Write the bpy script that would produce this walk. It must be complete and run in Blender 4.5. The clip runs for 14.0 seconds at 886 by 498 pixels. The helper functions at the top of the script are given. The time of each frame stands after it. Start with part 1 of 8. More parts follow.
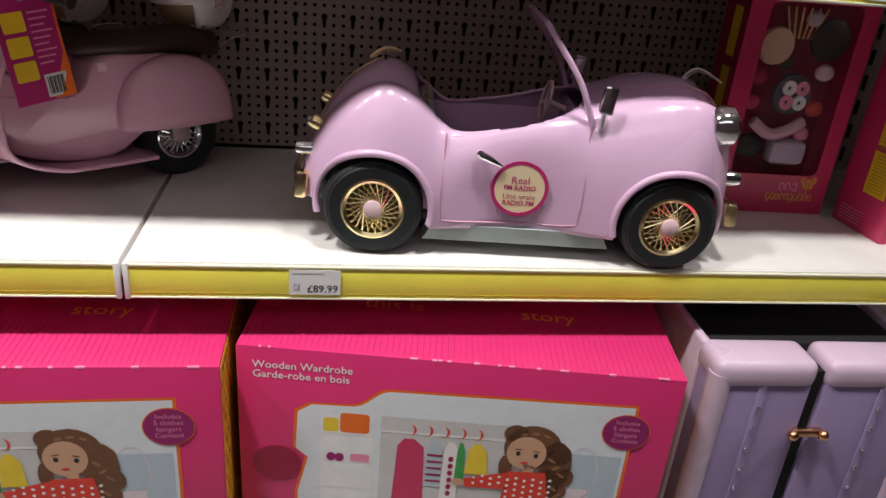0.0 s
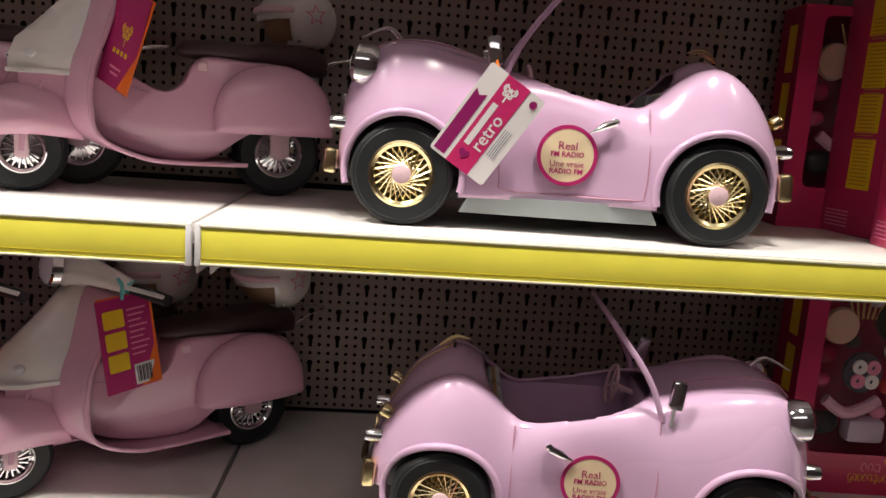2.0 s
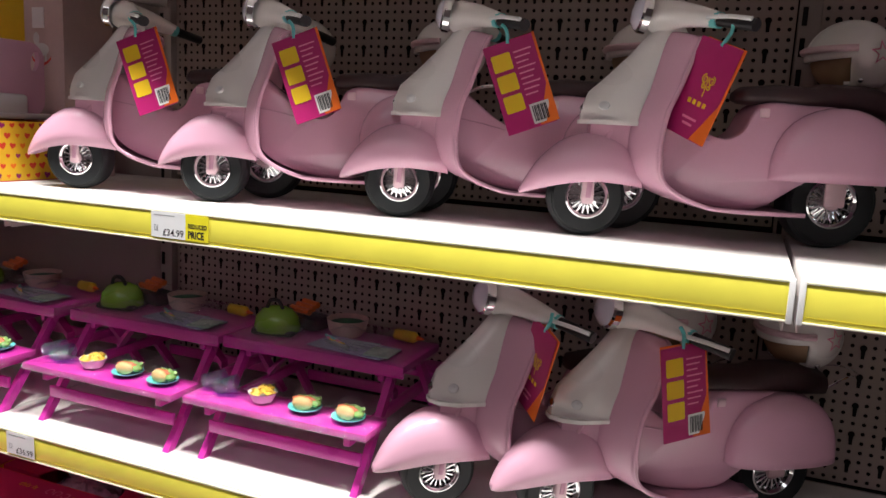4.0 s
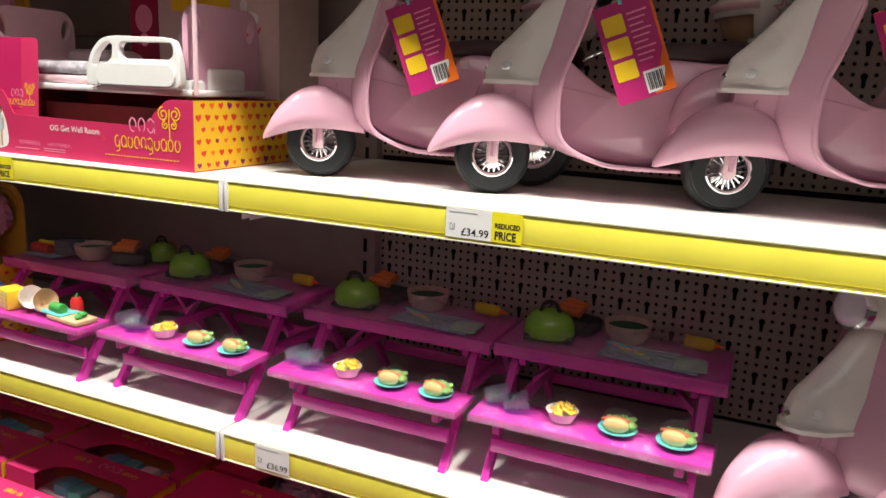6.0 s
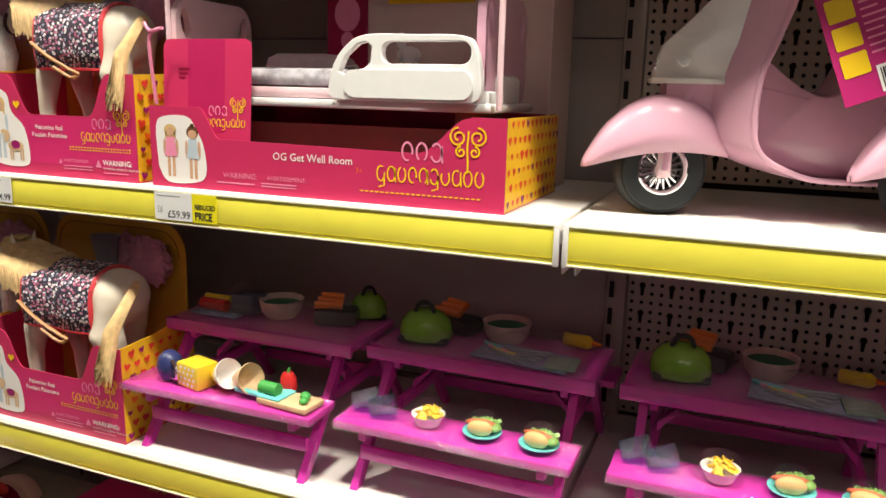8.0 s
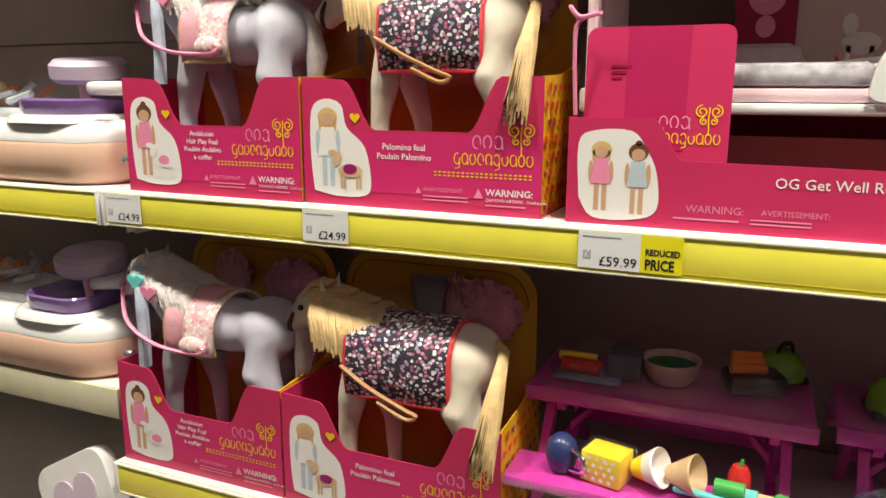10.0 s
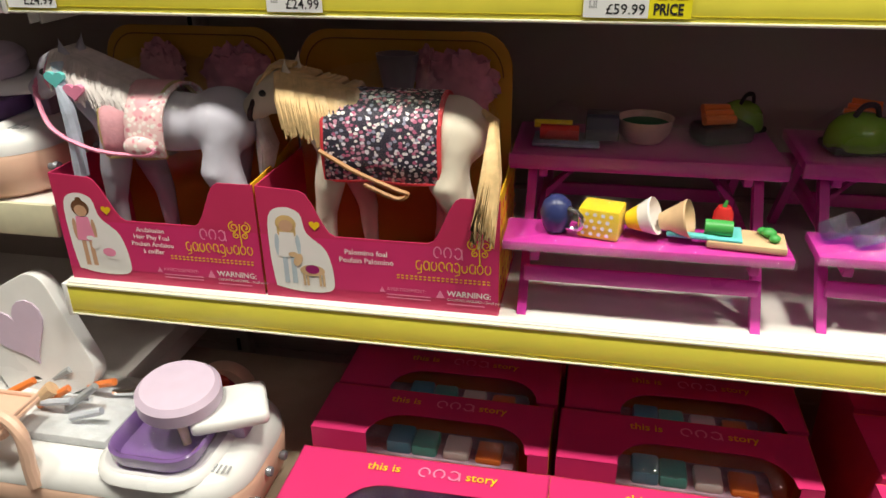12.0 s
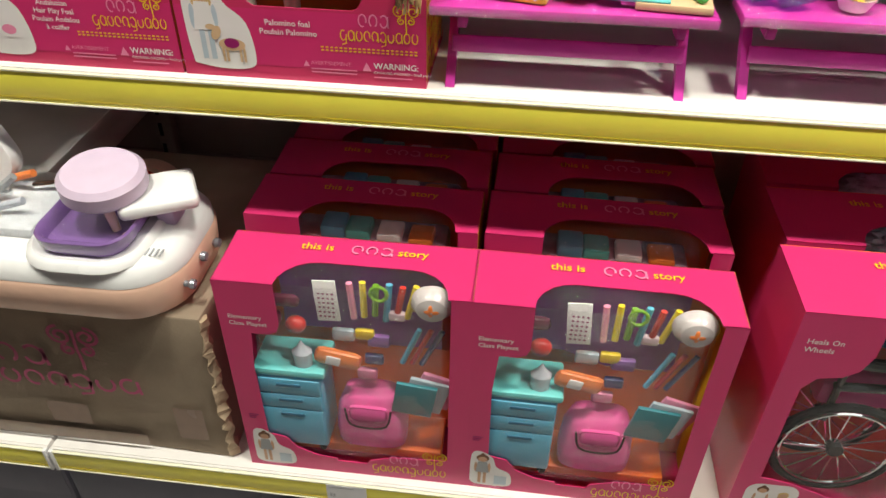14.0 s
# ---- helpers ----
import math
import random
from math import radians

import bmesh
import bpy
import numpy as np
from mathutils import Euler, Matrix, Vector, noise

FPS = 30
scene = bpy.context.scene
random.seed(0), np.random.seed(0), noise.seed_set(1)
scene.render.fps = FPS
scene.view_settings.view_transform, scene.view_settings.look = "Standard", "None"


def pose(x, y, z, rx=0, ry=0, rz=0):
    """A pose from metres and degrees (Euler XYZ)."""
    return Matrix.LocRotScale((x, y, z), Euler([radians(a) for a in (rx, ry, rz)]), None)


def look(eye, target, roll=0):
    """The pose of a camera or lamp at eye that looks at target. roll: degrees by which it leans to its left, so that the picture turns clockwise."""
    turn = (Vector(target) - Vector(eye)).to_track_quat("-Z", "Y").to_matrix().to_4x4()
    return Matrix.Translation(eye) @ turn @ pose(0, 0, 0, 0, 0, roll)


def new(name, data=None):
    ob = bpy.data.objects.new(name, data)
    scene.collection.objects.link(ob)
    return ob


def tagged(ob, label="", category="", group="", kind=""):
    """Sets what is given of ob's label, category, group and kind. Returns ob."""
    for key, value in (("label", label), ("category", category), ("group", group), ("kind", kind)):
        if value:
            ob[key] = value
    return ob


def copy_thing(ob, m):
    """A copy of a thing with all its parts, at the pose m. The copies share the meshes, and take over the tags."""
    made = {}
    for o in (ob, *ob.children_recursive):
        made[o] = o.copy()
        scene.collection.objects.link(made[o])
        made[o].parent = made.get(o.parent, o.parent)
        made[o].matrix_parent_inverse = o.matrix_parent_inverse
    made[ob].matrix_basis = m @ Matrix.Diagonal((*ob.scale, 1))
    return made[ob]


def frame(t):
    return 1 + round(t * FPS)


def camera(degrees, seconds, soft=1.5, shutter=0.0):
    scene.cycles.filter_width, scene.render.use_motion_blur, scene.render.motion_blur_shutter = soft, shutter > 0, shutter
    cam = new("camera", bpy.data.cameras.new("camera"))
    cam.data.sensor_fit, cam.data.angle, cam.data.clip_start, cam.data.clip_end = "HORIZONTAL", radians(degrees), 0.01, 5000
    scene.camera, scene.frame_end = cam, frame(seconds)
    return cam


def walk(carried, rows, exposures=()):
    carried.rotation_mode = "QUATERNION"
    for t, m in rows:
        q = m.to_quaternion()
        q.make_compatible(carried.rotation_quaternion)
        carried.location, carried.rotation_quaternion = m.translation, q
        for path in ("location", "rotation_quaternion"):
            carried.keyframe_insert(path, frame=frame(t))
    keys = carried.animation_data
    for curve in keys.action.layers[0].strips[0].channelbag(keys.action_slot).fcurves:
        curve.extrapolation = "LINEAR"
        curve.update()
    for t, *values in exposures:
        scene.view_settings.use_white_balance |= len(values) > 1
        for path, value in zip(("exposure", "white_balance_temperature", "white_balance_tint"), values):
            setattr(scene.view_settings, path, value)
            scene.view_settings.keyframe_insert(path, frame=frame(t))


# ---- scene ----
PATH = [
    (0, (0.268, -0.932, 1.39), (0.561, 0.855, 0.539), 5.1),
    (0.5, (0.274, -0.921, 1.434), (0.565, 0.944, 0.773), 5.1),
    (1, (0.271, -0.916, 1.473), (0.536, 1.011, 1.006), 4.7),
    (1.5, (0.269, -0.915, 1.495), (0.498, 1.041, 1.146), 4.3),
    (2, (0.239, -0.913, 1.503), (0.374, 1.052, 1.155), 4.0),
    (2.5, (0.176, -0.932, 1.503), (0.147, 1.036, 1.149), 3.8),
    (3, (0.094, -0.966, 1.499), (-0.133, 0.995, 1.174), 3.8),
    (3.5, (0.012, -0.979, 1.5), (-0.423, 0.951, 1.205), 2.9),
    (4, (-0.065, -0.936, 1.504), (-0.795, 0.898, 1.189), 3.0),
    (4.2, (-0.098, -0.915, 1.529), (-0.991, 0.842, 1.186), 2.5),
    (6.3, (-0.6, -0.951, 1.509), (-1.397, 0.833, 1.082), 2.4),
    (6.5, (-0.66, -0.917, 1.496), (-1.499, 0.854, 1.096), 2.9),
    (7, (-0.822, -0.891, 1.507), (-1.665, 0.884, 1.137), 0.8),
    (7.5, (-0.951, -0.876, 1.499), (-1.793, 0.885, 1.063), 2.3),
    (8, (-1.134, -0.87, 1.506), (-1.86, 0.947, 1.096), 1.4),
    (8.5, (-1.309, -0.881, 1.507), (-2.07, 0.927, 1.12), 0.8),
    (9, (-1.465, -0.841, 1.501), (-2.32, 0.931, 1.141), 1.0),
    (9.2, (-1.526, -0.8, 1.51), (-2.407, 0.961, 1.161), 0.7),
    (11.3, (-1.933, -0.855, 1.469), (-2.407, 0.964, 0.783), -1.0),
    (11.5, (-1.931, -0.855, 1.46), (-2.378, 0.952, 0.729), -1.1),
    (12, (-1.92, -0.859, 1.439), (-2.287, 0.907, 0.574), -0.8),
    (12.5, (-1.912, -0.866, 1.418), (-2.197, 0.859, 0.448), -0.6),
    (13, (-1.908, -0.88, 1.4), (-2.164, 0.799, 0.345), -0.1),
    (13.5, (-1.9, -0.892, 1.385), (-2.127, 0.725, 0.229), -0.0),
    (14, (-1.9, -0.898, 1.367), (-2.075, 0.671, 0.139), 0.9),
]
cam = camera(60.9, 14.0)
walk(cam, [(t, look(eye, target, roll)) for t, eye, target, roll in PATH], [(0, -0.14, 6400, 7), (0.5, -0.28, 7100, 4), (1, -0.22, 7200, 5), (2, -0.12, 6900, 9), (3.2, 0.14, 6400, 8), (4.2, 0.12, 6400, 7), (6.5, 0.16, 7000, 3), (8.5, 0.06, 7300, 2), (11.3, -0.08, 7200, 0), (14, -0.06, 6900, 0)])

# ---- light: ceiling spots over the aisle, and an added fill lamp under the dim shop ceiling ----
world = bpy.data.worlds.new("shop_air")
scene.world = world
world.use_nodes = True
world.node_tree.nodes["Background"].inputs[0].default_value = (0.9, 0.85, 0.9, 1)
world.node_tree.nodes["Background"].inputs[1].default_value = 0.02
scene.view_settings.exposure = 0.0
for sx, watts in ((-3.7, 13.0), (-2.6, 15.5), (-1.5, 16.5), (-0.4, 21.0), (0.7, 12.0), (1.8, 8.0)):
    lamp = bpy.data.lights.new("aisle_spot", "AREA")
    lamp.shape, lamp.size, lamp.energy, lamp.color = "DISK", 0.20, watts, (1.0, 0.96, 0.92)
    lamp.spread = radians(120)
    new("aisle_spot", lamp).matrix_world = look((sx, -0.49, 2.95), (sx, -0.11, 0.9))
# unseen fill lamp, added to lift fronts and back panels with broad light
fill = bpy.data.lights.new("ceiling_panel", "AREA")
fill.shape, fill.size, fill.size_y, fill.energy, fill.color = "RECTANGLE", 2.4, 0.9, 11.0, (1.0, 0.96, 1.0)
new("ceiling_panel", fill).matrix_world = look((-0.2, -2.1, 2.97), (-0.2, -1.0, 0.9))


# ---- materials ----
MATS = {}


def mat(name, col, rough=0.5, metal=0.0, vary=0.08, scale=40.0, bump=0.0, bscale=300.0, coat=0.0, trans=0.0, alpha=1.0, ior=1.45, spec=0.5):
    """A surface with grain at two scales."""
    if name in MATS:
        return MATS[name]
    m = bpy.data.materials.new(name)
    m.use_nodes = True
    nt = m.node_tree
    p = nt.nodes["Principled BSDF"]
    p.inputs["Roughness"].default_value = rough
    p.inputs["Metallic"].default_value = metal
    p.inputs["Coat Weight"].default_value = coat
    p.inputs["Transmission Weight"].default_value = trans
    p.inputs["Alpha"].default_value = alpha
    p.inputs["IOR"].default_value = ior
    p.inputs["Specular IOR Level"].default_value = spec
    tc = nt.nodes.new("ShaderNodeTexCoord")
    if vary > 0:
        n1, n2 = nt.nodes.new("ShaderNodeTexNoise"), nt.nodes.new("ShaderNodeTexNoise")
        n1.inputs["Scale"].default_value, n1.inputs["Detail"].default_value = scale, 6
        n2.inputs["Scale"].default_value, n2.inputs["Detail"].default_value = scale * 0.12, 3
        nt.links.new(tc.outputs["Object"], n1.inputs["Vector"])
        nt.links.new(tc.outputs["Object"], n2.inputs["Vector"])
        add = nt.nodes.new("ShaderNodeMath")
        nt.links.new(n1.outputs["Fac"], add.inputs[0])
        nt.links.new(n2.outputs["Fac"], add.inputs[1])
        ramp = nt.nodes.new("ShaderNodeMapRange")
        ramp.inputs["From Min"].default_value, ramp.inputs["From Max"].default_value = 0.7, 1.3
        ramp.inputs["To Min"].default_value, ramp.inputs["To Max"].default_value = 1 - vary, 1 + vary
        nt.links.new(add.outputs[0], ramp.inputs["Value"])
        mul = nt.nodes.new("ShaderNodeVectorMath")
        mul.operation = "SCALE"
        mul.inputs[0].default_value = col
        nt.links.new(ramp.outputs[0], mul.inputs["Scale"])
        nt.links.new(mul.outputs[0], p.inputs["Base Color"])
        rr = nt.nodes.new("ShaderNodeMapRange")
        rr.inputs["From Min"].default_value, rr.inputs["From Max"].default_value = 0.3, 0.7
        rr.inputs["To Min"].default_value, rr.inputs["To Max"].default_value = max(0.02, rough - 0.06), min(1, rough + 0.08)
        nt.links.new(n2.outputs["Fac"], rr.inputs["Value"])
        nt.links.new(rr.outputs[0], p.inputs["Roughness"])
    else:
        p.inputs["Base Color"].default_value = (*col, 1)
    if bump > 0:
        nb, b = nt.nodes.new("ShaderNodeTexNoise"), nt.nodes.new("ShaderNodeBump")
        nb.inputs["Scale"].default_value, nb.inputs["Detail"].default_value = bscale, 4
        nt.links.new(tc.outputs["Object"], nb.inputs["Vector"])
        nt.links.new(nb.outputs["Fac"], b.inputs["Height"])
        b.inputs["Strength"].default_value, b.inputs["Distance"].default_value = bump, 0.002
        nt.links.new(b.outputs[0], p.inputs["Normal"])
    MATS[name] = m
    return m


def clear_film(name, tint=(1, 1, 1), weight=0.1, rough=0.06):
    """Thin clear plastic: mostly see-through, with gloss."""
    if name in MATS:
        return MATS[name]
    m = bpy.data.materials.new(name)
    m.use_nodes = True
    nt = m.node_tree
    nt.nodes.clear()
    out, mix = nt.nodes.new("ShaderNodeOutputMaterial"), nt.nodes.new("ShaderNodeMixShader")
    tr, gl = nt.nodes.new("ShaderNodeBsdfTransparent"), nt.nodes.new("ShaderNodeBsdfGlossy")
    tr.inputs[0].default_value = (*tint, 1)
    gl.inputs["Roughness"].default_value = rough
    nz, b = nt.nodes.new("ShaderNodeTexNoise"), nt.nodes.new("ShaderNodeBump")
    nz.inputs["Scale"].default_value = 28
    b.inputs["Strength"].default_value, b.inputs["Distance"].default_value = 0.7, 0.01
    nt.links.new(nz.outputs["Fac"], b.inputs["Height"])
    nt.links.new(b.outputs[0], gl.inputs["Normal"])
    mix.inputs[0].default_value = weight
    nt.links.new(tr.outputs[0], mix.inputs[1])
    nt.links.new(gl.outputs[0], mix.inputs[2])
    nt.links.new(mix.outputs[0], out.inputs[0])
    MATS[name] = m
    return m


def floral(name, base, dots, scale=140.0, rough=0.75):
    """Dark cloth printed with small flowers."""
    if name in MATS:
        return MATS[name]
    m = bpy.data.materials.new(name)
    m.use_nodes = True
    nt = m.node_tree
    p = nt.nodes["Principled BSDF"]
    p.inputs["Roughness"].default_value = rough
    tc, vo, ra, mx = nt.nodes.new("ShaderNodeTexCoord"), nt.nodes.new("ShaderNodeTexVoronoi"), nt.nodes.new("ShaderNodeValToRGB"), nt.nodes.new("ShaderNodeMix")
    vo.inputs["Scale"].default_value = scale
    nt.links.new(tc.outputs["Object"], vo.inputs["Vector"])
    ra.color_ramp.interpolation = "CONSTANT"
    for i, c in enumerate(dots):
        el = ra.color_ramp.elements[0] if i == 0 else ra.color_ramp.elements.new(i / len(dots))
        el.color = (*c, 1)
    sep = nt.nodes.new("ShaderNodeSeparateColor")
    nt.links.new(vo.outputs["Color"], sep.inputs[0])
    nt.links.new(sep.outputs[0], ra.inputs[0])
    lt = nt.nodes.new("ShaderNodeMath")
    lt.operation, lt.inputs[1].default_value = "LESS_THAN", 0.50
    nt.links.new(vo.outputs["Distance"], lt.inputs[0])
    mx.data_type = "RGBA"
    nt.links.new(lt.outputs[0], mx.inputs[0])
    mx.inputs[6].default_value = (*base, 1)
    nt.links.new(ra.outputs[0], mx.inputs[7])
    nt.links.new(mx.outputs[2], p.inputs["Base Color"])
    MATS[name] = m
    return m


WHITE_SHELF = mat("shelf_enamel", (0.78, 0.74, 0.72), 0.42, vary=0.06, scale=18, bump=0.05, bscale=500)
YELLOW = mat("yellow_card_strip", (0.88, 0.79, 0.10), 0.35, vary=0.07, scale=14, coat=0.4)
STRIP_EDGE = mat("clear_strip_edge", (0.82, 0.80, 0.62), 0.25, vary=0.05, coat=0.6)
WHITE_PLASTIC = mat("white_plastic", (0.80, 0.79, 0.80), 0.3, vary=0.03, coat=0.2)
PEG = mat("peg_panel_enamel", (0.44, 0.36, 0.33), 0.5, vary=0.06, scale=9, bump=0.04)
PLAIN_BACK = mat("back_panel_enamel", (0.40, 0.33, 0.31), 0.55, vary=0.06, scale=6)
# near-black that paints the shade of holes, slots and gaps
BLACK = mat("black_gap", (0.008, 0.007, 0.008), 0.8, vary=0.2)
DARK = mat("dark_plastic", (0.02, 0.018, 0.02), 0.4, vary=0.15)
PINK_CAR = mat("pink_gloss_plastic", (0.66, 0.43, 0.62), 0.26, vary=0.035, scale=8, coat=0.7)
PINK_SCOOT = mat("pink_moulded_plastic", (0.72, 0.40, 0.53), 0.27, vary=0.04, scale=9, coat=0.5)
PINK_LIGHT = mat("pale_pink_plastic", (0.80, 0.56, 0.62), 0.35, vary=0.04)
CREAM = mat("cream_plastic", (0.86, 0.82, 0.80), 0.28, vary=0.05, scale=12, coat=0.4)
RUBBER = mat("black_rubber", (0.012, 0.014, 0.016), 0.55, vary=0.2, bump=0.1)
GOLD_DIM = mat("dim_gold_dish", (0.20, 0.15, 0.07), 0.35, 0.85, vary=0.1)
GOLD = mat("gold_plating", (0.93, 0.78, 0.44), 0.2, 1.0, vary=0.04)
CHROME = mat("chrome_plating", (0.82, 0.83, 0.85), 0.1, 1.0, vary=0.03)
GREY_SILL = mat("grey_plastic", (0.36, 0.40, 0.40), 0.45, vary=0.05)
SEAT_BROWN = mat("dark_brown_vinyl", (0.045, 0.02, 0.022), 0.5, vary=0.15, bump=0.15, bscale=600)
TAN = mat("tan_vinyl", (0.42, 0.20, 0.08), 0.5, vary=0.1)
CRIMSON = mat("crimson_card", (0.58, 0.032, 0.12), 0.36, vary=0.05, scale=10, coat=0.15, bump=0.05, bscale=700)
MAGENTA_CARD = mat("magenta_card", (0.64, 0.030, 0.16), 0.34, vary=0.05, scale=10, coat=0.2, bump=0.05, bscale=700)
# dark red for prints, and for crimson card painted as shaded
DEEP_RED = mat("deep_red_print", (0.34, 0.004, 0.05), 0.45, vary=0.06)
PURPLE_INK = mat("purple_ink", (0.30, 0.01, 0.13), 0.45, vary=0.05)
INK_YELLOW = mat("yellow_ink", (0.85, 0.55, 0.02), 0.4, vary=0.04)
INK_PINK = mat("pink_ink", (0.83, 0.27, 0.44), 0.4, vary=0.04)
INK_WHITE = mat("white_ink", (0.84, 0.80, 0.80), 0.4, vary=0.02)
INK_BLACK = mat("black_ink", (0.02, 0.02, 0.025), 0.5, vary=0.05)
INK_GREY = mat("grey_ink", (0.35, 0.36, 0.38), 0.5, vary=0.05)
INK_RED = mat("red_ink", (0.72, 0.05, 0.03), 0.45, vary=0.04)
INK_ORANGE = mat("orange_card", (0.84, 0.16, 0.015), 0.42, vary=0.05)
MUSTARD = mat("mustard_card", (0.55, 0.30, 0.035), 0.5, vary=0.08, scale=12)
YELLOW_CARD = mat("yellow_heart_card", (0.85, 0.50, 0.03), 0.42, vary=0.06)
SKIN_INK = mat("doll_tan_ink", (0.62, 0.36, 0.23), 0.45, vary=0.05)
HAIR_INK = mat("brown_hair_ink", (0.16, 0.065, 0.03), 0.5, vary=0.2)
BLOND_INK = mat("blond_hair_ink", (0.68, 0.46, 0.2), 0.5, vary=0.1)
BLUE_INK = mat("pale_blue_ink", (0.50, 0.58, 0.66), 0.45, vary=0.06)
PAPER = mat("label_paper", (0.80, 0.80, 0.82), 0.45, vary=0.03)
BENCH = mat("hot_pink_plastic", (0.62, 0.04, 0.38), 0.3, vary=0.06, scale=14, coat=0.35, bump=0.08, bscale=120)
CARDBOARD = mat("brown_cardboard", (0.33, 0.255, 0.185), 0.8, vary=0.16, scale=14, bump=0.2, bscale=160)
CARDBOARD_TORN = mat("torn_cardboard_edge", (0.50, 0.38, 0.26), 0.9, vary=0.25, scale=60, bump=0.8, bscale=140)
TAPE = mat("brown_tape", (0.30, 0.20, 0.15), 0.25, vary=0.1, coat=0.5)
LAVENDER = mat("lavender_plastic", (0.52, 0.40, 0.60), 0.35, vary=0.05)
PALE_LAV = mat("pale_lavender_plastic", (0.60, 0.48, 0.62), 0.4, vary=0.04)
PURPLE_CLEAR = mat("purple_basin_plastic", (0.22, 0.12, 0.34), 0.15, vary=0.08, coat=0.6)
PEACH = mat("peach_plastic", (0.78, 0.50, 0.38), 0.35, vary=0.04, coat=0.2)
TRUNK_BODY = mat("purple_trunk_vinyl", (0.30, 0.22, 0.40), 0.45, vary=0.06, bump=0.05)
TRUNK_EDGE = mat("lilac_trunk_trim", (0.62, 0.46, 0.60), 0.28, vary=0.04, coat=0.4)
COPPER = mat("rose_gold_clasp", (0.75, 0.40, 0.22), 0.22, 1.0, vary=0.05)
HORSE_GREY = mat("pale_flocked_grey", (0.52, 0.50, 0.60), 0.85, vary=0.14, scale=14, bump=0.15, bscale=900)
HORSE_CREAM = mat("cream_flocked_coat", (0.74, 0.66, 0.56), 0.85, vary=0.14, scale=14, bump=0.15, bscale=900)
HAIR_BLOND = mat("blond_hair_fibre", (0.72, 0.50, 0.26), 0.45, vary=0.25, scale=90)
HAIR_WHITE = mat("silver_hair_fibre", (0.66, 0.60, 0.60), 0.5, vary=0.2, scale=90)
PINK_CLOTH = mat("pink_quilted_cloth", (0.72, 0.36, 0.42), 0.85, vary=0.15, scale=60, bump=0.5, bscale=260)
RED_TRIM = mat("red_binding_cloth", (0.72, 0.05, 0.07), 0.7, vary=0.1)
FLORAL_DARK = floral("dark_floral_cloth", (0.02, 0.015, 0.035), [(0.75, 0.7, 0.78), (0.55, 0.25, 0.35), (0.02, 0.015, 0.035), (0.3, 0.3, 0.42), (0.8, 0.75, 0.75), (0.45, 0.1, 0.2)], 210)
FLORAL_PINK = floral("pink_floral_cloth", (0.75, 0.5, 0.52), [(0.82, 0.7, 0.7), (0.7, 0.25, 0.32), (0.75, 0.5, 0.52), (0.8, 0.75, 0.72)], 180)
TEAL = mat("teal_plastic", (0.10, 0.52, 0.48), 0.35, vary=0.05)
TURQ = mat("turquoise_plastic", (0.16, 0.62, 0.62), 0.3, vary=0.05, coat=0.3)
BLUE_CAB = mat("blue_cabinet_plastic", (0.10, 0.38, 0.55), 0.35, vary=0.05, coat=0.2)
GREEN_LIME = mat("lime_green_plastic", (0.20, 0.40, 0.04), 0.25, vary=0.06, coat=0.5)
GREEN = mat("leaf_green_plastic", (0.06, 0.36, 0.08), 0.4, vary=0.12)
BUN = mat("bread_brown_plastic", (0.72, 0.45, 0.20), 0.55, vary=0.15, scale=60)
SAUSAGE = mat("sausage_plastic", (0.52, 0.12, 0.05), 0.4, vary=0.1)
CHIPS = mat("yellow_crisps", (0.84, 0.56, 0.06), 0.5, vary=0.15, scale=80)
RED_PLASTIC = mat("red_plastic", (0.62, 0.03, 0.03), 0.35, vary=0.08)
ORANGE_PLASTIC = mat("orange_plastic", (0.84, 0.22, 0.05), 0.35, vary=0.06)
YELLOW_PLASTIC = mat("yellow_plastic", (0.84, 0.60, 0.04), 0.35, vary=0.06)
BLUE_CUP = clear_film("blue_clear_cup", (0.80, 0.88, 1.0), 0.22, 0.12)
NAVY = mat("navy_plastic", (0.03, 0.04, 0.14), 0.3, vary=0.1, coat=0.4)
WOOD_TOY = mat("pale_wood_plastic", (0.66, 0.44, 0.26), 0.5, vary=0.15, scale=40)
BOWL = mat("pale_pink_bowl", (0.66, 0.46, 0.42), 0.4, vary=0.2, scale=50)
BACKPACK = mat("pink_nylon", (0.80, 0.10, 0.36), 0.6, vary=0.12, bump=0.4, bscale=90)
STICKER = mat("cream_sticker", (0.80, 0.64, 0.42), 0.4, vary=0.04)
STICKER_RIM = mat("plum_sticker_rim", (0.45, 0.02, 0.14), 0.35, vary=0.04)
FLOOR_MAT = mat("shop_floor_vinyl", (0.30, 0.28, 0.27), 0.35, vary=0.12, scale=5)
WALL_MAT = mat("shop_wall_paint", (0.30, 0.24, 0.26), 0.7, vary=0.06, scale=3)
CEIL_MAT = mat("ceiling_paint", (0.35, 0.33, 0.34), 0.8, vary=0.06, scale=3)
FILM = clear_film("clear_blister", weight=0.12)
WRAP = clear_film("clear_wrap", weight=0.09, rough=0.1)
BLISTER = clear_film("moulded_blister", weight=0.17, rough=0.07)
FILM_BAG = clear_film("clear_bag", weight=0.07, rough=0.12)
GLASSY = clear_film("tinted_screen", (0.85, 0.7, 0.78), 0.16, 0.05)


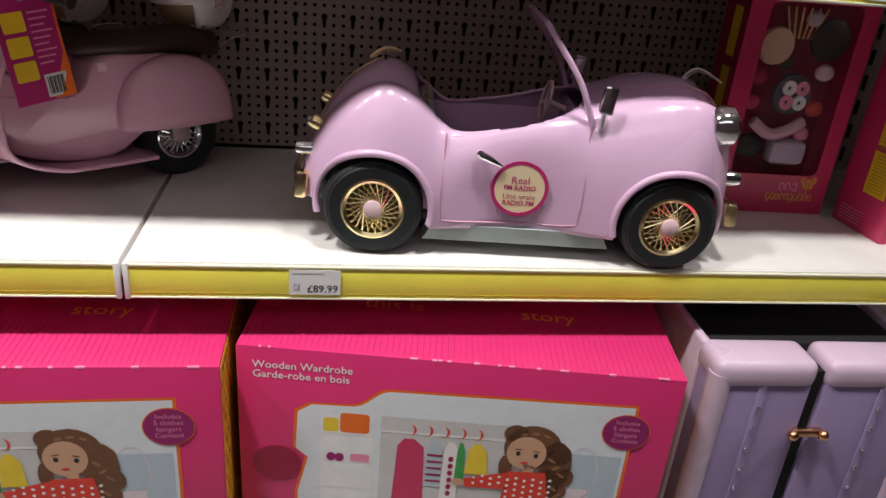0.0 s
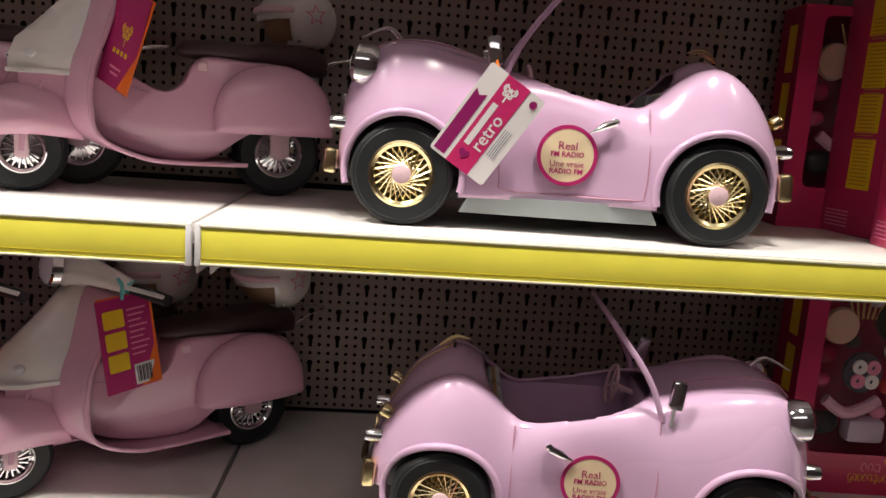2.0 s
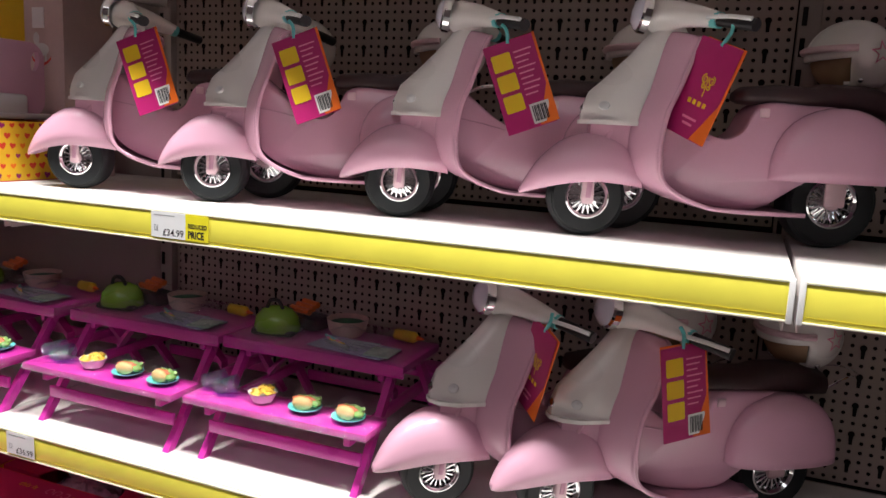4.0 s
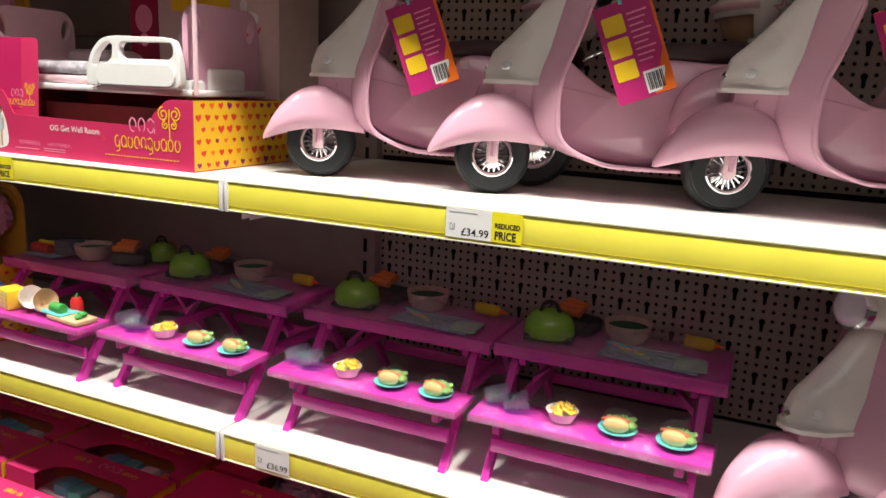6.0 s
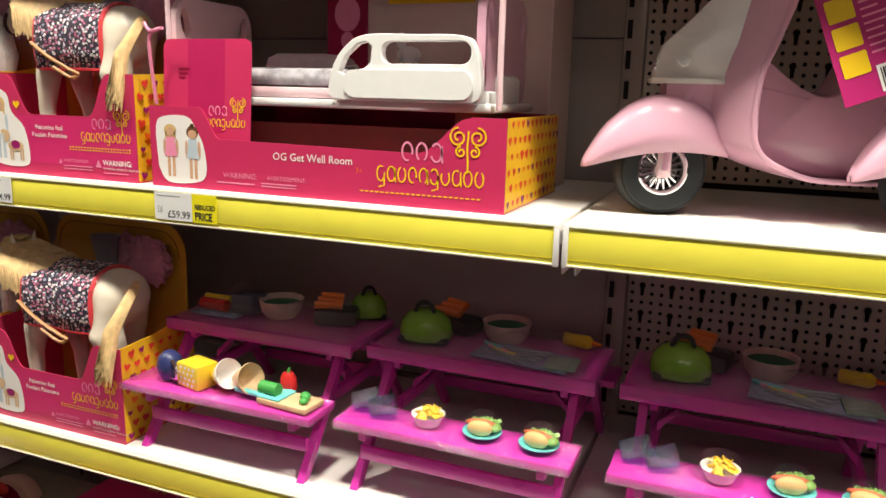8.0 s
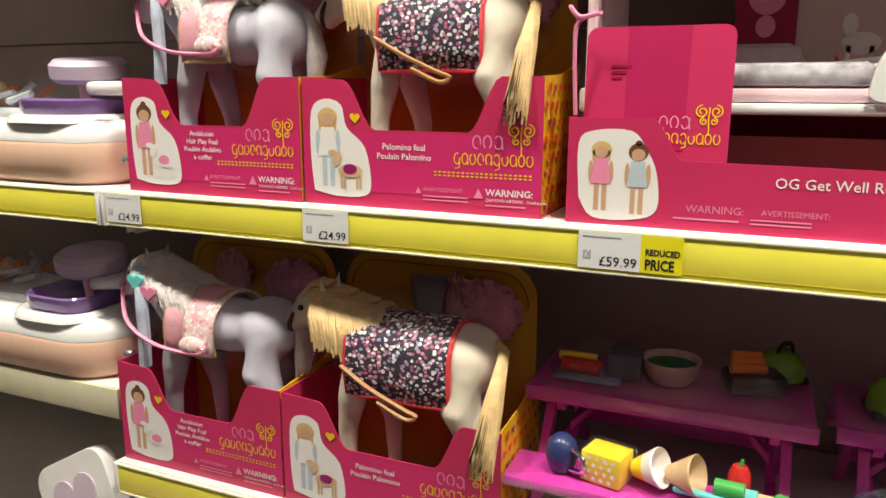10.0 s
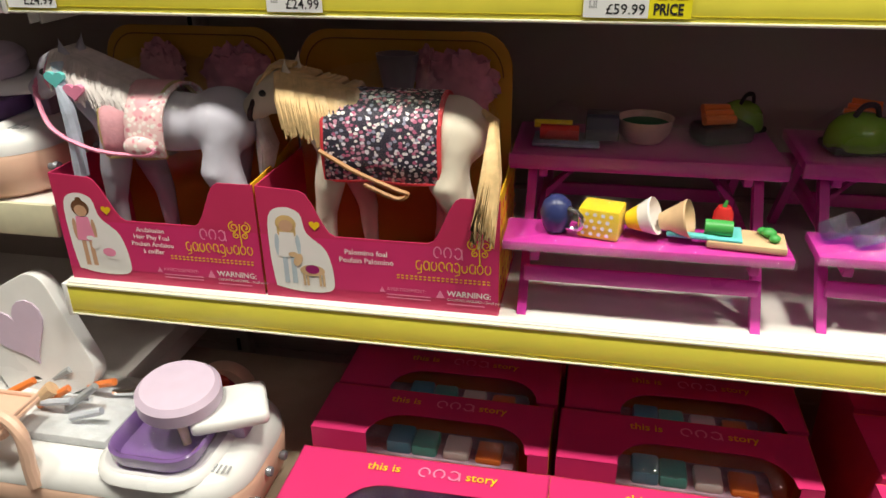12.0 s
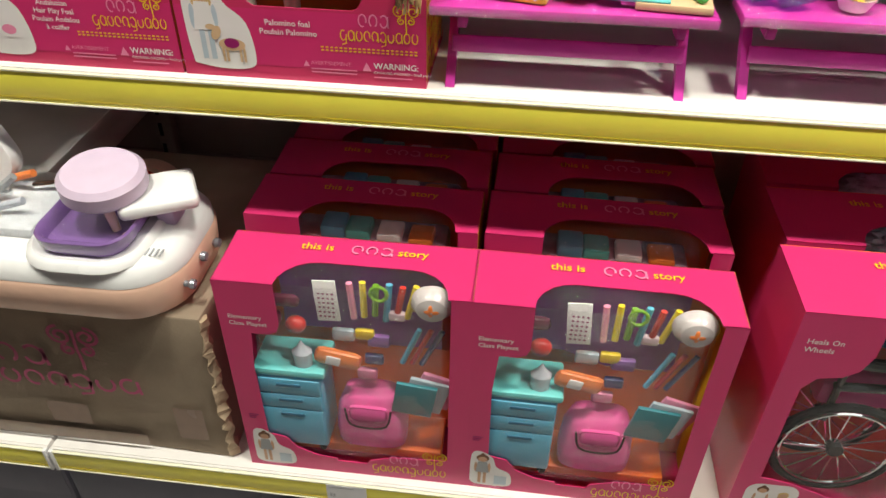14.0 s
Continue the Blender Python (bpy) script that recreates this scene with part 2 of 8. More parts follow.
# ---- building helpers ----
def part(name, bm, material, parent, label="", smooth=35):
    me = bpy.data.meshes.new(name)
    bmesh.ops.recalc_face_normals(bm, faces=bm.faces)
    bm.to_mesh(me)
    bm.free()
    for pol in me.polygons:
        pol.use_smooth = smooth > 0
    if smooth > 0:
        me.set_sharp_from_angle(angle=radians(smooth))
    me.materials.append(material)
    ob = new(name, me)
    ob.parent = parent
    if label:
        tagged(ob, label)
    return ob


def thing(name, label, category, group="", kind="", at=None):
    ob = new(name)
    ob.empty_display_size = 0.05
    if at is not None:
        ob.matrix_basis = at
    return tagged(ob, label, category, group, kind)


def box(x0, x1, y0, y1, z0, z1, bev=0.0, bm=None, m=None, seg=2):
    bm2 = bmesh.new()
    bmesh.ops.create_cube(bm2, size=1)
    for v in bm2.verts:
        v.co = Vector(((x0 + x1) / 2 + v.co.x * (x1 - x0), (y0 + y1) / 2 + v.co.y * (y1 - y0), (z0 + z1) / 2 + v.co.z * (z1 - z0)))
    if bev > 0:
        bmesh.ops.bevel(bm2, geom=bm2.edges[:], offset=bev, segments=seg, affect="EDGES", profile=0.5)
    return merge(bm, bm2, m)


def merge(bm, bm2, m=None):
    if m is not None:
        bmesh.ops.transform(bm2, matrix=m, verts=bm2.verts)
    if bm is None:
        return bm2
    me = bpy.data.meshes.new("tmp")
    bm2.to_mesh(me)
    bm2.free()
    bm.from_mesh(me)
    bpy.data.meshes.remove(me)
    return bm


def cyl(p0, p1, r0, r1=None, n=16, bm=None, cap=True):
    p0, p1 = Vector(p0), Vector(p1)
    d = p1 - p0
    bm2 = bmesh.new()
    bmesh.ops.create_cone(bm2, cap_ends=cap, segments=n, radius1=r0, radius2=r0 if r1 is None else r1, depth=d.length)
    m = Matrix.Translation((p0 + p1) / 2) @ d.to_track_quat("Z", "Y").to_matrix().to_4x4()
    return merge(bm, bm2, m)


def ball(c, r, bm=None, n=16, m=None):
    r = (r, r, r) if isinstance(r, (int, float)) else r
    bm2 = bmesh.new()
    bmesh.ops.create_uvsphere(bm2, u_segments=n, v_segments=max(6, n * 2 // 3), radius=1)
    mm = Matrix.Translation(c) @ (m if m is not None else Matrix.Identity(4)) @ Matrix.Diagonal((*r, 1))
    return merge(bm, bm2, mm)


def lump(c, r, seed=0, bm=None):
    """A crumpled bundle of cloth: a ball pushed in and out in folds."""
    bm2 = ball((0, 0, 0), 1.0, None, 32)
    for v in bm2.verts:
        f = abs(noise.noise(v.co * 2.6 + Vector((seed, 0, 0)))) * 0.9 + 0.35 * noise.noise(v.co * 6 + Vector((0, seed, 0)))
        v.co = Vector(c) + Vector((v.co.x * r[0], v.co.y * r[1], v.co.z * r[2])) * (1.1 - 0.6 * f)
    return merge(bm, bm2)


def lathe(prof, m=None, n=28, bm=None):
    """Turns a profile of (radius, height) round z."""
    bm2 = bmesh.new()
    rings = []
    for r, h in prof:
        rings.append([bm2.verts.new((r * math.cos(2 * math.pi * k / n), r * math.sin(2 * math.pi * k / n), h)) for k in range(n)])
    for a, b in zip(rings, rings[1:]):
        for k in range(n):
            bm2.faces.new((a[k], a[(k + 1) % n], b[(k + 1) % n], b[k]))
    return merge(bm, bm2, m)


def tube(pts, r, n=8, bm=None, closed=False):
    """A round bar along points; r is one radius or one for each point."""
    pts = [Vector(p) for p in pts]
    rs = [r] * len(pts) if isinstance(r, (int, float)) else r
    bm2 = bmesh.new()
    rings = []
    ref = Vector((0.13, 0.31, 0.94))
    for i, p in enumerate(pts):
        if closed:
            d = pts[(i + 1) % len(pts)] - pts[i - 1]
        else:
            d = pts[min(i + 1, len(pts) - 1)] - pts[max(i - 1, 0)]
        d.normalize()
        a = d.cross(ref)
        if a.length < 1e-3:
            a = d.cross(Vector((1, 0, 0)))
        a.normalize()
        b = d.cross(a)
        rings.append([bm2.verts.new(p + (a * math.cos(2 * math.pi * k / n) + b * math.sin(2 * math.pi * k / n)) * rs[i]) for k in range(n)])
    pairs = list(zip(rings, rings[1:])) + ([(rings[-1], rings[0])] if closed else [])
    for u, v in pairs:
        for k in range(n):
            bm2.faces.new((u[k], u[(k + 1) % n], v[(k + 1) % n], v[k]))
    if not closed:
        bm2.faces.new(rings[0])
        bm2.faces.new(rings[-1])
    return merge(bm, bm2)


def plate(outer, holes=(), y=0.0, th=0.001, bm=None, m=None):
    """A flat shape in x and z, cut out with its holes, from y to y + th."""
    bm2 = bmesh.new()
    edges = []
    for loop in (outer, *holes):
        loop = [p for i, p in enumerate(loop) if math.hypot(p[0] - loop[i - 1][0], p[1] - loop[i - 1][1]) > 1e-5]
        vs = [bm2.verts.new((p[0], y, p[1])) for p in loop]
        edges += [bm2.edges.new((vs[i], vs[(i + 1) % len(vs)])) for i in range(len(vs))]
    bmesh.ops.triangle_fill(bm2, use_beauty=True, use_dissolve=False, edges=edges)
    if th:
        ext = bmesh.ops.extrude_face_region(bm2, geom=bm2.faces[:])
        for v in ext["geom"]:
            if isinstance(v, bmesh.types.BMVert):
                v.co.y += th
    return merge(bm, bm2, m)


def loft(sections, bm=None, m=None, close=True):
    """Skins rings of equal length."""
    bm2 = bmesh.new()
    rings = [[bm2.verts.new(p) for p in s] for s in sections]
    k = len(rings[0])
    for a, b in zip(rings, rings[1:]):
        for i in range(k if close else k - 1):
            bm2.faces.new((a[i], a[(i + 1) % k], b[(i + 1) % k], b[i]))
    if close:
        bm2.faces.new(rings[0])
        bm2.faces.new(rings[-1])
    return merge(bm, bm2, m)


def arc(cx, cz, r, a0, a1, n=8):
    return [(cx + r * math.cos(radians(a0 + (a1 - a0) * i / n)), cz + r * math.sin(radians(a0 + (a1 - a0) * i / n))) for i in range(n + 1)]


def rrect(x0, x1, z0, z1, r, n=5):
    return arc(x1 - r, z1 - r, r, 0, 90, n) + arc(x0 + r, z1 - r, r, 90, 180, n) + arc(x0 + r, z0 + r, r, 180, 270, n) + arc(x1 - r, z0 + r, r, 270, 360, n)


def oval(cx, cz, rx, rz, n=20, tilt=0):
    c, s = math.cos(radians(tilt)), math.sin(radians(tilt))
    return [(cx + rx * math.cos(t) * c - rz * math.sin(t) * s, cz + rx * math.cos(t) * s + rz * math.sin(t) * c) for t in [2 * math.pi * i / n for i in range(n)]]


def heart(cx, cz, s, n=18, tilt=0):
    c, k = math.cos(radians(tilt)), math.sin(radians(tilt))
    out = []
    for i in range(n):
        t = 2 * math.pi * i / n
        x, z = 16 * math.sin(t) ** 3 / 17 * s, (13 * math.cos(t) - 5 * math.cos(2 * t) - 2 * math.cos(3 * t) - math.cos(4 * t)) / 17 * s
        out.append((cx + x * c - z * k, cz + x * k + z * c))
    return out


def curve_pts(pts, n=6):
    """A smooth line through points (Catmull-Rom), in two or three dimensions."""
    pts = [Vector(p) for p in pts]
    out = []
    for i in range(len(pts) - 1):
        p0, p1, p2, p3 = pts[max(i - 1, 0)], pts[i], pts[i + 1], pts[min(i + 2, len(pts) - 1)]
        for k in range(n):
            t = k / n
            out.append(0.5 * ((2 * p1) + (p2 - p0) * t + (2 * p0 - 5 * p1 + 4 * p2 - p3) * t * t + (3 * p1 - p0 - 3 * p2 + p3) * t ** 3))
    out.append(pts[-1])
    return out


TEXTS = {}


def text(words, size, material, parent, m, label="", align="LEFT", bold=0.0, squeeze=1.0):
    """Printed words, lying in the local x and z of m, facing -y."""
    key = (words, size, align, bold, material.name)
    if key not in TEXTS:
        cu = bpy.data.curves.new("lettering", "FONT")
        cu.body, cu.size, cu.align_x, cu.offset, cu.resolution_u = words, size, align, bold, 2
        tmp = bpy.data.objects.new("lettering", cu)
        me = bpy.data.meshes.new_from_object(tmp)
        bpy.data.objects.remove(tmp)
        me.materials.clear()
        me.materials.append(material)
        TEXTS[key] = me
    ob = new("lettering", TEXTS[key])
    ob.parent = parent
    ob.matrix_basis = m @ pose(0, 0, 0, 90, 0, 0) @ Matrix.Diagonal((squeeze, 1, 1, 1))
    if label:
        tagged(ob, label)
    return ob


def flat(name, shapes, material, parent, y, m=None, label=""):
    """Printed shapes, a hair proud of the card, as one print."""
    bm = bmesh.new()
    for s in shapes:
        if isinstance(s, dict):
            plate(s["outer"], (s["hole"],), y, 0.0, bm, m)
        else:
            plate(s, (), y, 0.0, bm, m)
    for f in bm.faces:
        f.normal_update()
    return part(name, bm, material, parent, label, 0)


def bar_shape(x, z, w, h):
    return [(x, z), (x + w, z), (x + w, z + h), (x, z + h)]


def spiral_mark(cx, cz, s, w):
    """The swirled heart mark: curls of a thin band."""
    out = []
    def band(pts, ww):
        left, right = [], []
        for i, p in enumerate(pts):
            a, b = pts[max(i - 1, 0)], pts[min(i + 1, len(pts) - 1)]
            dx, dz = b[0] - a[0], b[1] - a[1]
            d = math.hypot(dx, dz) or 1
            left.append((p[0] - dz / d * ww, p[1] + dx / d * ww))
            right.append((p[0] + dz / d * ww, p[1] - dx / d * ww))
        return left + right[::-1]
    for side in (-1, 1):
        for ox, oz, r, turns in ((0.42, 0.45, 0.40, 1.5), (0.30, -0.15, 0.24, 1.3)):
            pts = []
            for i in range(26):
                t = i / 25
                a = (90 if side > 0 else 90) + side * (-360 * turns * t)
                rr = r * s * (1 - 0.75 * t)
                pts.append((cx + side * ox * s + rr * math.cos(radians(a)), cz + oz * s + rr * math.sin(radians(a))))
            out.append(band(pts, w))
    out.append(band([(cx + 0.02 * s * math.sin(i * 0.9), cz - s + i * 0.19 * s) for i in range(10)], w))
    return out


def crumple(x0, x1, y0, y1, base, rise, seed=1, nx=44, ny=22, bm=None, m=None):
    """Loose clear wrap: a sagging sheet with sharp folds, pinned down along its edges."""
    rnd = random.Random(seed)
    waves = [(rnd.uniform(25, 150), rnd.uniform(-150, 150), rnd.uniform(0, 6.28), rnd.uniform(0.4, 1.0)) for _ in range(7)]
    humps = [(rnd.uniform(x0, x1), rnd.uniform(y0, y1), rnd.uniform(0.02, 0.045)) for _ in range(7)]
    secs = []
    for i in range(nx + 1):
        row = []
        for k in range(ny + 1):
            u, v = i / nx, k / ny
            x, y = x0 + (x1 - x0) * u, y0 + (y1 - y0) * v
            edge = min(1.0, 7 * min(u, 1 - u)) * min(1.0, 6 * min(v, 1 - v))
            fold = sum(c * abs(math.sin(a * x + b * y + q)) for a, b, q, c in waves) / 7
            hump = max(math.exp(-((x - hx) ** 2 + (y - hy) ** 2) / r ** 2) for hx, hy, r in humps)
            row.append((x, y, base + rise * edge * (0.35 + 0.45 * hump + 0.45 * fold)))
        secs.append(row)
    return loft(secs, bm, m, close=False)


def squiggle_row(x0, x1, z0, h, n, t, seed=0):
    """A row of open curls and short stems, no letters: a printed mark seen as plain strokes."""
    out = []
    step = (x1 - x0) / n
    gaps = ((60, 330), (200, 500), (-20, 290), (20, 380), (150, 400), (-60, 240), (110, 420))

    def stroke(pts):
        left, right = [], []
        for i, p in enumerate(pts):
            a, b = pts[max(i - 1, 0)], pts[min(i + 1, len(pts) - 1)]
            d = math.hypot(b[0] - a[0], b[1] - a[1]) or 1
            nx, nz = -(b[1] - a[1]) / d * t, (b[0] - a[0]) / d * t
            left.append((p[0] + nx, p[1] + nz))
            right.append((p[0] - nx, p[1] - nz))
        out.append(left + right[::-1])
    for g in range(n):
        cx, rx, rz = x0 + step * (g + 0.5), step * 0.36, h / 2
        a0, a1 = gaps[(g * 3 + seed) % 7]
        stroke([(cx + rx * math.cos(radians(a0 + (a1 - a0) * q / 14)), z0 + rz + rz * math.sin(radians(a0 + (a1 - a0) * q / 14))) for q in range(15)])
        if (g + seed) % 3 == 1:
            stroke([(cx + rx, z0 + h * 0.9), (cx + rx * 1.05, z0 + h * 0.4), (cx + rx * 1.15, z0 - h * 0.05)])
        if (g + seed) % 5 == 0:
            stroke([(cx + rx, z0 + h * 0.6), (cx + rx * 0.9, z0 - h * 0.3), (cx - rx * 0.6, z0 - h * 0.42)])
    return out


def logo(parent, x, z, w, y, m=None):
    """The maker's mark as plain shapes: a pale stroke row, a yellow stroke row and the swirl."""
    h = w * 0.17
    flat("mark_ribbon", squiggle_row(x + w * 0.24, x + w * 0.62, z + h * 1.05, h * 0.85, 3, w * 0.0085, 2), INK_PINK, parent, y, m)
    tagged(flat("mark_ribbon", squiggle_row(x + w * 0.02, x + w * 0.97, z, h * 0.72, 10, w * 0.0065), INK_YELLOW, parent, y - 0.0002, m), kind="stuff")
    flat("mark_swirl", spiral_mark(x + w * 0.82, z + h * 1.75, w * 0.19, w * 0.0075), INK_YELLOW, parent, y - 0.0004, m)


def hearts_print(parent, w, h, m, seed=1, n=None):
    """Small red, plum and pink hearts scattered over a yellow card side of w by h."""
    rnd = random.Random(seed)
    sets = {0: [], 1: [], 2: []}
    step = 0.022
    i = 0
    z = step / 2
    while z < h - 0.006:
        x = step / 2 + (step / 2 if i % 2 else 0)
        while x < w - 0.006:
            sets[rnd.choice((0, 0, 0, 1, 2))].append(heart(x, z, rnd.uniform(0.005, 0.009), 12, rnd.uniform(-15, 15)))
            x += step
        z += step * 0.9
        i += 1
    for k, mt in ((0, INK_RED), (1, PURPLE_INK), (2, INK_ORANGE)):
        if sets[k]:
            tagged(flat("printed_hearts", sets[k], mt, parent, -0.0004 - 0.0001 * k, m), kind="stuff")


# ---- the shop round the shelves ----
BAY = 1.33
S3, S2, S1 = 1.357, 0.931, 0.292
F3, F2, F1 = 0.0, -0.022, -0.172
BACK = 0.48


def slab(name, x0, x1, y0, y1, z0, z1, material, label, category):
    ob = part(name, box(x0, x1, y0, y1, z0, z1), material, None, "", 0)
    return tagged(ob, label, category, "", "structure")


slab("floor", -6.0, 5.0, -3.2, 0.7, -0.03, 0.0, FLOOR_MAT, "dull grey vinyl shop floor under the shelving", "floor")
slab("ceiling", -6.0, 5.0, -3.2, 0.7, 3.0, 3.05, CEIL_MAT, "dim painted ceiling of the shop", "ceiling")
slab("wall_north", -6.0, 5.0, 0.62, 0.7, 0.0, 3.0, WALL_MAT, "plain painted wall behind the shelving", "wall")
slab("wall_south", -6.0, 5.0, -3.2, -3.1, 0.0, 3.0, WALL_MAT, "plain painted wall across the aisle", "wall")
slab("wall_west", -6.08, -6.0, -3.2, 0.7, 0.0, 3.0, WALL_MAT, "plain painted end wall of the aisle", "wall")
slab("wall_east", 5.0, 5.08, -3.2, 0.7, 0.0, 3.0, WALL_MAT, "plain painted far end wall of the aisle", "wall")


def peg_panel(x0, x1, z0, z1):
    """A pierced steel panel: rows of round holes with a keyhole in every third place."""
    p = 0.017
    nx, nz = int((x1 - x0) / p), int((z1 - z0) / p)
    verts, faces = [], []

    def cell(cx, cz, hw, hh, inner):
        k = len(inner)
        o = len(verts)
        for ix, iz in inner:
            verts.append((cx + ix, 0, cz + iz))
        for ix, iz in inner:
            s = min(hw / max(abs(ix), 1e-9), hh / max(abs(iz), 1e-9))
            verts.append((cx + ix * s, 0, cz + iz * s))
        for i in range(k):
            j = (i + 1) % k
            a, b = verts[o + k + i], verts[o + k + j]
            ax, bx = abs(abs(a[0] - cx) - hw) < 1e-7, abs(abs(b[0] - cx) - hw) < 1e-7
            az, bz = abs(abs(a[2] - cz) - hh) < 1e-7, abs(abs(b[2] - cz) - hh) < 1e-7
            if (ax and bx) or (az and bz):
                faces.append((o + i, o + j, o + k + j, o + k + i))
            else:
                verts.append((a[0] if ax else b[0], 0, a[2] if az else b[2]))
                faces.append((o + i, o + j, o + k + j, len(verts) - 1, o + k + i))
    octa = [(0.0034 * math.cos(math.pi * i / 4), 0.0034 * math.sin(math.pi * i / 4)) for i in range(8)]
    key = [(0.0056 * math.cos(radians(a)), 0.006 + 0.0056 * math.sin(radians(a))) for a in range(-50, 231, 35)] + [(-0.0026, -0.013), (0.0026, -0.013)]
    for i in range(nx):
        for j in range(nz):
            cx, cz = (i + 0.5) * p, (j + 0.5) * p
            if i % 3 == 1 and j % 3 == 1 and j + 1 < nz:
                cell(cx, cz + p / 2, p / 2, p, key)
            elif i % 3 == 1 and j % 3 == 2:
                continue
            else:
                cell(cx, cz, p / 2, p / 2, octa)
    me = bpy.data.meshes.new("peg_panel")
    me.from_pydata(verts, [], faces)
    weld = bmesh.new()
    weld.from_mesh(me)
    bmesh.ops.remove_doubles(weld, verts=weld.verts, dist=0.0001)
    weld.to_mesh(me)
    weld.free()
    me.materials.append(PEG)
    ob = new("peg_panel", me)
    ob.location = (x0, BACK, z0)
    return ob


back = thing("back_panel", "grey steel back panels of the shelving, some pierced", "back panel", kind="structure")
for bx0, z0, z1 in ((-BAY, 0.93, 1.36), (-BAY, 1.365, 1.96), (0.0, 0.93, 1.36), (0.0, 1.365, 1.96)):
    peg_panel(bx0 + 0.018, bx0 + BAY - 0.012, z0, z1).parent = back
# black sheet: the shade seen through the holes is put into its colour
part("backing", box(-BAY + 0.01, 2 * BAY, BACK + 0.012, BACK + 0.02, 0.0, 2.0), BLACK, back, "black sheet painting the shade behind the pierced panels")
for bx0 in (-3 * BAY, -2 * BAY):
    for z0, z1 in ((0.05, 0.50), (0.503, 0.93), (0.933, 1.30), (1.303, 1.60), (1.603, 1.96)):
        part("plain_sheet", box(bx0 + 0.02, bx0 + BAY - 0.02, BACK, BACK + 0.01, z0, z1, 0.0015), PLAIN_BACK, back)
for bx0 in (-BAY, 0.0, BAY):
    part("plain_sheet", box(bx0 + 0.02, bx0 + BAY - 0.02, BACK, BACK + 0.01, 0.05, 0.92, 0.0015), PLAIN_BACK, back)
part("plain_sheet", box(BAY + 0.02, 2 * BAY, BACK, BACK + 0.01, 0.925, 1.96, 0.0015), PLAIN_BACK, back)

# slotted posts between the bays
for i in (-3, -2, -1, 0, 1):
    post = thing("upright_post", "grey steel slotted shelving post at a bay joint", "post", "shelf posts", at=pose(i * BAY, 0, 0))
    part("post", box(-0.017, 0.017, BACK - 0.018, BACK + 0.012, 0, 2.0, 0.002), PLAIN_BACK, post)
    for sx in (-0.008,):
        for k in range(36):
            # slots are black slips, their inner shade painted on the post
            part("slot", box(sx - 0.004, sx + 0.004, BACK - 0.0195, BACK - 0.0175, 0.1 + k * 0.05, 0.1 + k * 0.05 + 0.03, 0), BLACK, post)


def shelf_unit(i, z, front, name_label, th=0.03, strip=True, depth=BACK - 0.02):
    x0, x1 = i * BAY + 0.003, (i + 1) * BAY - 0.003
    sh = thing("shelf", name_label, "shelf", "shelves", at=pose(0, 0, z))
    part("shelf_panel", box(x0, x1, front + 0.006, depth, -th, 0, 0.0025), WHITE_SHELF, sh)
    if strip:
        part("front_lip", box(x0, x1, front + 0.001, front + 0.006, -0.054, -0.0005, 0.001), WHITE_SHELF, sh, "white enamel front lip")
        part("price_strip", box(x0 + 0.004, x1 - 0.004, front - 0.003, front + 0.001, -0.050, -0.006, 0.0012), YELLOW, sh, "bright yellow price strip")
        for zz, hh in ((-0.006, 0.0035), (-0.0525, 0.003)):
            part("strip_rail", box(x0 + 0.002, x1 - 0.002, front - 0.0045, front + 0.001, zz, zz + hh, 0.001), STRIP_EDGE, sh, "clear plastic rail")
        # thin shadow line along the strip, painted as a darker yellow bar
        part("strip_groove", box(x0 + 0.006, x1 - 0.006, front - 0.0036, front - 0.003, -0.0445, -0.0437), mat("strip_shadow", (0.5, 0.38, 0.01), 0.5), sh)
        for xa in (x0 - 0.001, x1 - 0.006):
            part("end_cap", box(xa, xa + 0.007, front - 0.0055, front + 0.004, -0.054, -0.001, 0.0015), WHITE_PLASTIC, sh, "white plastic end cap")
    for xa in (x0 + 0.004, x1 - 0.007):
        part("bracket", box(xa, xa + 0.003, 0.05, depth, -0.075, -th, 0.0008), WHITE_SHELF, sh, "steel shelf bracket")
    return sh


for i in (-3, -2, -1, 0, 1):
    shelf_unit(i, S3, F3, "white steel shelf with a bright yellow price strip")
    shelf_unit(i, S3 + 0.46, F3, "white steel upper shelf above the toys")
    if i >= -2:
        shelf_unit(i, S2, F2, "white steel middle shelf with a yellow price strip")
    shelf_unit(i, S1, F1, "white steel low shelf with a yellow price strip")
left_shelf = shelf_unit(-3, 1.040, F3, "white steel shelf holding a salon basin", strip=False)
part("front_lip", box(-3 * BAY + 0.003, -2 * BAY - 0.003, -0.002, 0.006, -0.050, 0.0, 0.002), mat("cream_lip", (0.62, 0.58, 0.42), 0.5), left_shelf, "cream front lip")
shelf_unit(-3, 0.70, F3, "white steel shelf with a yellow strip, low")


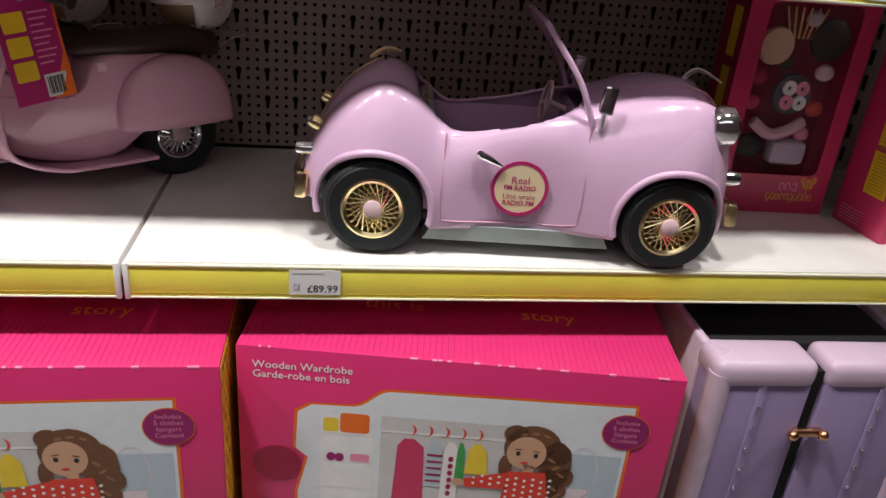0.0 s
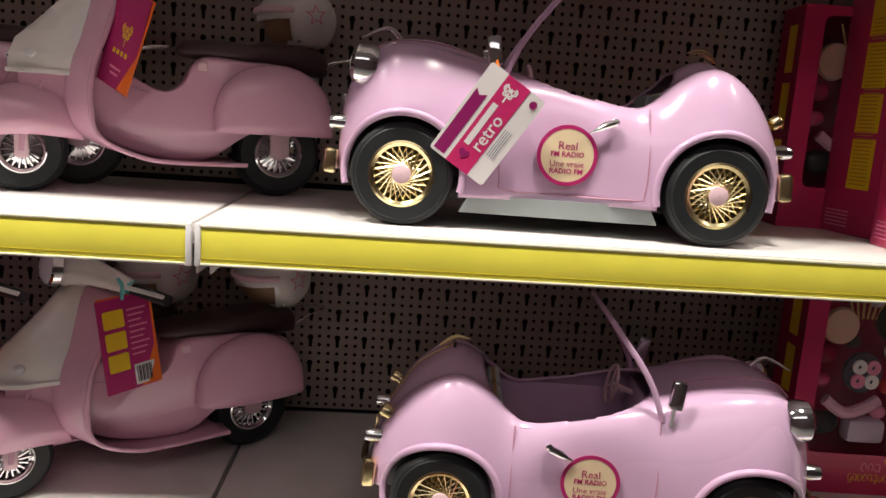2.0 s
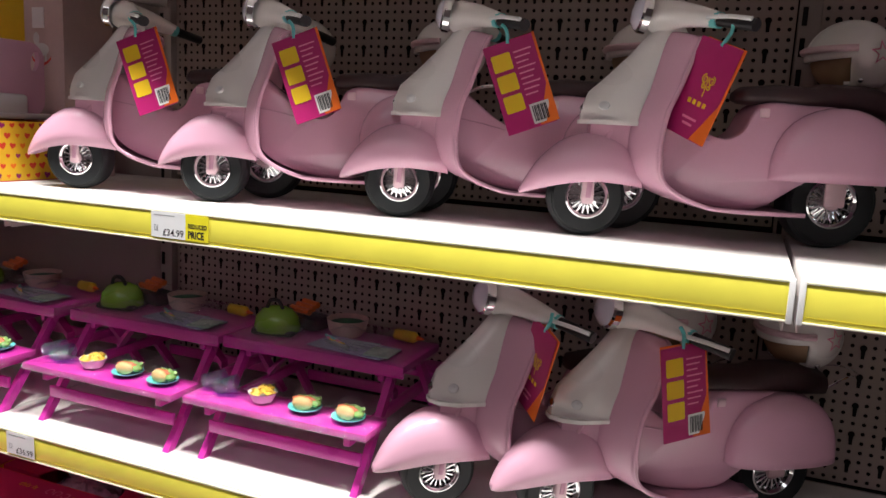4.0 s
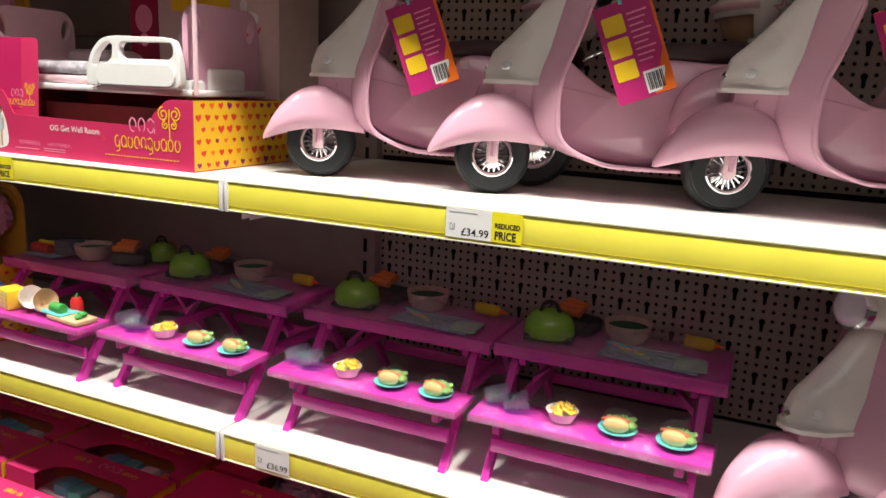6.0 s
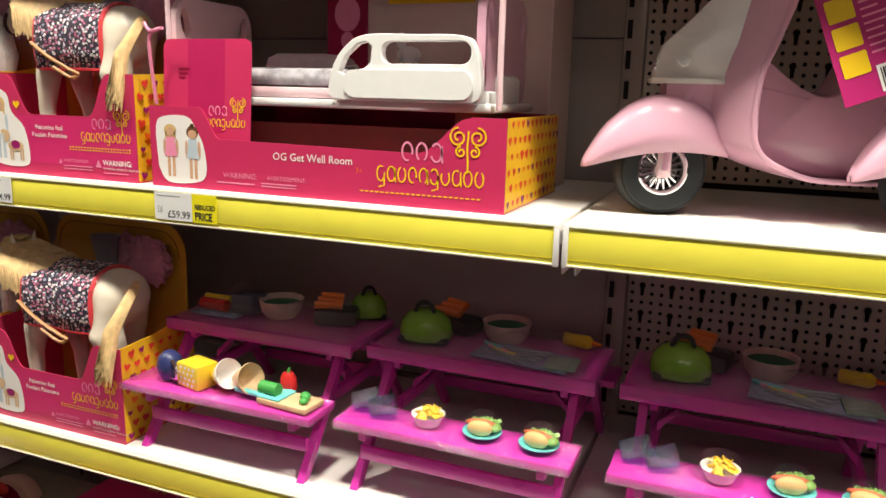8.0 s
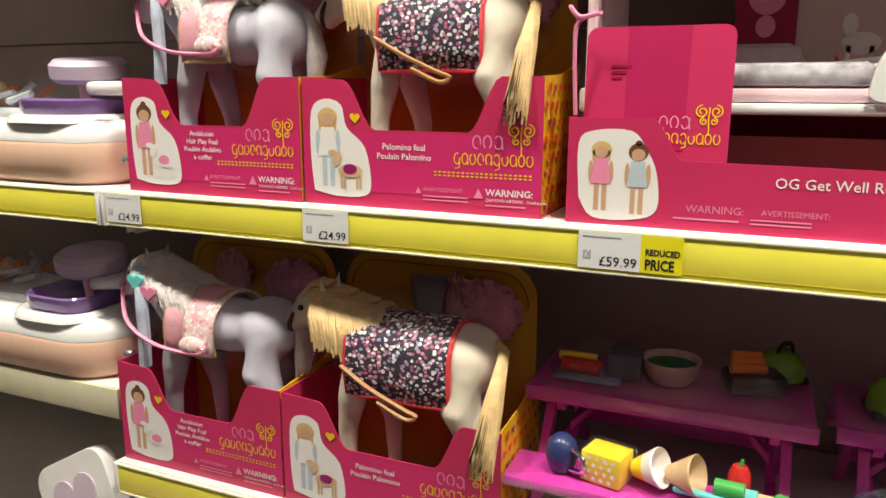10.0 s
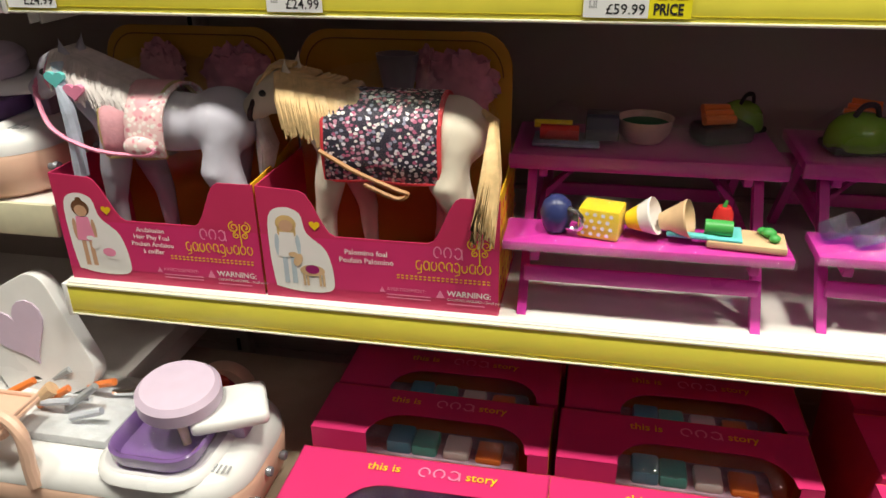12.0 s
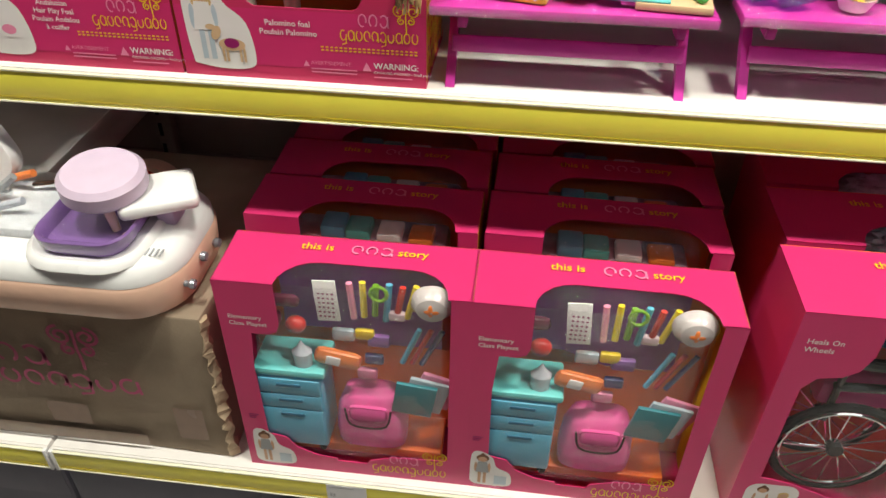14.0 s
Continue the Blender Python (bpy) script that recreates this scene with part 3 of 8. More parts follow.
def price_label(x, front, z, price, w=0.068, h=0.041, reduced=False):
    lb = thing("price_label", "white printed paper price label on the yellow strip", "price label", "price labels", at=pose(x, front - 0.0048, z - 0.003))
    part("paper", box(0, w, -0.0006, 0, -h, 0, 0), PAPER, lb, "", 0)
    if price:
        text(price, 0.0152, INK_BLACK, lb, pose(w - 0.003, -0.0009, -h + 0.004), "price in black figures", "RIGHT", 0.0001)
    flat("small_print", [bar_shape(0.005, -0.006, w * 0.62, 0.0013)], INK_GREY, lb, -0.0009)
    flat("code_block", [bar_shape(0.006 + 0.0022 * (k % 4), -0.031 + 0.0026 * (k // 4), 0.0016, 0.002) for k in range(16) if k not in (5, 9, 14)], INK_GREY, lb, -0.0009)
    if reduced:
        part("reduced_flag", box(w, w + 0.044, -0.0005, 0, -h, 0, 0), mat("lemon_flag", (0.85, 0.75, 0.03), 0.4), lb, "yellow flag with black lettering", 0)
        text("REDUCED", 0.0095, INK_BLACK, lb, pose(w + 0.005, -0.0009, -h * 0.52), "", "LEFT", 0.0003, 0.85)
        text("PRICE", 0.016, INK_BLACK, lb, pose(w + 0.005, -0.0009, -h + 0.004), "", "LEFT", 0.0005, 0.75)


price_label(0.213, F2, S2 - 0.004, "£89.99", 0.068, 0.037)
price_label(0.935, F3, S3 - 0.002, "£24.99")
price_label(-0.937, F3, S3 - 0.002, "£34.99", reduced=True)
price_label(-1.94, F3, S3 - 0.002, "£59.99", reduced=True)
price_label(-2.303, F3, S3 - 0.002, "£24.99")
price_label(-2.648, F3, S3 - 0.002, "£24.99")
price_label(-1.255, F2, S2 - 0.002, "£36.99")
price_label(-2.17, F1, S1 - 0.002, "")


# ---- toy cars ----
WB, WR = 0.410, 0.068       # wheelbase and wheel radius


def wheel_parts(root, name, c, side, r, wide, rim_mat, hub_mat, rim_r, lattice=True):
    """A wheel whose outer face looks along side * y."""
    m = Matrix.Translation(c) @ pose(0, 0, 0, -90 * side, 0, 0)
    w = part(name, lathe([(rim_r * 1.02, -wide / 2), (r * 0.86, -wide / 2), (r * 0.97, -wide * 0.36), (r, -wide * 0.15), (r, wide * 0.15), (r * 0.97, wide * 0.36), (r * 0.86, wide / 2), (rim_r * 1.02, wide * 0.46), (rim_r, wide * 0.3), (rim_r * 0.98, -wide / 2)], None, 40), RUBBER, root, "black rubber tyre")
    w.matrix_basis = m
    part("tread", lathe([(r * 0.90, wide * 0.445), (r * 0.915, wide * 0.455), (r * 0.93, wide * 0.425)], None, 40), RUBBER, w, "raised tyre wall ring")
    part("rim", lathe([(rim_r, wide * 0.32), (rim_r * 1.03, wide * 0.47), (rim_r * 0.96, wide * 0.49), (rim_r * 0.86, wide * 0.42), (rim_r * 0.84, wide * 0.2)], None, 36), rim_mat, w, "shiny plated rim ring")
    part("rim_dish", lathe([(rim_r * 0.86, wide * 0.12), (0.002, wide * 0.2)], None, 24), GOLD_DIM if lattice else rim_mat, w)
    sp = bmesh.new()
    if lattice:
        for k in range(24):
            for sk in (-1, 1):
                a0, a1 = 2 * math.pi * k / 24, 2 * math.pi * (k + sk * 3.6) / 24
                cyl((rim_r * 0.28 * math.cos(a0), rim_r * 0.28 * math.sin(a0), wide * 0.42), (rim_r * 0.87 * math.cos(a1), rim_r * 0.87 * math.sin(a1), wide * (0.34 + 0.03 * sk)), 0.0011, None, 5, sp)
    else:
        for k in range(18):
            a0 = 2 * math.pi * k / 18
            box(0, rim_r * 0.62, -0.0016, 0.0016, wide * 0.3, wide * 0.4, 0.0006, sp, Matrix.Rotation(a0, 4, "Z") @ Matrix.Translation((rim_r * 0.28, 0, 0)) @ pose(0, 0, 0, 0, 8, 0), 1)
    part("spokes", sp, rim_mat, w, "crossed plated wire spokes" if lattice else "plated radial spokes")
    part("hub_cap", lathe([(rim_r * 0.30, wide * 0.36), (rim_r * 0.29, wide * 0.50), (rim_r * 0.2, wide * 0.54), (0.0005, wide * 0.55)], None, 20), hub_mat, w, "pink round hub cap")
    return w


CAR_L0, CAR_L1 = -0.308, 0.300
CAR_TOPS = curve_pts([(-0.308, 0.10), (-0.292, 0.145), (-0.255, 0.190), (-0.20, 0.214), (-0.155, 0.206), (-0.120, 0.184), (-0.085, 0.180), (-0.02, 0.194), (0.04, 0.207), (0.10, 0.219), (0.17, 0.226), (0.235, 0.226), (0.272, 0.205), (0.292, 0.16), (0.300, 0.11)], 8)


def car_section(x, a):
    """A point of the car's skin: how far along, and the angle over the roof from one sill to the other."""
    h = CAR_TOPS[-1][1]
    for p, q in zip(CAR_TOPS, CAR_TOPS[1:]):
        if p[0] <= x <= q[0]:
            h = p[1] + (q[1] - p[1]) * (x - p[0]) / max(q[0] - p[0], 1e-6)
            break
    e = min(1.0, max(0.0, (x - CAR_L0) / 0.10)), min(1.0, max(0.0, (CAR_L1 - x) / 0.09))
    taper = (math.sin(e[0] * math.pi / 2) ** 0.5) * (math.sin(e[1] * math.pi / 2) ** 0.5)
    flare = 0.020 * (math.exp(-((x + WB / 2) / 0.085) ** 2) + math.exp(-((x - WB / 2) / 0.085) ** 2))
    w = (0.055 + 0.062 * taper) + flare * taper
    zb = 0.043 if abs(x) < 0.15 else 0.043 + 0.02 * min(1, (abs(x) - 0.15) / 0.1)
    s, c = math.sin(a), abs(math.cos(a))
    ex = 0.62 - 0.24 * math.exp(-((x + 0.015) / 0.085) ** 4)
    yy = math.copysign(abs(s) ** ex, s) * w
    zz = zb + (h - zb) * c ** ex
    u = abs(yy) / w
    wing = 0.016 * math.exp(-((u - 0.72) / 0.2) ** 2) * (math.exp(-((x + WB / 2 - 0.01) / 0.08) ** 2) + math.exp(-((x - WB / 2 - 0.02) / 0.09) ** 2))
    dip = 0.012 * math.exp(-((u - 0.45) / 0.14) ** 2) * (math.exp(-((x - WB / 2) / 0.07) ** 2) + 0.8 * math.exp(-((x + WB / 2) / 0.07) ** 2))
    crown = 0.030 * (1 - u * u) * (math.exp(-((x + 0.20) / 0.07) ** 2) + 0.75 * math.exp(-((x - 0.19) / 0.09) ** 2))
    zz += (wing - dip + crown) * c ** 0.5
    yy -= math.copysign(0.010 * math.exp(-((x + 0.005) / 0.085) ** 2) * min(1, u ** 4), yy)
    return x, yy, zz


def car_side(x, z, side):
    """The skin's point at that height on one side."""
    lo, hi = math.pi / 4, math.pi / 2
    for _ in range(30):
        mid = (lo + hi) / 2
        if car_section(x, mid)[2] > z:
            lo = mid
        else:
            hi = mid
    p = car_section(x, lo)
    return Vector((x, side * abs(p[1]), z))


def car_body():
    """Rounded shell with a dropped door line, flared wings, an open cockpit and round wheel arches."""
    nx, na = 132, 80
    bm = bmesh.new()
    grid = []
    for i in range(nx + 1):
        x = CAR_L0 + (CAR_L1 - CAR_L0) * i / nx
        row = []
        for k in range(na + 1):
            tq = -1 + 2 * k / na
            row.append(bm.verts.new(car_section(x, math.copysign(1 - (1 - abs(tq)) ** 1.7, tq) * math.pi / 2)))
        grid.append(row)
    for i in range(nx):
        for k in range(na):
            bm.faces.new((grid[i][k], grid[i + 1][k], grid[i + 1][k + 1], grid[i][k + 1]))
    AR = 0.079

    def arch(p):
        for hx in (-WB / 2, WB / 2):
            d = math.hypot(p.x - hx, p.z - WR)
            if d < AR and abs(p.y) > 0.06:
                return hx
        return None

    def pit(p):
        u, v = (p.x + 0.038) / 0.118, p.y / 0.090
        return (abs(u) ** 3 + abs(v) ** 3) < 1 and p.z > 0.12
    dead = [f for f in bm.faces if arch(f.calc_center_median()) is not None or pit(f.calc_center_median())]
    bmesh.ops.delete(bm, geom=dead, context="FACES")
    for v in bm.verts:
        if v.is_boundary:
            for hx in (-WB / 2, WB / 2):
                d = math.hypot(v.co.x - hx, v.co.z - WR)
                if abs(d - AR) < 0.012 and abs(v.co.y) > 0.05 and v.co.z > 0.045:
                    v.co.x, v.co.z = hx + (v.co.x - hx) * AR / d, WR + (v.co.z - WR) * AR / d
            u, q = (v.co.x + 0.038) / 0.118, v.co.y / 0.090
            s = (abs(u) ** 3 + abs(q) ** 3) ** (1 / 3)
            if v.co.z > 0.12 and 0.85 < s < 1.15 and abs(v.co.x + 0.038) < 0.14:
                v.co.x, v.co.y = -0.038 + (v.co.x + 0.038) / s, v.co.y / s
    return bm


def toy_car(tag):
    """A doll-size open tourer; x is ahead, y its left, z up from the shelf."""
    car = thing("toy_car", "glossy pink plastic doll convertible car with gold wheels", "toy car", "toy cars")
    shell = part("body", car_body(), PINK_CAR, car, "glossy pink moulded body", 50)
    so = shell.modifiers.new("thickness", "SOLIDIFY")
    so.thickness, so.offset = 0.004, -1
    part("inner_tub", box(-0.155, 0.075, -0.084, 0.084, 0.06, 0.066, 0.002), SEAT_BROWN, car, "dark cockpit floor")
    for sx, mt, lab in ((-1, PINK_LIGHT, "pink door lining"), (1, PINK_LIGHT, "pink door lining")):
        part("door_lining", box(-0.15, 0.076, sx * 0.092 - 0.002, sx * 0.090 + 0.002, 0.06, 0.168, 0.001), PINK_CAR, car, lab)
    part("bulkhead", box(0.072, 0.08, -0.086, 0.086, 0.06, 0.195, 0.002), PINK_CAR, car, "pink dashboard bulkhead")
    part("rear_bulkhead", box(-0.160, -0.152, -0.084, 0.084, 0.06, 0.200, 0.002), TAN, car, "tan rear bulkhead")
    part("chassis", box(-0.24, 0.24, -0.075, 0.075, 0.035, 0.062, 0.004), DARK, car, "dark underside")
    for hx in (-WB / 2, WB / 2):
        part("wheel_well", box(hx - 0.082, hx + 0.082, -0.066, 0.066, 0.05, 0.155, 0.01), DARK, car, "dark wheel well")
    for sx in (-1, 1):
        st = part("seat", box(-0.138, -0.066, 0.006 if sx > 0 else -0.080, 0.080 if sx > 0 else -0.006, 0.066, 0.095, 0.009), PINK_LIGHT, car, "pale grey-pink seat cushion")
        part("seat_back", box(-0.15, -0.128, 0.006 if sx > 0 else -0.080, 0.080 if sx > 0 else -0.006, 0.09, 0.196, 0.009), GREY_SILL, st, "grey quilted seat back")
        part("seat_piping", tube([(-0.139, (0.008 if sx > 0 else -0.078), 0.1), (-0.139, (0.008 if sx > 0 else -0.078), 0.195), (-0.139, (0.078 if sx > 0 else -0.008), 0.195), (-0.139, (0.078 if sx > 0 else -0.008), 0.1)], 0.003, 8), TAN, st, "tan piping")
        part("sill", loft([[(-0.135, sx * 0.070, 0.022), (-0.135, sx * 0.110, 0.022), (-0.122, sx * 0.113, 0.046), (-0.122, sx * 0.07, 0.046)], [(0.128, sx * 0.070, 0.022), (0.128, sx * 0.110, 0.022), (0.116, sx * 0.113, 0.046), (0.116, sx * 0.07, 0.046)]]), GREY_SILL, car, "grey plastic sill")
        # door with its shut line
        seam = [car_side(p[0], p[1], sx) for p in [(-0.112, 0.172), (-0.114, 0.11), (-0.112, 0.062), (-0.10, 0.054), (0.0, 0.053), (0.07, 0.056), (0.078, 0.07), (0.080, 0.12), (0.080, 0.196)]]
        part("door", tube(curve_pts(seam, 4), 0.0011, 5), mat("pink_shut_line", (0.55, 0.28, 0.38), 0.4), car, "door with a fine shut line")
        hd = bmesh.new()
        lathe([(0.0005, 0.0), (0.0052, 0.002), (0.0052, 0.006), (0.0015, 0.009)], Matrix.Translation((-0.066, sx * 0.111, 0.152)) @ pose(0, 0, 0, -90 * sx, 0, 0), 14, hd)
        tube([(-0.066, sx * 0.120, 0.152), (-0.052, sx * 0.122, 0.147), (-0.034, sx * 0.119, 0.137)], [0.0048, 0.0048, 0.001], 10, hd)
        part("door_handle", hd, CHROME, car, "teardrop chrome door handle")
        mr = part("wing_mirror", box(-0.0095, 0.0095, -0.006, 0.006, 0.004, 0.042, 0.004, None, pose(0.092, sx * 0.108, 0.210, 8 * sx, 8, 0)), CHROME, car, "small upright chrome wing mirror")
        part("mirror_stem", cyl((0.092, sx * 0.100, 0.190), (0.092, sx * 0.106, 0.222), 0.004, 0.003, 10), CHROME, mr)
        # lamps
        hl = part("headlight", lathe([(0.0005, 0.014), (0.020, 0.012), (0.027, 0.006), (0.028, -0.012), (0.022, -0.022)], Matrix.Translation((0.268, sx * 0.084, 0.205)) @ pose(0, 0, 0, 0, 84, 0), 24), CHROME, car, "round chrome headlight")
        part("lens", lathe([(0.0005, 0.0165), (0.010, 0.015), (0.0165, 0.0118)], Matrix.Translation((0.268, sx * 0.084, 0.205)) @ pose(0, 0, 0, 0, 84, 0), 20), WHITE_PLASTIC, hl)
        part("fog_light", lathe([(0.0005, 0.016), (0.009, 0.014), (0.011, 0.002), (0.010, -0.02)], Matrix.Translation((0.294, sx * 0.074, 0.128)) @ pose(0, 0, 0, 0, 90, 0), 18), CHROME, car, "small chrome lamp")
        part("bumper_end", box(-0.008, 0.010, -0.012, 0.012, -0.017, 0.017, 0.005, None, pose(0.304, sx * 0.082, 0.077, 0, -6, sx * 14)), GOLD, car, "gold bumper end")
        part("tail_light", lathe([(0.0005, 0.012), (0.008, 0.010), (0.010, 0.0), (0.009, -0.015)], Matrix.Translation((-0.305, sx * 0.066, 0.128)) @ pose(0, 0, 0, 0, -90, 0), 18), CHROME, car, "small round tail light")
        part("tail_badge", lathe([(0.0005, 0.006), (0.008, 0.004), (0.010, 0.0), (0.009, -0.01)], Matrix.Translation((-0.290, sx * 0.07, 0.168)) @ pose(0, 0, 0, 0, -60, 0), 16), GOLD, car, "gold round lamp")
        part("bumper_end", box(-0.010, 0.008, -0.012, 0.012, -0.019, 0.019, 0.005, None, pose(-0.306, sx * 0.082, 0.082, 0, 6, -sx * 14)), GOLD, car, "gold bumper end")
        # round sticker
        stk = part("sticker", lathe([(0.0005, 0.0), (0.0345, 0.0)], Matrix.Translation((-0.008, sx * 0.1150, 0.106)) @ pose(0, 0, 0, -90 * sx, 0, 0), 36), STICKER, car, "round cream radio sticker with plum rim")
        part("sticker_rim", lathe([(0.0345, 0.0), (0.0345, 0.0004), (0.0395, 0.0004), (0.0395, -0.0005)], Matrix.Translation((-0.008, sx * 0.1150, 0.106)) @ pose(0, 0, 0, -90 * sx, 0, 0), 40), STICKER_RIM, stk)
        tm = Matrix.Translation((-0.008, sx * 0.1156, 0.106)) @ (pose(0, 0, 0, 0, 0, 180) if sx > 0 else Matrix.Identity(4))
        text("Real", 0.015, STICKER_RIM, stk, tm @ pose(0, 0, 0.0075), "", "CENTER")
        text("FM RADIO", 0.0095, STICKER_RIM, stk, tm @ pose(0, 0, -0.0015), "", "CENTER", 0.0002)
        text("Une vraie", 0.0115, STICKER_RIM, stk, tm @ pose(0, 0, -0.0145), "", "CENTER")
        text("RADIO FM", 0.0095, STICKER_RIM, stk, tm @ pose(0, 0, -0.0235), "", "CENTER", 0.0002)
        for hx in (-WB / 2, WB / 2):
            lip = []
            for k in range(33):
                a = radians(-14 + 208 * k / 32)
                lip.append(car_side(hx + 0.0795 * math.cos(a), WR + 0.0795 * math.sin(a), sx))
            part("arch_lip", tube(lip, 0.0052, 10), PINK_CAR, car, "rolled pink wheel arch lip", 60)
            wheel_parts(car, "wheel", (hx, sx * 0.107, WR), sx, WR, 0.042, GOLD, PINK_LIGHT, 0.042)
    bb = bmesh.new()
    tube(curve_pts([(-0.303, -0.082, 0.082), (-0.318, -0.04, 0.082), (-0.320, 0.04, 0.082), (-0.303, 0.082, 0.082)], 5), 0.005, 8, bb)
    part("rear_bumper", bb, GOLD, car, "thin gold rear bumper bar")
    bb = bmesh.new()
    tube(curve_pts([(0.303, -0.082, 0.077), (0.316, -0.04, 0.077), (0.316, 0.04, 0.077), (0.303, 0.082, 0.077)], 5), 0.005, 8, bb)
    part("front_bumper", bb, GOLD, car, "thin gold front bumper bar")
    part("grille", box(0.292, 0.303, -0.03, 0.03, 0.10, 0.17, 0.006), CHROME, car, "chrome front grille")
    sc = bmesh.new()
    tube(curve_pts([(0.084, -0.092, 0.19), (0.058, -0.094, 0.25), (0.012, -0.088, 0.312), (0.006, -0.06, 0.320), (0.006, 0.06, 0.320), (0.012, 0.088, 0.312), (0.058, 0.094, 0.25), (0.084, 0.092, 0.19)], 5), 0.0042, 8, sc)
    ws = part("windscreen_frame", sc, PINK_CAR, car, "pink windscreen frame")
    part("windscreen", loft([[(0.080, -0.090, 0.20), (0.080, 0.090, 0.20)], [(0.010, -0.086, 0.314), (0.010, 0.086, 0.314)]], close=False), GLASSY, ws, "clear tinted windscreen").visible_shadow = False
    whl = bmesh.new()
    ring = [(0.012 * math.cos(t) * 0.5, 0.028 * math.sin(t), 0.028 * math.cos(t)) for t in [2 * math.pi * k / 20 for k in range(20)]]
    tube([Vector(p) + Vector((0.040, 0.042, 0.192)) for p in ring], 0.0026, 8, whl, True)
    for k in range(3):
        t = 2 * math.pi * k / 3
        cyl((0.040, 0.042, 0.192), (0.040 + 0.006 * math.cos(t), 0.042 + 0.027 * math.sin(t), 0.192 + 0.027 * math.cos(t)), 0.002, None, 6, whl)
    cyl((0.040, 0.042, 0.192), (0.074, 0.042, 0.180), 0.004, None, 8, whl)
    part("steering_wheel", whl, PINK_LIGHT, car, "pink steering wheel")
    boot = bmesh.new()
    tube(curve_pts([(-0.222, -0.006, 0.246), (-0.2, 0, 0.258), (-0.178, 0.004, 0.256)], 4), [0.002, 0.003, 0.004, 0.004, 0.004, 0.0035, 0.003, 0.002, 0.001], 8, boot)
    part("boot_handle", boot, GOLD, car, "small gold boot handle")
    part("boot_slot", box(-0.202, -0.198, -0.004, 0.004, 0.222, 0.2505), DARK, car, "dark slot under the boot handle")
    part("boot_line", tube(curve_pts([(-0.29, 0.0, 0.158), (-0.25, 0, 0.216), (-0.2, 0, 0.249)], 5), 0.0014, 6), GOLD, car, "fine gold trim line on the boot")
    hood = bmesh.new()
    tube(curve_pts([(0.10, -0.04, 0.222), (0.17, -0.042, 0.242), (0.24, -0.036, 0.240), (0.275, -0.02, 0.214)], 5), 0.0012, 6, hood)
    tube(curve_pts([(0.10, 0.04, 0.222), (0.17, 0.042, 0.242), (0.24, 0.036, 0.240), (0.275, 0.02, 0.214)], 5), 0.0012, 6, hood)
    part("bonnet_line", hood, mat("pink_shut_line", (0.55, 0.28, 0.38), 0.4), car, "fine bonnet shut lines")
    orn = bmesh.new()
    tube(curve_pts([(0.225, 0.0, 0.248), (0.245, 0.0, 0.262), (0.282, 0.0, 0.246)], 4), [0.003, 0.004, 0.004, 0.0035, 0.003, 0.0025, 0.002, 0.0015, 0.001], 8, orn)
    part("bonnet_ornament", orn, CHROME, car, "chrome bonnet ornament")
    if tag:
        tg = part("hang_tag", plate(rrect(-0.042, 0.042, -0.066, 0.066, 0.004), (), -0.0008, 0.0012, None), INK_WHITE, car, "white and pink swing tag with printed bands")
        tg.matrix_basis = pose(0.100, 0.140, 0.138, 0, 0, 180) @ pose(0, 0, 0, 8, 33, 0)
        flat("tag_band", [bar_shape(-0.016, -0.066, 0.034, 0.132)], MAGENTA_CARD, tg, -0.0013)
        flat("tag_ribbon", [[(-0.038, -0.062), (-0.022, -0.062), (-0.022, 0.03), (-0.030, 0.024), (-0.038, 0.03)]], PURPLE_INK, tg, -0.0013)
        flat("tag_mark", spiral_mark(-0.002, 0.046, 0.012, 0.0010) + [bar_shape(-0.011, -0.034, 0.008, 0.062)], INK_WHITE, tg, -0.0017)
        text("retro", 0.024, INK_WHITE, tg, pose(0.014, -0.0017, -0.034, 0, -90, 0), "", "LEFT", 0.0003)
        flat("tag_dot", [oval(0.031, 0.054, 0.005, 0.005, 14)], PURPLE_INK, tg, -0.0018)
        flat("tag_heart", [heart(-0.002, -0.046, 0.008)], PURPLE_INK, tg, -0.0018)
        flat("tag_small_print", [bar_shape(0.022 + 0.003 * k, -0.03, 0.0012, 0.04) for k in range(4)], INK_GREY, tg, -0.0017)
        part("tag_tie", tube(curve_pts([(0.092, 0.106, 0.222), (0.090, 0.128, 0.210), (0.072, 0.140, 0.186)], 4), 0.0018, 6), INK_ORANGE, car, "orange tag tie")
    return car


def stand_on_line(p_from, p_to, off, z):
    """A pose whose local x runs from p_from to p_to, shifted off to the far side of the aisle."""
    d = Vector(p_to) - Vector(p_from)
    ang = math.degrees(math.atan2(d.y, d.x))
    mid = (Vector(p_from) + Vector(p_to)) / 2
    nrm = Vector((-d.y, d.x)).normalized()
    if nrm.y < 0:
        nrm = -nrm
    mid = mid + nrm * off
    return pose(mid.x, mid.y, z, 0, 0, ang)


car_a = toy_car(True)
tagged(car_a, "glossy pink doll convertible with gold wheels and swing tag")
car_a.matrix_basis = stand_on_line((0.656, 0.042), (0.245, 0.074), 0.118, S3)
car_b = toy_car(False)
car_b.matrix_basis = stand_on_line((0.322, 0.018), (0.731, -0.020), 0.118, S2)


# ---- toy scooters ----
UNSQUEEZED = ("front_wheel", "rear_wheel", "front_mudguard", "rear_cowl", "rear_cap", "wheel_guard", "leg_shield", "shield_rim", "front_apron", "apron_lip", "column_cover", "body", "latch", "hub_cover")


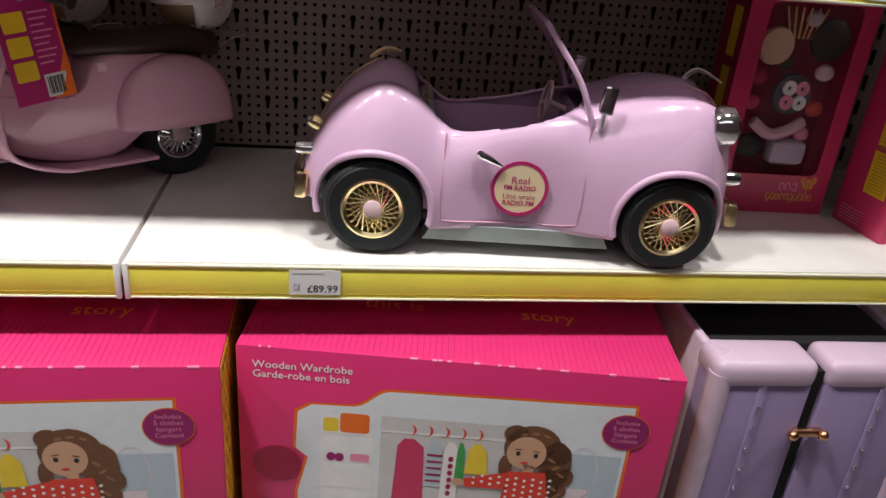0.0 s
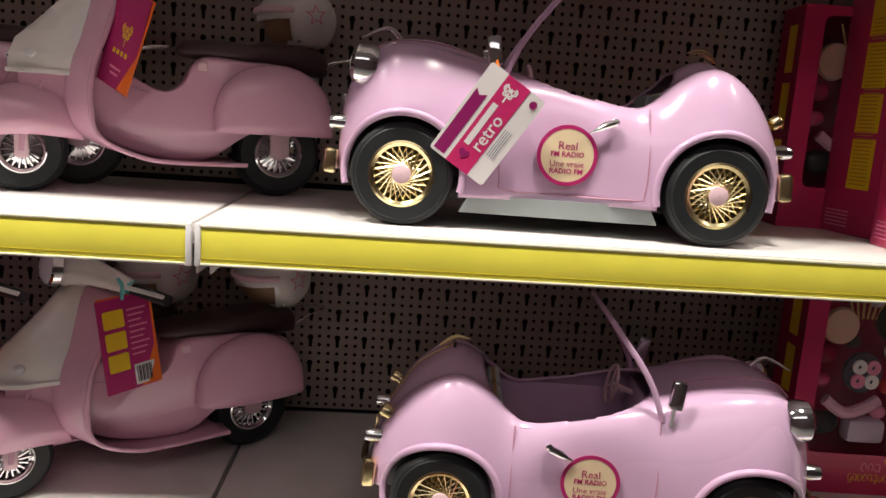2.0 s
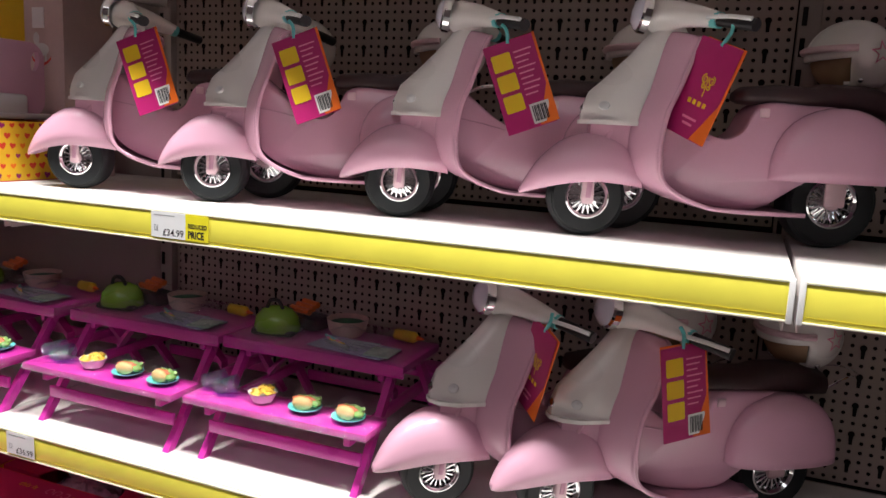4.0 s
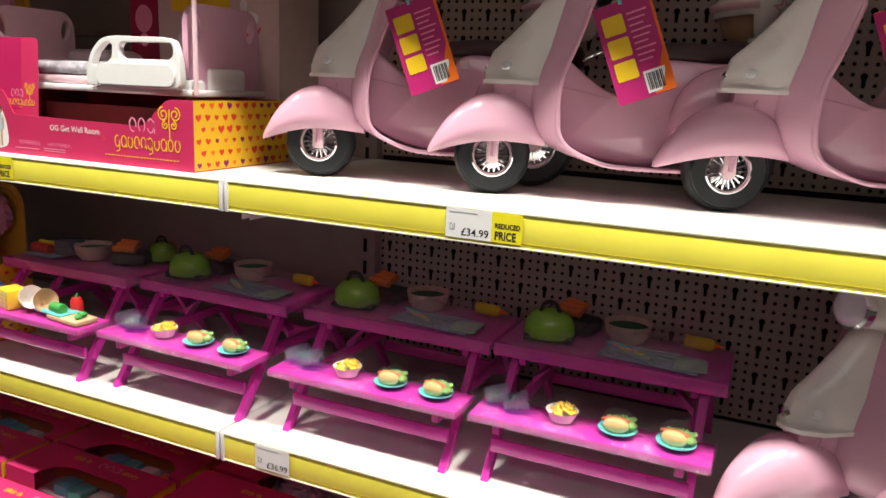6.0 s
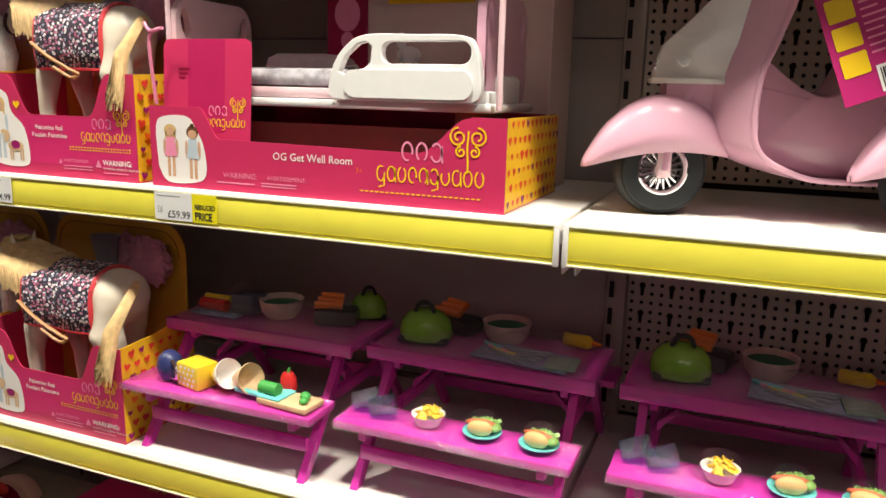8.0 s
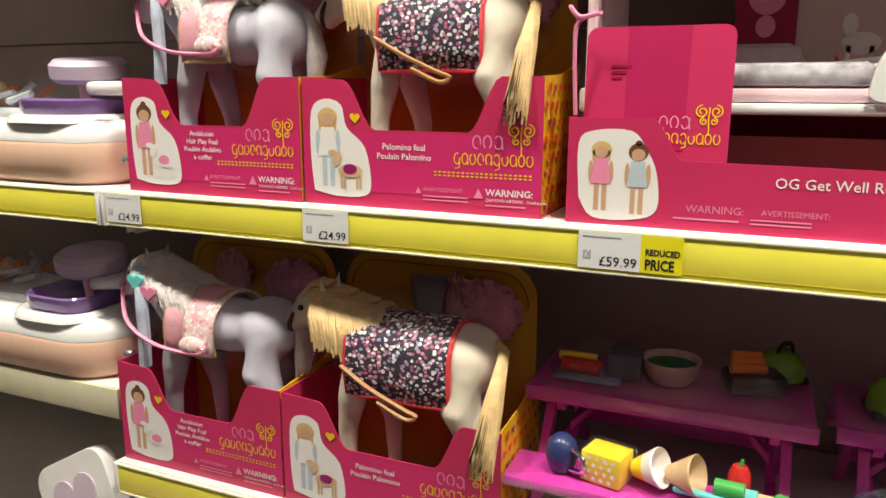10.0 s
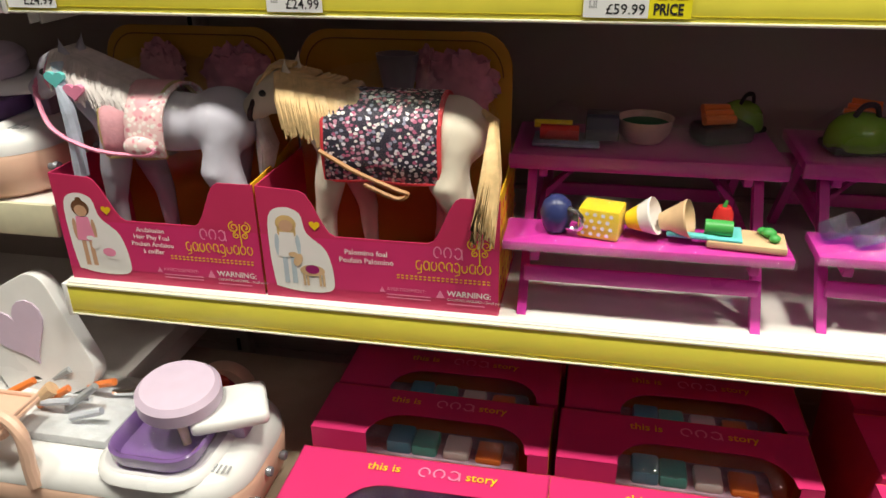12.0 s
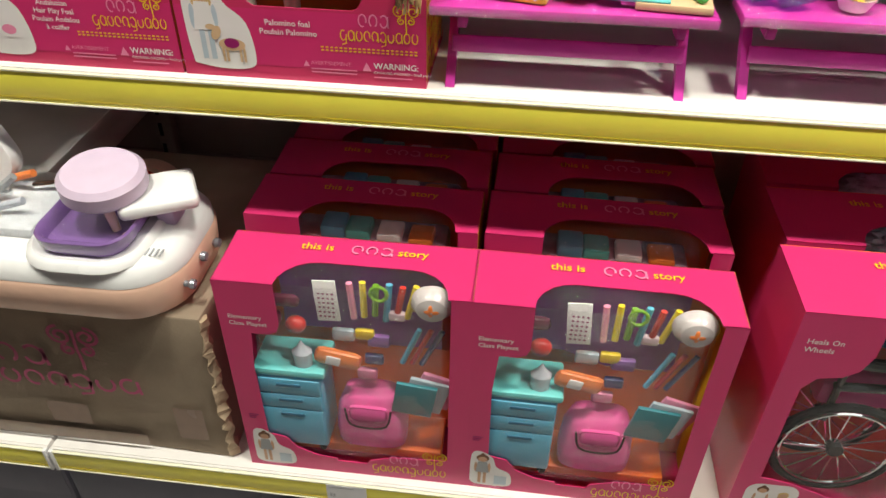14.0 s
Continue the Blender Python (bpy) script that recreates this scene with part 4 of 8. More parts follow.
def toy_scooter():
    """A doll scooter; x ahead from the front hub, y its left, z up from the shelf."""
    sc = thing("toy_scooter", "pink and cream plastic doll scooter with chrome wheels", "toy scooter", "toy scooters")
    WBs, r = 0.357, 0.058
    for hx, nm in ((0.0, "front_wheel"), (-WBs, "rear_wheel")):
        rr = r if hx == 0.0 else 0.068
        w = wheel_parts(sc, nm, (hx, 0.0, rr), 1, rr, 0.050, CHROME, PINK_LIGHT, rr * 0.535, False)
        part("rim", lathe([(0.030, -0.014), (0.032, -0.0235), (0.029, -0.0245), (0.02, -0.015), (0.001, -0.017)], None, 30), CHROME, w, "chrome rim on the far side")
    # mudguard: a crescent shell over the front wheel
    tops = curve_pts([(-0.078, 0.078), (-0.072, 0.112), (-0.046, 0.141), (-0.004, 0.153), (0.036, 0.143), (0.070, 0.114), (0.091, 0.082), (0.100, 0.064)], 4)
    secs = []
    for p in tops:
        t = max(0.0, (p[0] + 0.078) / 0.178)
        zb = min(p[1] - 0.002, 0.076 - 0.018 * t + 0.014 * math.sin(math.pi * t))
        hw = 0.004 + 0.040 * max(0.0, math.sin(math.pi * min(1.0, 0.14 + 0.86 * t))) ** 0.55
        secs.append([(p[0], hw * math.copysign(abs(math.cos(radians(180 * q / 14))) ** 0.75, math.cos(radians(180 * q / 14))), zb + (p[1] - zb) * math.sin(radians(180 * q / 14)) ** 0.7) for q in range(15)])
    g = part("front_mudguard", loft(secs, close=False), PINK_SCOOT, sc, "rounded pink front mudguard", 60)
    so = g.modifiers.new("thickness", "SOLIDIFY")
    so.thickness = 0.003
    fk = bmesh.new()
    for sy in (-1, 1):
        tube([(0, sy * 0.027, 0.058), (-0.004, sy * 0.028, 0.11), (-0.03, sy * 0.014, 0.165)], 0.005, 8, fk)
    tube([(-0.022, 0, 0.15), (-0.095, 0, 0.33)], 0.011, 10, fk)
    part("fork", fk, PINK_SCOOT, sc, "pink steering fork")
    part("hub_cover", box(-0.009, 0.009, 0.022, 0.030, 0.048, 0.085, 0.004), PINK_LIGHT, sc, "pink fork cover")
    # leg shield and floor: one bent sheet whose wings sweep back from the column
    line = curve_pts([(-0.098, 0.300), (-0.088, 0.270), (-0.072, 0.221), (-0.056, 0.176), (-0.054, 0.118), (-0.078, 0.082), (-0.140, 0.058), (-0.200, 0.052), (-0.303, 0.051)], 5)
    secs = []
    for i, p in enumerate(line):
        t = i / (len(line) - 1)
        hw = 0.046 + 0.028 * math.sin(min(1, t / 0.12) * math.pi / 2) if t < 0.6 else 0.074 - 0.014 * (t - 0.6) / 0.4
        sweep = 0.036 * min(1.0, max(0.0, (0.9 - t) / 0.4))
        secs.append([(p[0] - sweep * abs(q) ** 1.8, hw * q, p[1] - 0.010 * max(0.0, 1 - t / 0.1) * abs(q) ** 3) for q in (-1, -0.92, -0.75, -0.5, -0.25, 0, 0.25, 0.5, 0.75, 0.92, 1)])
    g = part("leg_shield", loft(secs, close=False), PINK_SCOOT, sc, "curved pink leg shield and floor", 60)
    so = g.modifiers.new("thickness", "SOLIDIFY")
    so.thickness, so.offset = 0.005, 0
    for sy in (-1, 1):
        part("shield_rim", tube([sec[-1 if sy > 0 else 0] for sec in secs], 0.0036, 8), PINK_SCOOT, sc, "rolled pink shield rim", 60)
    # cream apron on the steering column
    rows = [(0.318, -0.100, -0.090, 0.014), (0.300, -0.098, -0.076, 0.019), (0.268, -0.090, -0.050, 0.024), (0.235, -0.080, -0.018, 0.029), (0.212, -0.072, 0.006, 0.033), (0.186, -0.068, 0.016, 0.035), (0.170, -0.068, 0.016, 0.035)]
    secs = []
    for z, xb, xf, hw in rows:
        secs.append([(xb - 0.010, -hw, z - 0.0), (xb * 0.6 + xf * 0.4, -hw * 0.98, z), (xb * 0.25 + xf * 0.75, -hw * 0.66, z), (xf, -hw * 0.2, z), (xf, hw * 0.2, z), (xb * 0.25 + xf * 0.75, hw * 0.66, z), (xb * 0.6 + xf * 0.4, hw * 0.98, z), (xb - 0.010, hw, z)])
    part("front_apron", loft(secs), CREAM, sc, "cream front apron", 50)
    lip = [(-0.066, -0.037), (-0.02, -0.036), (0.006, -0.025), (0.019, -0.008), (0.019, 0.008), (0.006, 0.025), (-0.02, 0.036), (-0.066, 0.037)]
    part("apron_lip", loft([[(p[0], p[1], z) for p in lip] for z in (0.165, 0.171)]), CREAM, sc, "thin cream lip under the apron")
    part("column_cover", loft([[(-0.065, -0.022, z), (0.002, -0.016, z), (0.002, 0.016, z), (-0.065, 0.022, z)] for z in (0.120, 0.166)]), PINK_SCOOT, sc, "pink steering column cover")
    part("horn_badge", lathe([(0.0005, 0.008), (0.008, 0.006), (0.009, 0.0)], Matrix.Translation((0.010, 0.0, 0.197)) @ pose(0, 0, 0, 0, 75, 0), 14), CHROME, sc, "small chrome badge")
    part("side_lamp", lathe([(0.0005, 0.006), (0.007, 0.004), (0.008, 0.0)], Matrix.Translation((-0.014, 0.026, 0.203)) @ pose(0, 0, 0, -60, 40, 0), 16), WHITE_PLASTIC, sc, "small chrome lamp")
    # body
    outline = curve_pts([(-0.086, 0.216), (-0.120, 0.190), (-0.155, 0.164), (-0.188, 0.154), (-0.212, 0.168), (-0.226, 0.196), (-0.248, 0.208), (-0.30, 0.206), (-0.37, 0.202), (-0.418, 0.170), (-0.428, 0.130), (-0.40, 0.112), (-0.34, 0.112), (-0.29, 0.084), (-0.24, 0.054), (-0.15, 0.062), (-0.088, 0.094), (-0.068, 0.150)], 3)
    secs = [[(p[0], y, 0.13 + (p[1] - 0.13) * s) for p in outline] for y, s in ((-0.040, 0.90), (-0.038, 0.96), (-0.032, 1.0), (0.032, 1.0), (0.038, 0.96), (0.040, 0.90))]
    part("body", loft(secs), PINK_SCOOT, sc, "pink frame and tunnel", 50)
    part("body_seam", tube([(-0.072, 0.0404, 0.168), (-0.12, 0.0406, 0.160), (-0.165, 0.0406, 0.150)], 0.0009, 5), mat("pink_shut_line", (0.55, 0.28, 0.38), 0.4), sc)
    part("latch", box(-0.246, -0.232, 0.037, 0.042, 0.186, 0.199, 0.002), PINK_LIGHT, sc, "small square latch")
    for sy in (-1, 1):
        secs = []
        for k in range(17):
            t = math.pi * k / 16
            x = -0.345 + 0.092 * math.cos(t)
            h = 0.106 * math.sin(t) ** 0.72
            bulge = 0.044 * math.sin(t) ** 0.42
            secs.append([(x, sy * (0.034 + bulge * math.sin(q * math.pi / 20) ** 0.5 if q else 0.034), 0.099 + h * math.cos(q * math.pi / 20)) for q in range(11)])
        g = part("rear_cowl", loft(secs, close=False), PINK_SCOOT, sc, "bulbous pink rear side cowl", 60)
        so = g.modifiers.new("thickness", "SOLIDIFY")
        so.thickness = 0.003
    part("rear_cap", ball((-0.365, 0, 0.150), (0.074, 0.040, 0.046), None, 20), PINK_SCOOT, sc, "rounded pink tail")
    part("wheel_guard", box(-0.372, -0.342, 0.026, 0.031, 0.062, 0.11, 0.004), PINK_LIGHT, sc, "pink axle cover")
    # saddle
    secs = []
    for x, hw, z0, z1 in ((-0.205, 0.016, 0.222, 0.238), (-0.215, 0.030, 0.218, 0.246), (-0.26, 0.038, 0.216, 0.252), (-0.31, 0.040, 0.214, 0.250), (-0.33, 0.040, 0.212, 0.257), (-0.39, 0.042, 0.205, 0.256), (-0.425, 0.036, 0.202, 0.246), (-0.432, 0.02, 0.205, 0.235)):
        secs.append([(x, hw * math.cos(t) * 1.0, (z0 + z1) / 2 + (z1 - z0) / 2 * math.copysign(abs(math.sin(t)) ** 0.6, math.sin(t))) for t in [2 * math.pi * k / 14 for k in range(14)]])
    part("saddle", loft(secs), SEAT_BROWN, sc, "dark brown two-seat saddle", 60)
    rk = bmesh.new()
    tube(curve_pts([(-0.42, 0.03, 0.215), (-0.455, 0.03, 0.235), (-0.49, 0.02, 0.240), (-0.49, -0.02, 0.240), (-0.455, -0.03, 0.235), (-0.42, -0.03, 0.215)], 4), 0.0016, 6, rk)
    part("rack_wire", rk, CHROME, sc, "thin wire rear rack")
    # steering head: two swept arms, a lamp and grips
    hd = bmesh.new()
    for sy in (-1, 1):
        pts = curve_pts([(-0.088, 0.0, 0.350), (-0.105, sy * 0.032, 0.350), (-0.128, sy * 0.066, 0.342), (-0.146, sy * 0.092, 0.334)], 4)
        tube(pts, [0.030 - 0.019 * (i / (len(pts) - 1)) ** 0.7 for i in range(len(pts))], 14, hd)
    tube([(-0.108, 0, 0.31), (-0.096, 0, 0.345)], [0.016, 0.026], 14, hd)
    h = part("handlebar", hd, CREAM, sc, "cream steering head", 60)
    part("headlight", lathe([(0.0005, 0.014), (0.016, 0.012), (0.026, 0.006), (0.029, 0.0), (0.029, -0.01)], Matrix.Translation((-0.060, 0, 0.355)) @ pose(0, 0, 0, 0, 82, 0), 26), mat("frosted_lens", (0.70, 0.68, 0.80), 0.2, vary=0.05, coat=0.6), sc, "round frosted headlight")
    part("headlight_ring", lathe([(0.0285, 0.003), (0.032, 0.0), (0.032, -0.010), (0.029, -0.012)], Matrix.Translation((-0.060, 0, 0.355)) @ pose(0, 0, 0, 0, 82, 0), 26), CHROME, sc, "chrome headlight ring")
    for sy in (-1, 1):
        gp = part("grip", tube([(-0.143, sy * 0.088, 0.335), (-0.178, sy * 0.138, 0.322)], 0.0095, 12), DARK, sc, "black rubber grip")
        part("brake_lever", tube(curve_pts([(-0.130, sy * 0.088, 0.338), (-0.148, sy * 0.118, 0.336), (-0.170, sy * 0.142, 0.330)], 3), 0.0035, 6), WHITE_PLASTIC, gp, "pale brake lever")
        part("collar", tube([(-0.140, sy * 0.083, 0.336), (-0.146, sy * 0.092, 0.334)], 0.0125, 12), TURQ, gp, "turquoise tie round the grip")
    for o in sc.children_recursive:
        if o.parent == sc and not o.name.startswith(UNSQUEEZED):
            for v in o.data.vertices:
                if v.co.z > 0.10:
                    v.co.z = 0.10 + (v.co.z - 0.10) * 0.89
        if o.parent != sc and o.parent.name.startswith("grip"):
            for v in o.data.vertices:
                v.co.z = 0.10 + (v.co.z - 0.10) * 0.89
    return sc


def helmet_thing():
    hm = thing("toy_helmet", "cream doll helmet with a pink star on scooter rack", "helmet", "toy helmets")
    secs = []
    R = 0.062
    bm = bmesh.new()
    bmesh.ops.create_uvsphere(bm, u_segments=32, v_segments=22, radius=R)
    for v in bm.verts:
        v.co.z *= 0.95
        v.co.x *= 1.06
    dead = [f for f in bm.faces if f.calc_center_median().z < -0.042 or (f.calc_center_median().x > 0.022 and f.calc_center_median().z < 0.004 + 0.0)]
    bmesh.ops.delete(bm, geom=dead, context="FACES")
    sh = part("shell", bm, CREAM, hm, "cream open-face shell", 60)
    so = sh.modifiers.new("thickness", "SOLIDIFY")
    so.thickness, so.offset = 0.007, -1
    part("lining", ball((0, 0, 0), (R * 0.9, R * 0.86, R * 0.82), None, 20), mat("tan_lining", (0.45, 0.30, 0.18), 0.8), hm, "tan soft lining")
    part("brow_band", tube([(0.062 * 1.06 * math.cos(t), 0.062 * math.sin(t), 0.012 + 0.004 * math.cos(t)) for t in [radians(-75 + 150 * k / 16) for k in range(17)]], 0.0055, 8), PINK_LIGHT, hm, "pink brow band")
    star = []
    for k in range(10):
        rr = 0.019 if k % 2 == 0 else 0.008
        a = radians(90 + 36 * k)
        star.append((rr * math.cos(a), rr * math.sin(a)))
    inner = [(p[0] * 0.72, p[1] * 0.72) for p in star]
    for sy in (-1, 1):
        b = plate(star, (inner,), 0, 0.0006)
        bmesh.ops.subdivide_edges(b, edges=b.edges[:], cuts=2)
        for v in b.verts:
            x, z = v.co.x - 0.018, v.co.z + 0.004
            v.co = Vector((x, sy * (0.0008 + 0.062 * math.sqrt(max(0.01, 1 - (x / 0.066) ** 2 - (z / 0.059) ** 2))), z))
        part("star_print", b, INK_PINK, hm, "pink star outline", 0)
    part("strap_stud", ball((0.012, 0.058, -0.034), 0.004, ball((0.012, -0.058, -0.034), 0.004, None, 8), 8), CHROME, hm)
    return hm


def swing_tag(front):
    """A folded card tag hanging from a grip; its origin is at the tie."""
    tg = thing("swing_tag", "folded crimson card tag hanging from the scooter grip", "tag", "swing tags")
    part("tag_card", box(-0.036, 0.036, -0.0006, 0.0006, -0.128, -0.012, 0.0003), mat("plum_crimson_card", (0.46, 0.016, 0.15), 0.36, vary=0.06, coat=0.2), tg, "", 0)
    part("tag_leaf", box(-0.036, 0.036, -0.0006, 0.0006, -0.128, -0.012, 0.0003, None, pose(0.004, 0.005, 0.001, -2, 0, -4)), INK_ORANGE, tg, "orange back leaf of the tag", 0)
    part("tag_tie", tube(curve_pts([(0, 0, -0.016), (0.004, 0.002, 0.0), (0, 0.004, 0.010)], 4), 0.0026, 8), TURQ, tg, "turquoise plastic tie")
    if front:
        flat("tag_mark", spiral_mark(0.004, -0.062, 0.014, 0.0008) + [rrect(-0.016 + 0.009 * i, -0.010 + 0.009 * i, -0.088, -0.082, 0.001, 2) for i in range(4)], INK_YELLOW, tg, -0.0012)
        flat("tag_words", [bar_shape(-0.014, -0.106, 0.026, 0.003), bar_shape(-0.010, -0.113, 0.018, 0.003)], INK_PINK, tg, -0.0012)
    else:
        for k in range(3):
            flat("tag_panel", [rrect(-0.029, -0.001, -0.048 - 0.027 * k, -0.026 - 0.027 * k, 0.002, 2)], INK_YELLOW, tg, -0.0012)
        flat("tag_code", [bar_shape(0.004, -0.124, 0.028, 0.026)], INK_WHITE, tg, -0.0012)
        flat("tag_code_bars", [bar_shape(0.007 + 0.0024 * k, -0.121, 0.0013 + 0.0006 * (k % 2), 0.020) for k in range(9)], INK_BLACK, tg, -0.0015)
        flat("tag_small_print", [bar_shape(0.004, -0.030 - 0.007 * k, 0.026 - 0.004 * (k % 3), 0.002) for k in range(9)], INK_PINK, tg, -0.0012)
    return tg


scoot = toy_scooter()
helm = helmet_thing()
tag_back, tag_front = swing_tag(False), swing_tag(True)
SPOTS = [(-0.283, 0.176, S3, 200.3, True), (-0.588, 0.170, S3, 201.0, False), (-0.922, 0.122, S3, 202.0, False), (-1.232, 0.118, S3, 201.0, False), (-0.271, 0.094, S2, 215.2, False), (-0.451, 0.068, S2, 217.0, True)]
for k, (hx, hy, hz, ang, front) in enumerate(SPOTS):
    m = pose(hx, hy, hz, 0, 0, ang) @ pose(0, -0.024, 0)
    low = hz < 1.2
    s_ob = scoot if k == 0 else copy_thing(scoot, m)
    s_ob.matrix_basis = m
    hm_m = m @ pose(-0.400, -0.070, 0.284, 0, 6, 0) if not low else m @ pose(-0.415, -0.030, 0.276, 0, 6, 0)
    h_ob = helm if k == 0 else copy_thing(helm, hm_m)
    h_ob.matrix_basis = hm_m
    src = tag_front if front else tag_back
    at = (m @ pose(-0.150, 0.103, 0.304)).translation
    lean, turn = ((20, -38) if front else (-21, 14)) if not low else ((14, -48) if front else (-6, 44))
    tm = pose(at.x + (-0.022 if low else 0.004), at.y - 0.012, at.z + (0.010 if low else -0.014), 0, 0, 0) @ pose(0, 0, 0, -4, lean, turn) @ Matrix.Diagonal((1.02, 1.0, 1.14, 1))
    t_ob = copy_thing(src, tm)
for src in (tag_back, tag_front):
    for o in (*src.children_recursive, src):
        bpy.data.objects.remove(o)


# ---- picnic benches with toy food ----
def picnic_bench():
    """Doll picnic table; origin at the middle of the front feet, x along it, y away from the aisle."""
    t = thing("picnic_bench", "hot pink plastic doll picnic table on white shelf", "picnic bench", "picnic benches")
    L = 0.172
    part("tabletop", box(-L - 0.004, L + 0.004, 0.104, 0.262, 0.172, 0.186, 0.003), BENCH, t, "slatted pink tabletop")
    part("tabletop_rim", box(-L - 0.006, L + 0.006, 0.100, 0.106, 0.166, 0.187, 0.002), BENCH, t)
    for y0, nm in ((-0.014, "front_seat"), (0.310, "rear_seat")):
        part(nm, box(-L, L, y0, y0 + 0.076, 0.099, 0.112, 0.003), BENCH, t, "pink plank seat")
    for sx in (-1, 1):
        x0, x1 = (sx * 0.146 - 0.006, sx * 0.146 + 0.006)
        for pts in (((0.0, 0.0), (0.018, 0.0), (0.148, 0.172), (0.126, 0.172)), ((0.366, 0.0), (0.348, 0.0), (0.218, 0.172), (0.240, 0.172))):
            part("leg", loft([[(x0, p[0], p[1]) for p in pts], [(x1, p[0], p[1]) for p in pts]]), BENCH, t, "splayed pink leg")
        xs = sx * 0.132
        part("cross_bar", box(xs - 0.006, xs + 0.006, 0.0, 0.366, 0.080, 0.099, 0.002), BENCH, t, "pink seat bearer")
        part("top_bearer", box(xs - 0.006, xs + 0.006, 0.112, 0.254, 0.152, 0.172, 0.002), BENCH, t, "pink tabletop bearer")
        part("brace", loft([[(sx * 0.13, 0.170, 0.098), (sx * 0.13, 0.170, 0.112), (sx * 0.05, 0.170, 0.172), (sx * 0.068, 0.170, 0.172)][::1], [(sx * 0.13, 0.190, 0.098), (sx * 0.13, 0.190, 0.112), (sx * 0.05, 0.190, 0.172), (sx * 0.068, 0.190, 0.172)]]), BENCH, t, "slanting pink brace")
    for y in (0.021, 0.337):
        part("stretcher", box(-0.146, 0.146, y, y + 0.007, 0.040, 0.062, 0.002), BENCH, t, "pink foot rail")
    part("shrink_film", box(-L - 0.003, L + 0.003, -0.017, 0.064, 0.0985, 0.1135, 0.003), FILM, t, "clear shrink film over the seat").visible_shadow = False
    part("shrink_film", box(-L - 0.008, L + 0.008, 0.098, 0.266, 0.170, 0.189, 0.003), FILM, t, "clear shrink film over the top").visible_shadow = False
    part("loose_wrap", crumple(-L + 0.004, L - 0.004, 0.106, 0.258, 0.189, 0.040, 17, 40, 20), BLISTER, t, "loose crumpled clear wrap", 30).visible_shadow = False
    return t


def plate_of_hotdog():
    p = thing("hot_dog_plate", "toy hot dog with lettuce on a turquoise plate", "toy food", "toy hot dogs")
    part("saucer", lathe([(0.001, 0.001), (0.016, 0.001), (0.027, 0.006), (0.0275, 0.0075), (0.016, 0.003), (0.001, 0.003)], None, 28), TURQ, p, "round turquoise plate")
    part("bun", ball((-0.002, -0.006, 0.013), (0.018, 0.009, 0.011), ball((-0.002, 0.006, 0.013), (0.018, 0.007, 0.009), None, 14), 14), BUN, p, "bread bun")
    part("sausage", ball((-0.002, 0.001, 0.017), (0.022, 0.0055, 0.006), None, 12), SAUSAGE, p, "brown sausage")
    lf = bmesh.new()
    tube([(0.022 - 0.036 * k / 24, 0.008 + 0.004 * math.sin(k * 1.9), 0.018 + 0.003 * math.cos(k * 2.3)) for k in range(25)], 0.0036, 6, lf)
    ball((0.018, 0.002, 0.013), (0.009, 0.010, 0.006), lf, 8)
    part("clear_cover", lathe([(0.026, 0.006), (0.025, 0.020), (0.016, 0.032), (0.0005, 0.035)], None, 20), FILM_BAG, p, "thin clear cover").visible_shadow = False
    part("lettuce", lf, mat("lettuce_plastic", (0.20, 0.36, 0.09), 0.45, vary=0.2, scale=90), p, "green lettuce frill")
    return p


def crisps_bowl():
    b = thing("crisps_bowl", "white paper bowl of yellow toy crisps", "toy food", "toy crisps")
    part("bowl", lathe([(0.001, 0.001), (0.016, 0.001), (0.023, 0.016), (0.024, 0.017), (0.020, 0.010), (0.001, 0.006)], None, 20), INK_WHITE, b, "white scalloped bowl")
    rnd = random.Random(5)
    c = bmesh.new()
    for k in range(26):
        a, rr = rnd.uniform(0, 6.28), rnd.uniform(0, 0.018)
        box(-0.006, 0.006, -0.0045, 0.0045, -0.0008, 0.0008, 0.0006, c, pose(rr * math.cos(a), rr * math.sin(a), 0.017 + rnd.uniform(0, 0.008) * (1 - rr / 0.03), rnd.uniform(-50, 50), rnd.uniform(-50, 50), rnd.uniform(0, 180)), 1)
    part("clear_cover", lathe([(0.028, 0.0), (0.029, 0.014), (0.022, 0.032), (0.0005, 0.037)], None, 20), WRAP, b, "clear domed cover").visible_shadow = False
    part("crisp_heap", c, CHIPS, b, "heap of yellow crisps")
    return b


def cup_pair():
    c = thing("toy_cups", "pair of clear blue plastic tumblers lying down", "toy cups", "toy cups")
    for k, (x, y) in enumerate(((-0.018, 0.006), (0.016, -0.006))):
        part("tumbler", lathe([(0.001, -0.019), (0.0125, -0.019), (0.0155, 0.019), (0.014, 0.019), (0.0115, -0.017), (0.001, -0.017)], pose(x, y, 0.0165, 0, 78, 20), 22), BLUE_CUP, c, "clear blue tumbler")
    return c


def grill_pan():
    g = thing("toy_grill", "round lime green toy barbecue with black handle", "toy grill", "toy grills")
    part("base_tray", box(-0.042, 0.042, -0.034, 0.034, 0.0, 0.010, 0.004), DARK, g, "dark grill tray")
    part("lid", lathe([(0.044, 0.006), (0.045, 0.014), (0.041, 0.030), (0.030, 0.042), (0.014, 0.048), (0.0005, 0.049)], None, 30), GREEN_LIME, g, "domed lime green lid")
    part("lid_handle", tube(curve_pts([(-0.016, -0.012, 0.046), (-0.008, -0.016, 0.060), (0.008, -0.016, 0.060), (0.016, -0.012, 0.046)], 4), 0.0038, 8), DARK, g, "black arched handle")
    return g


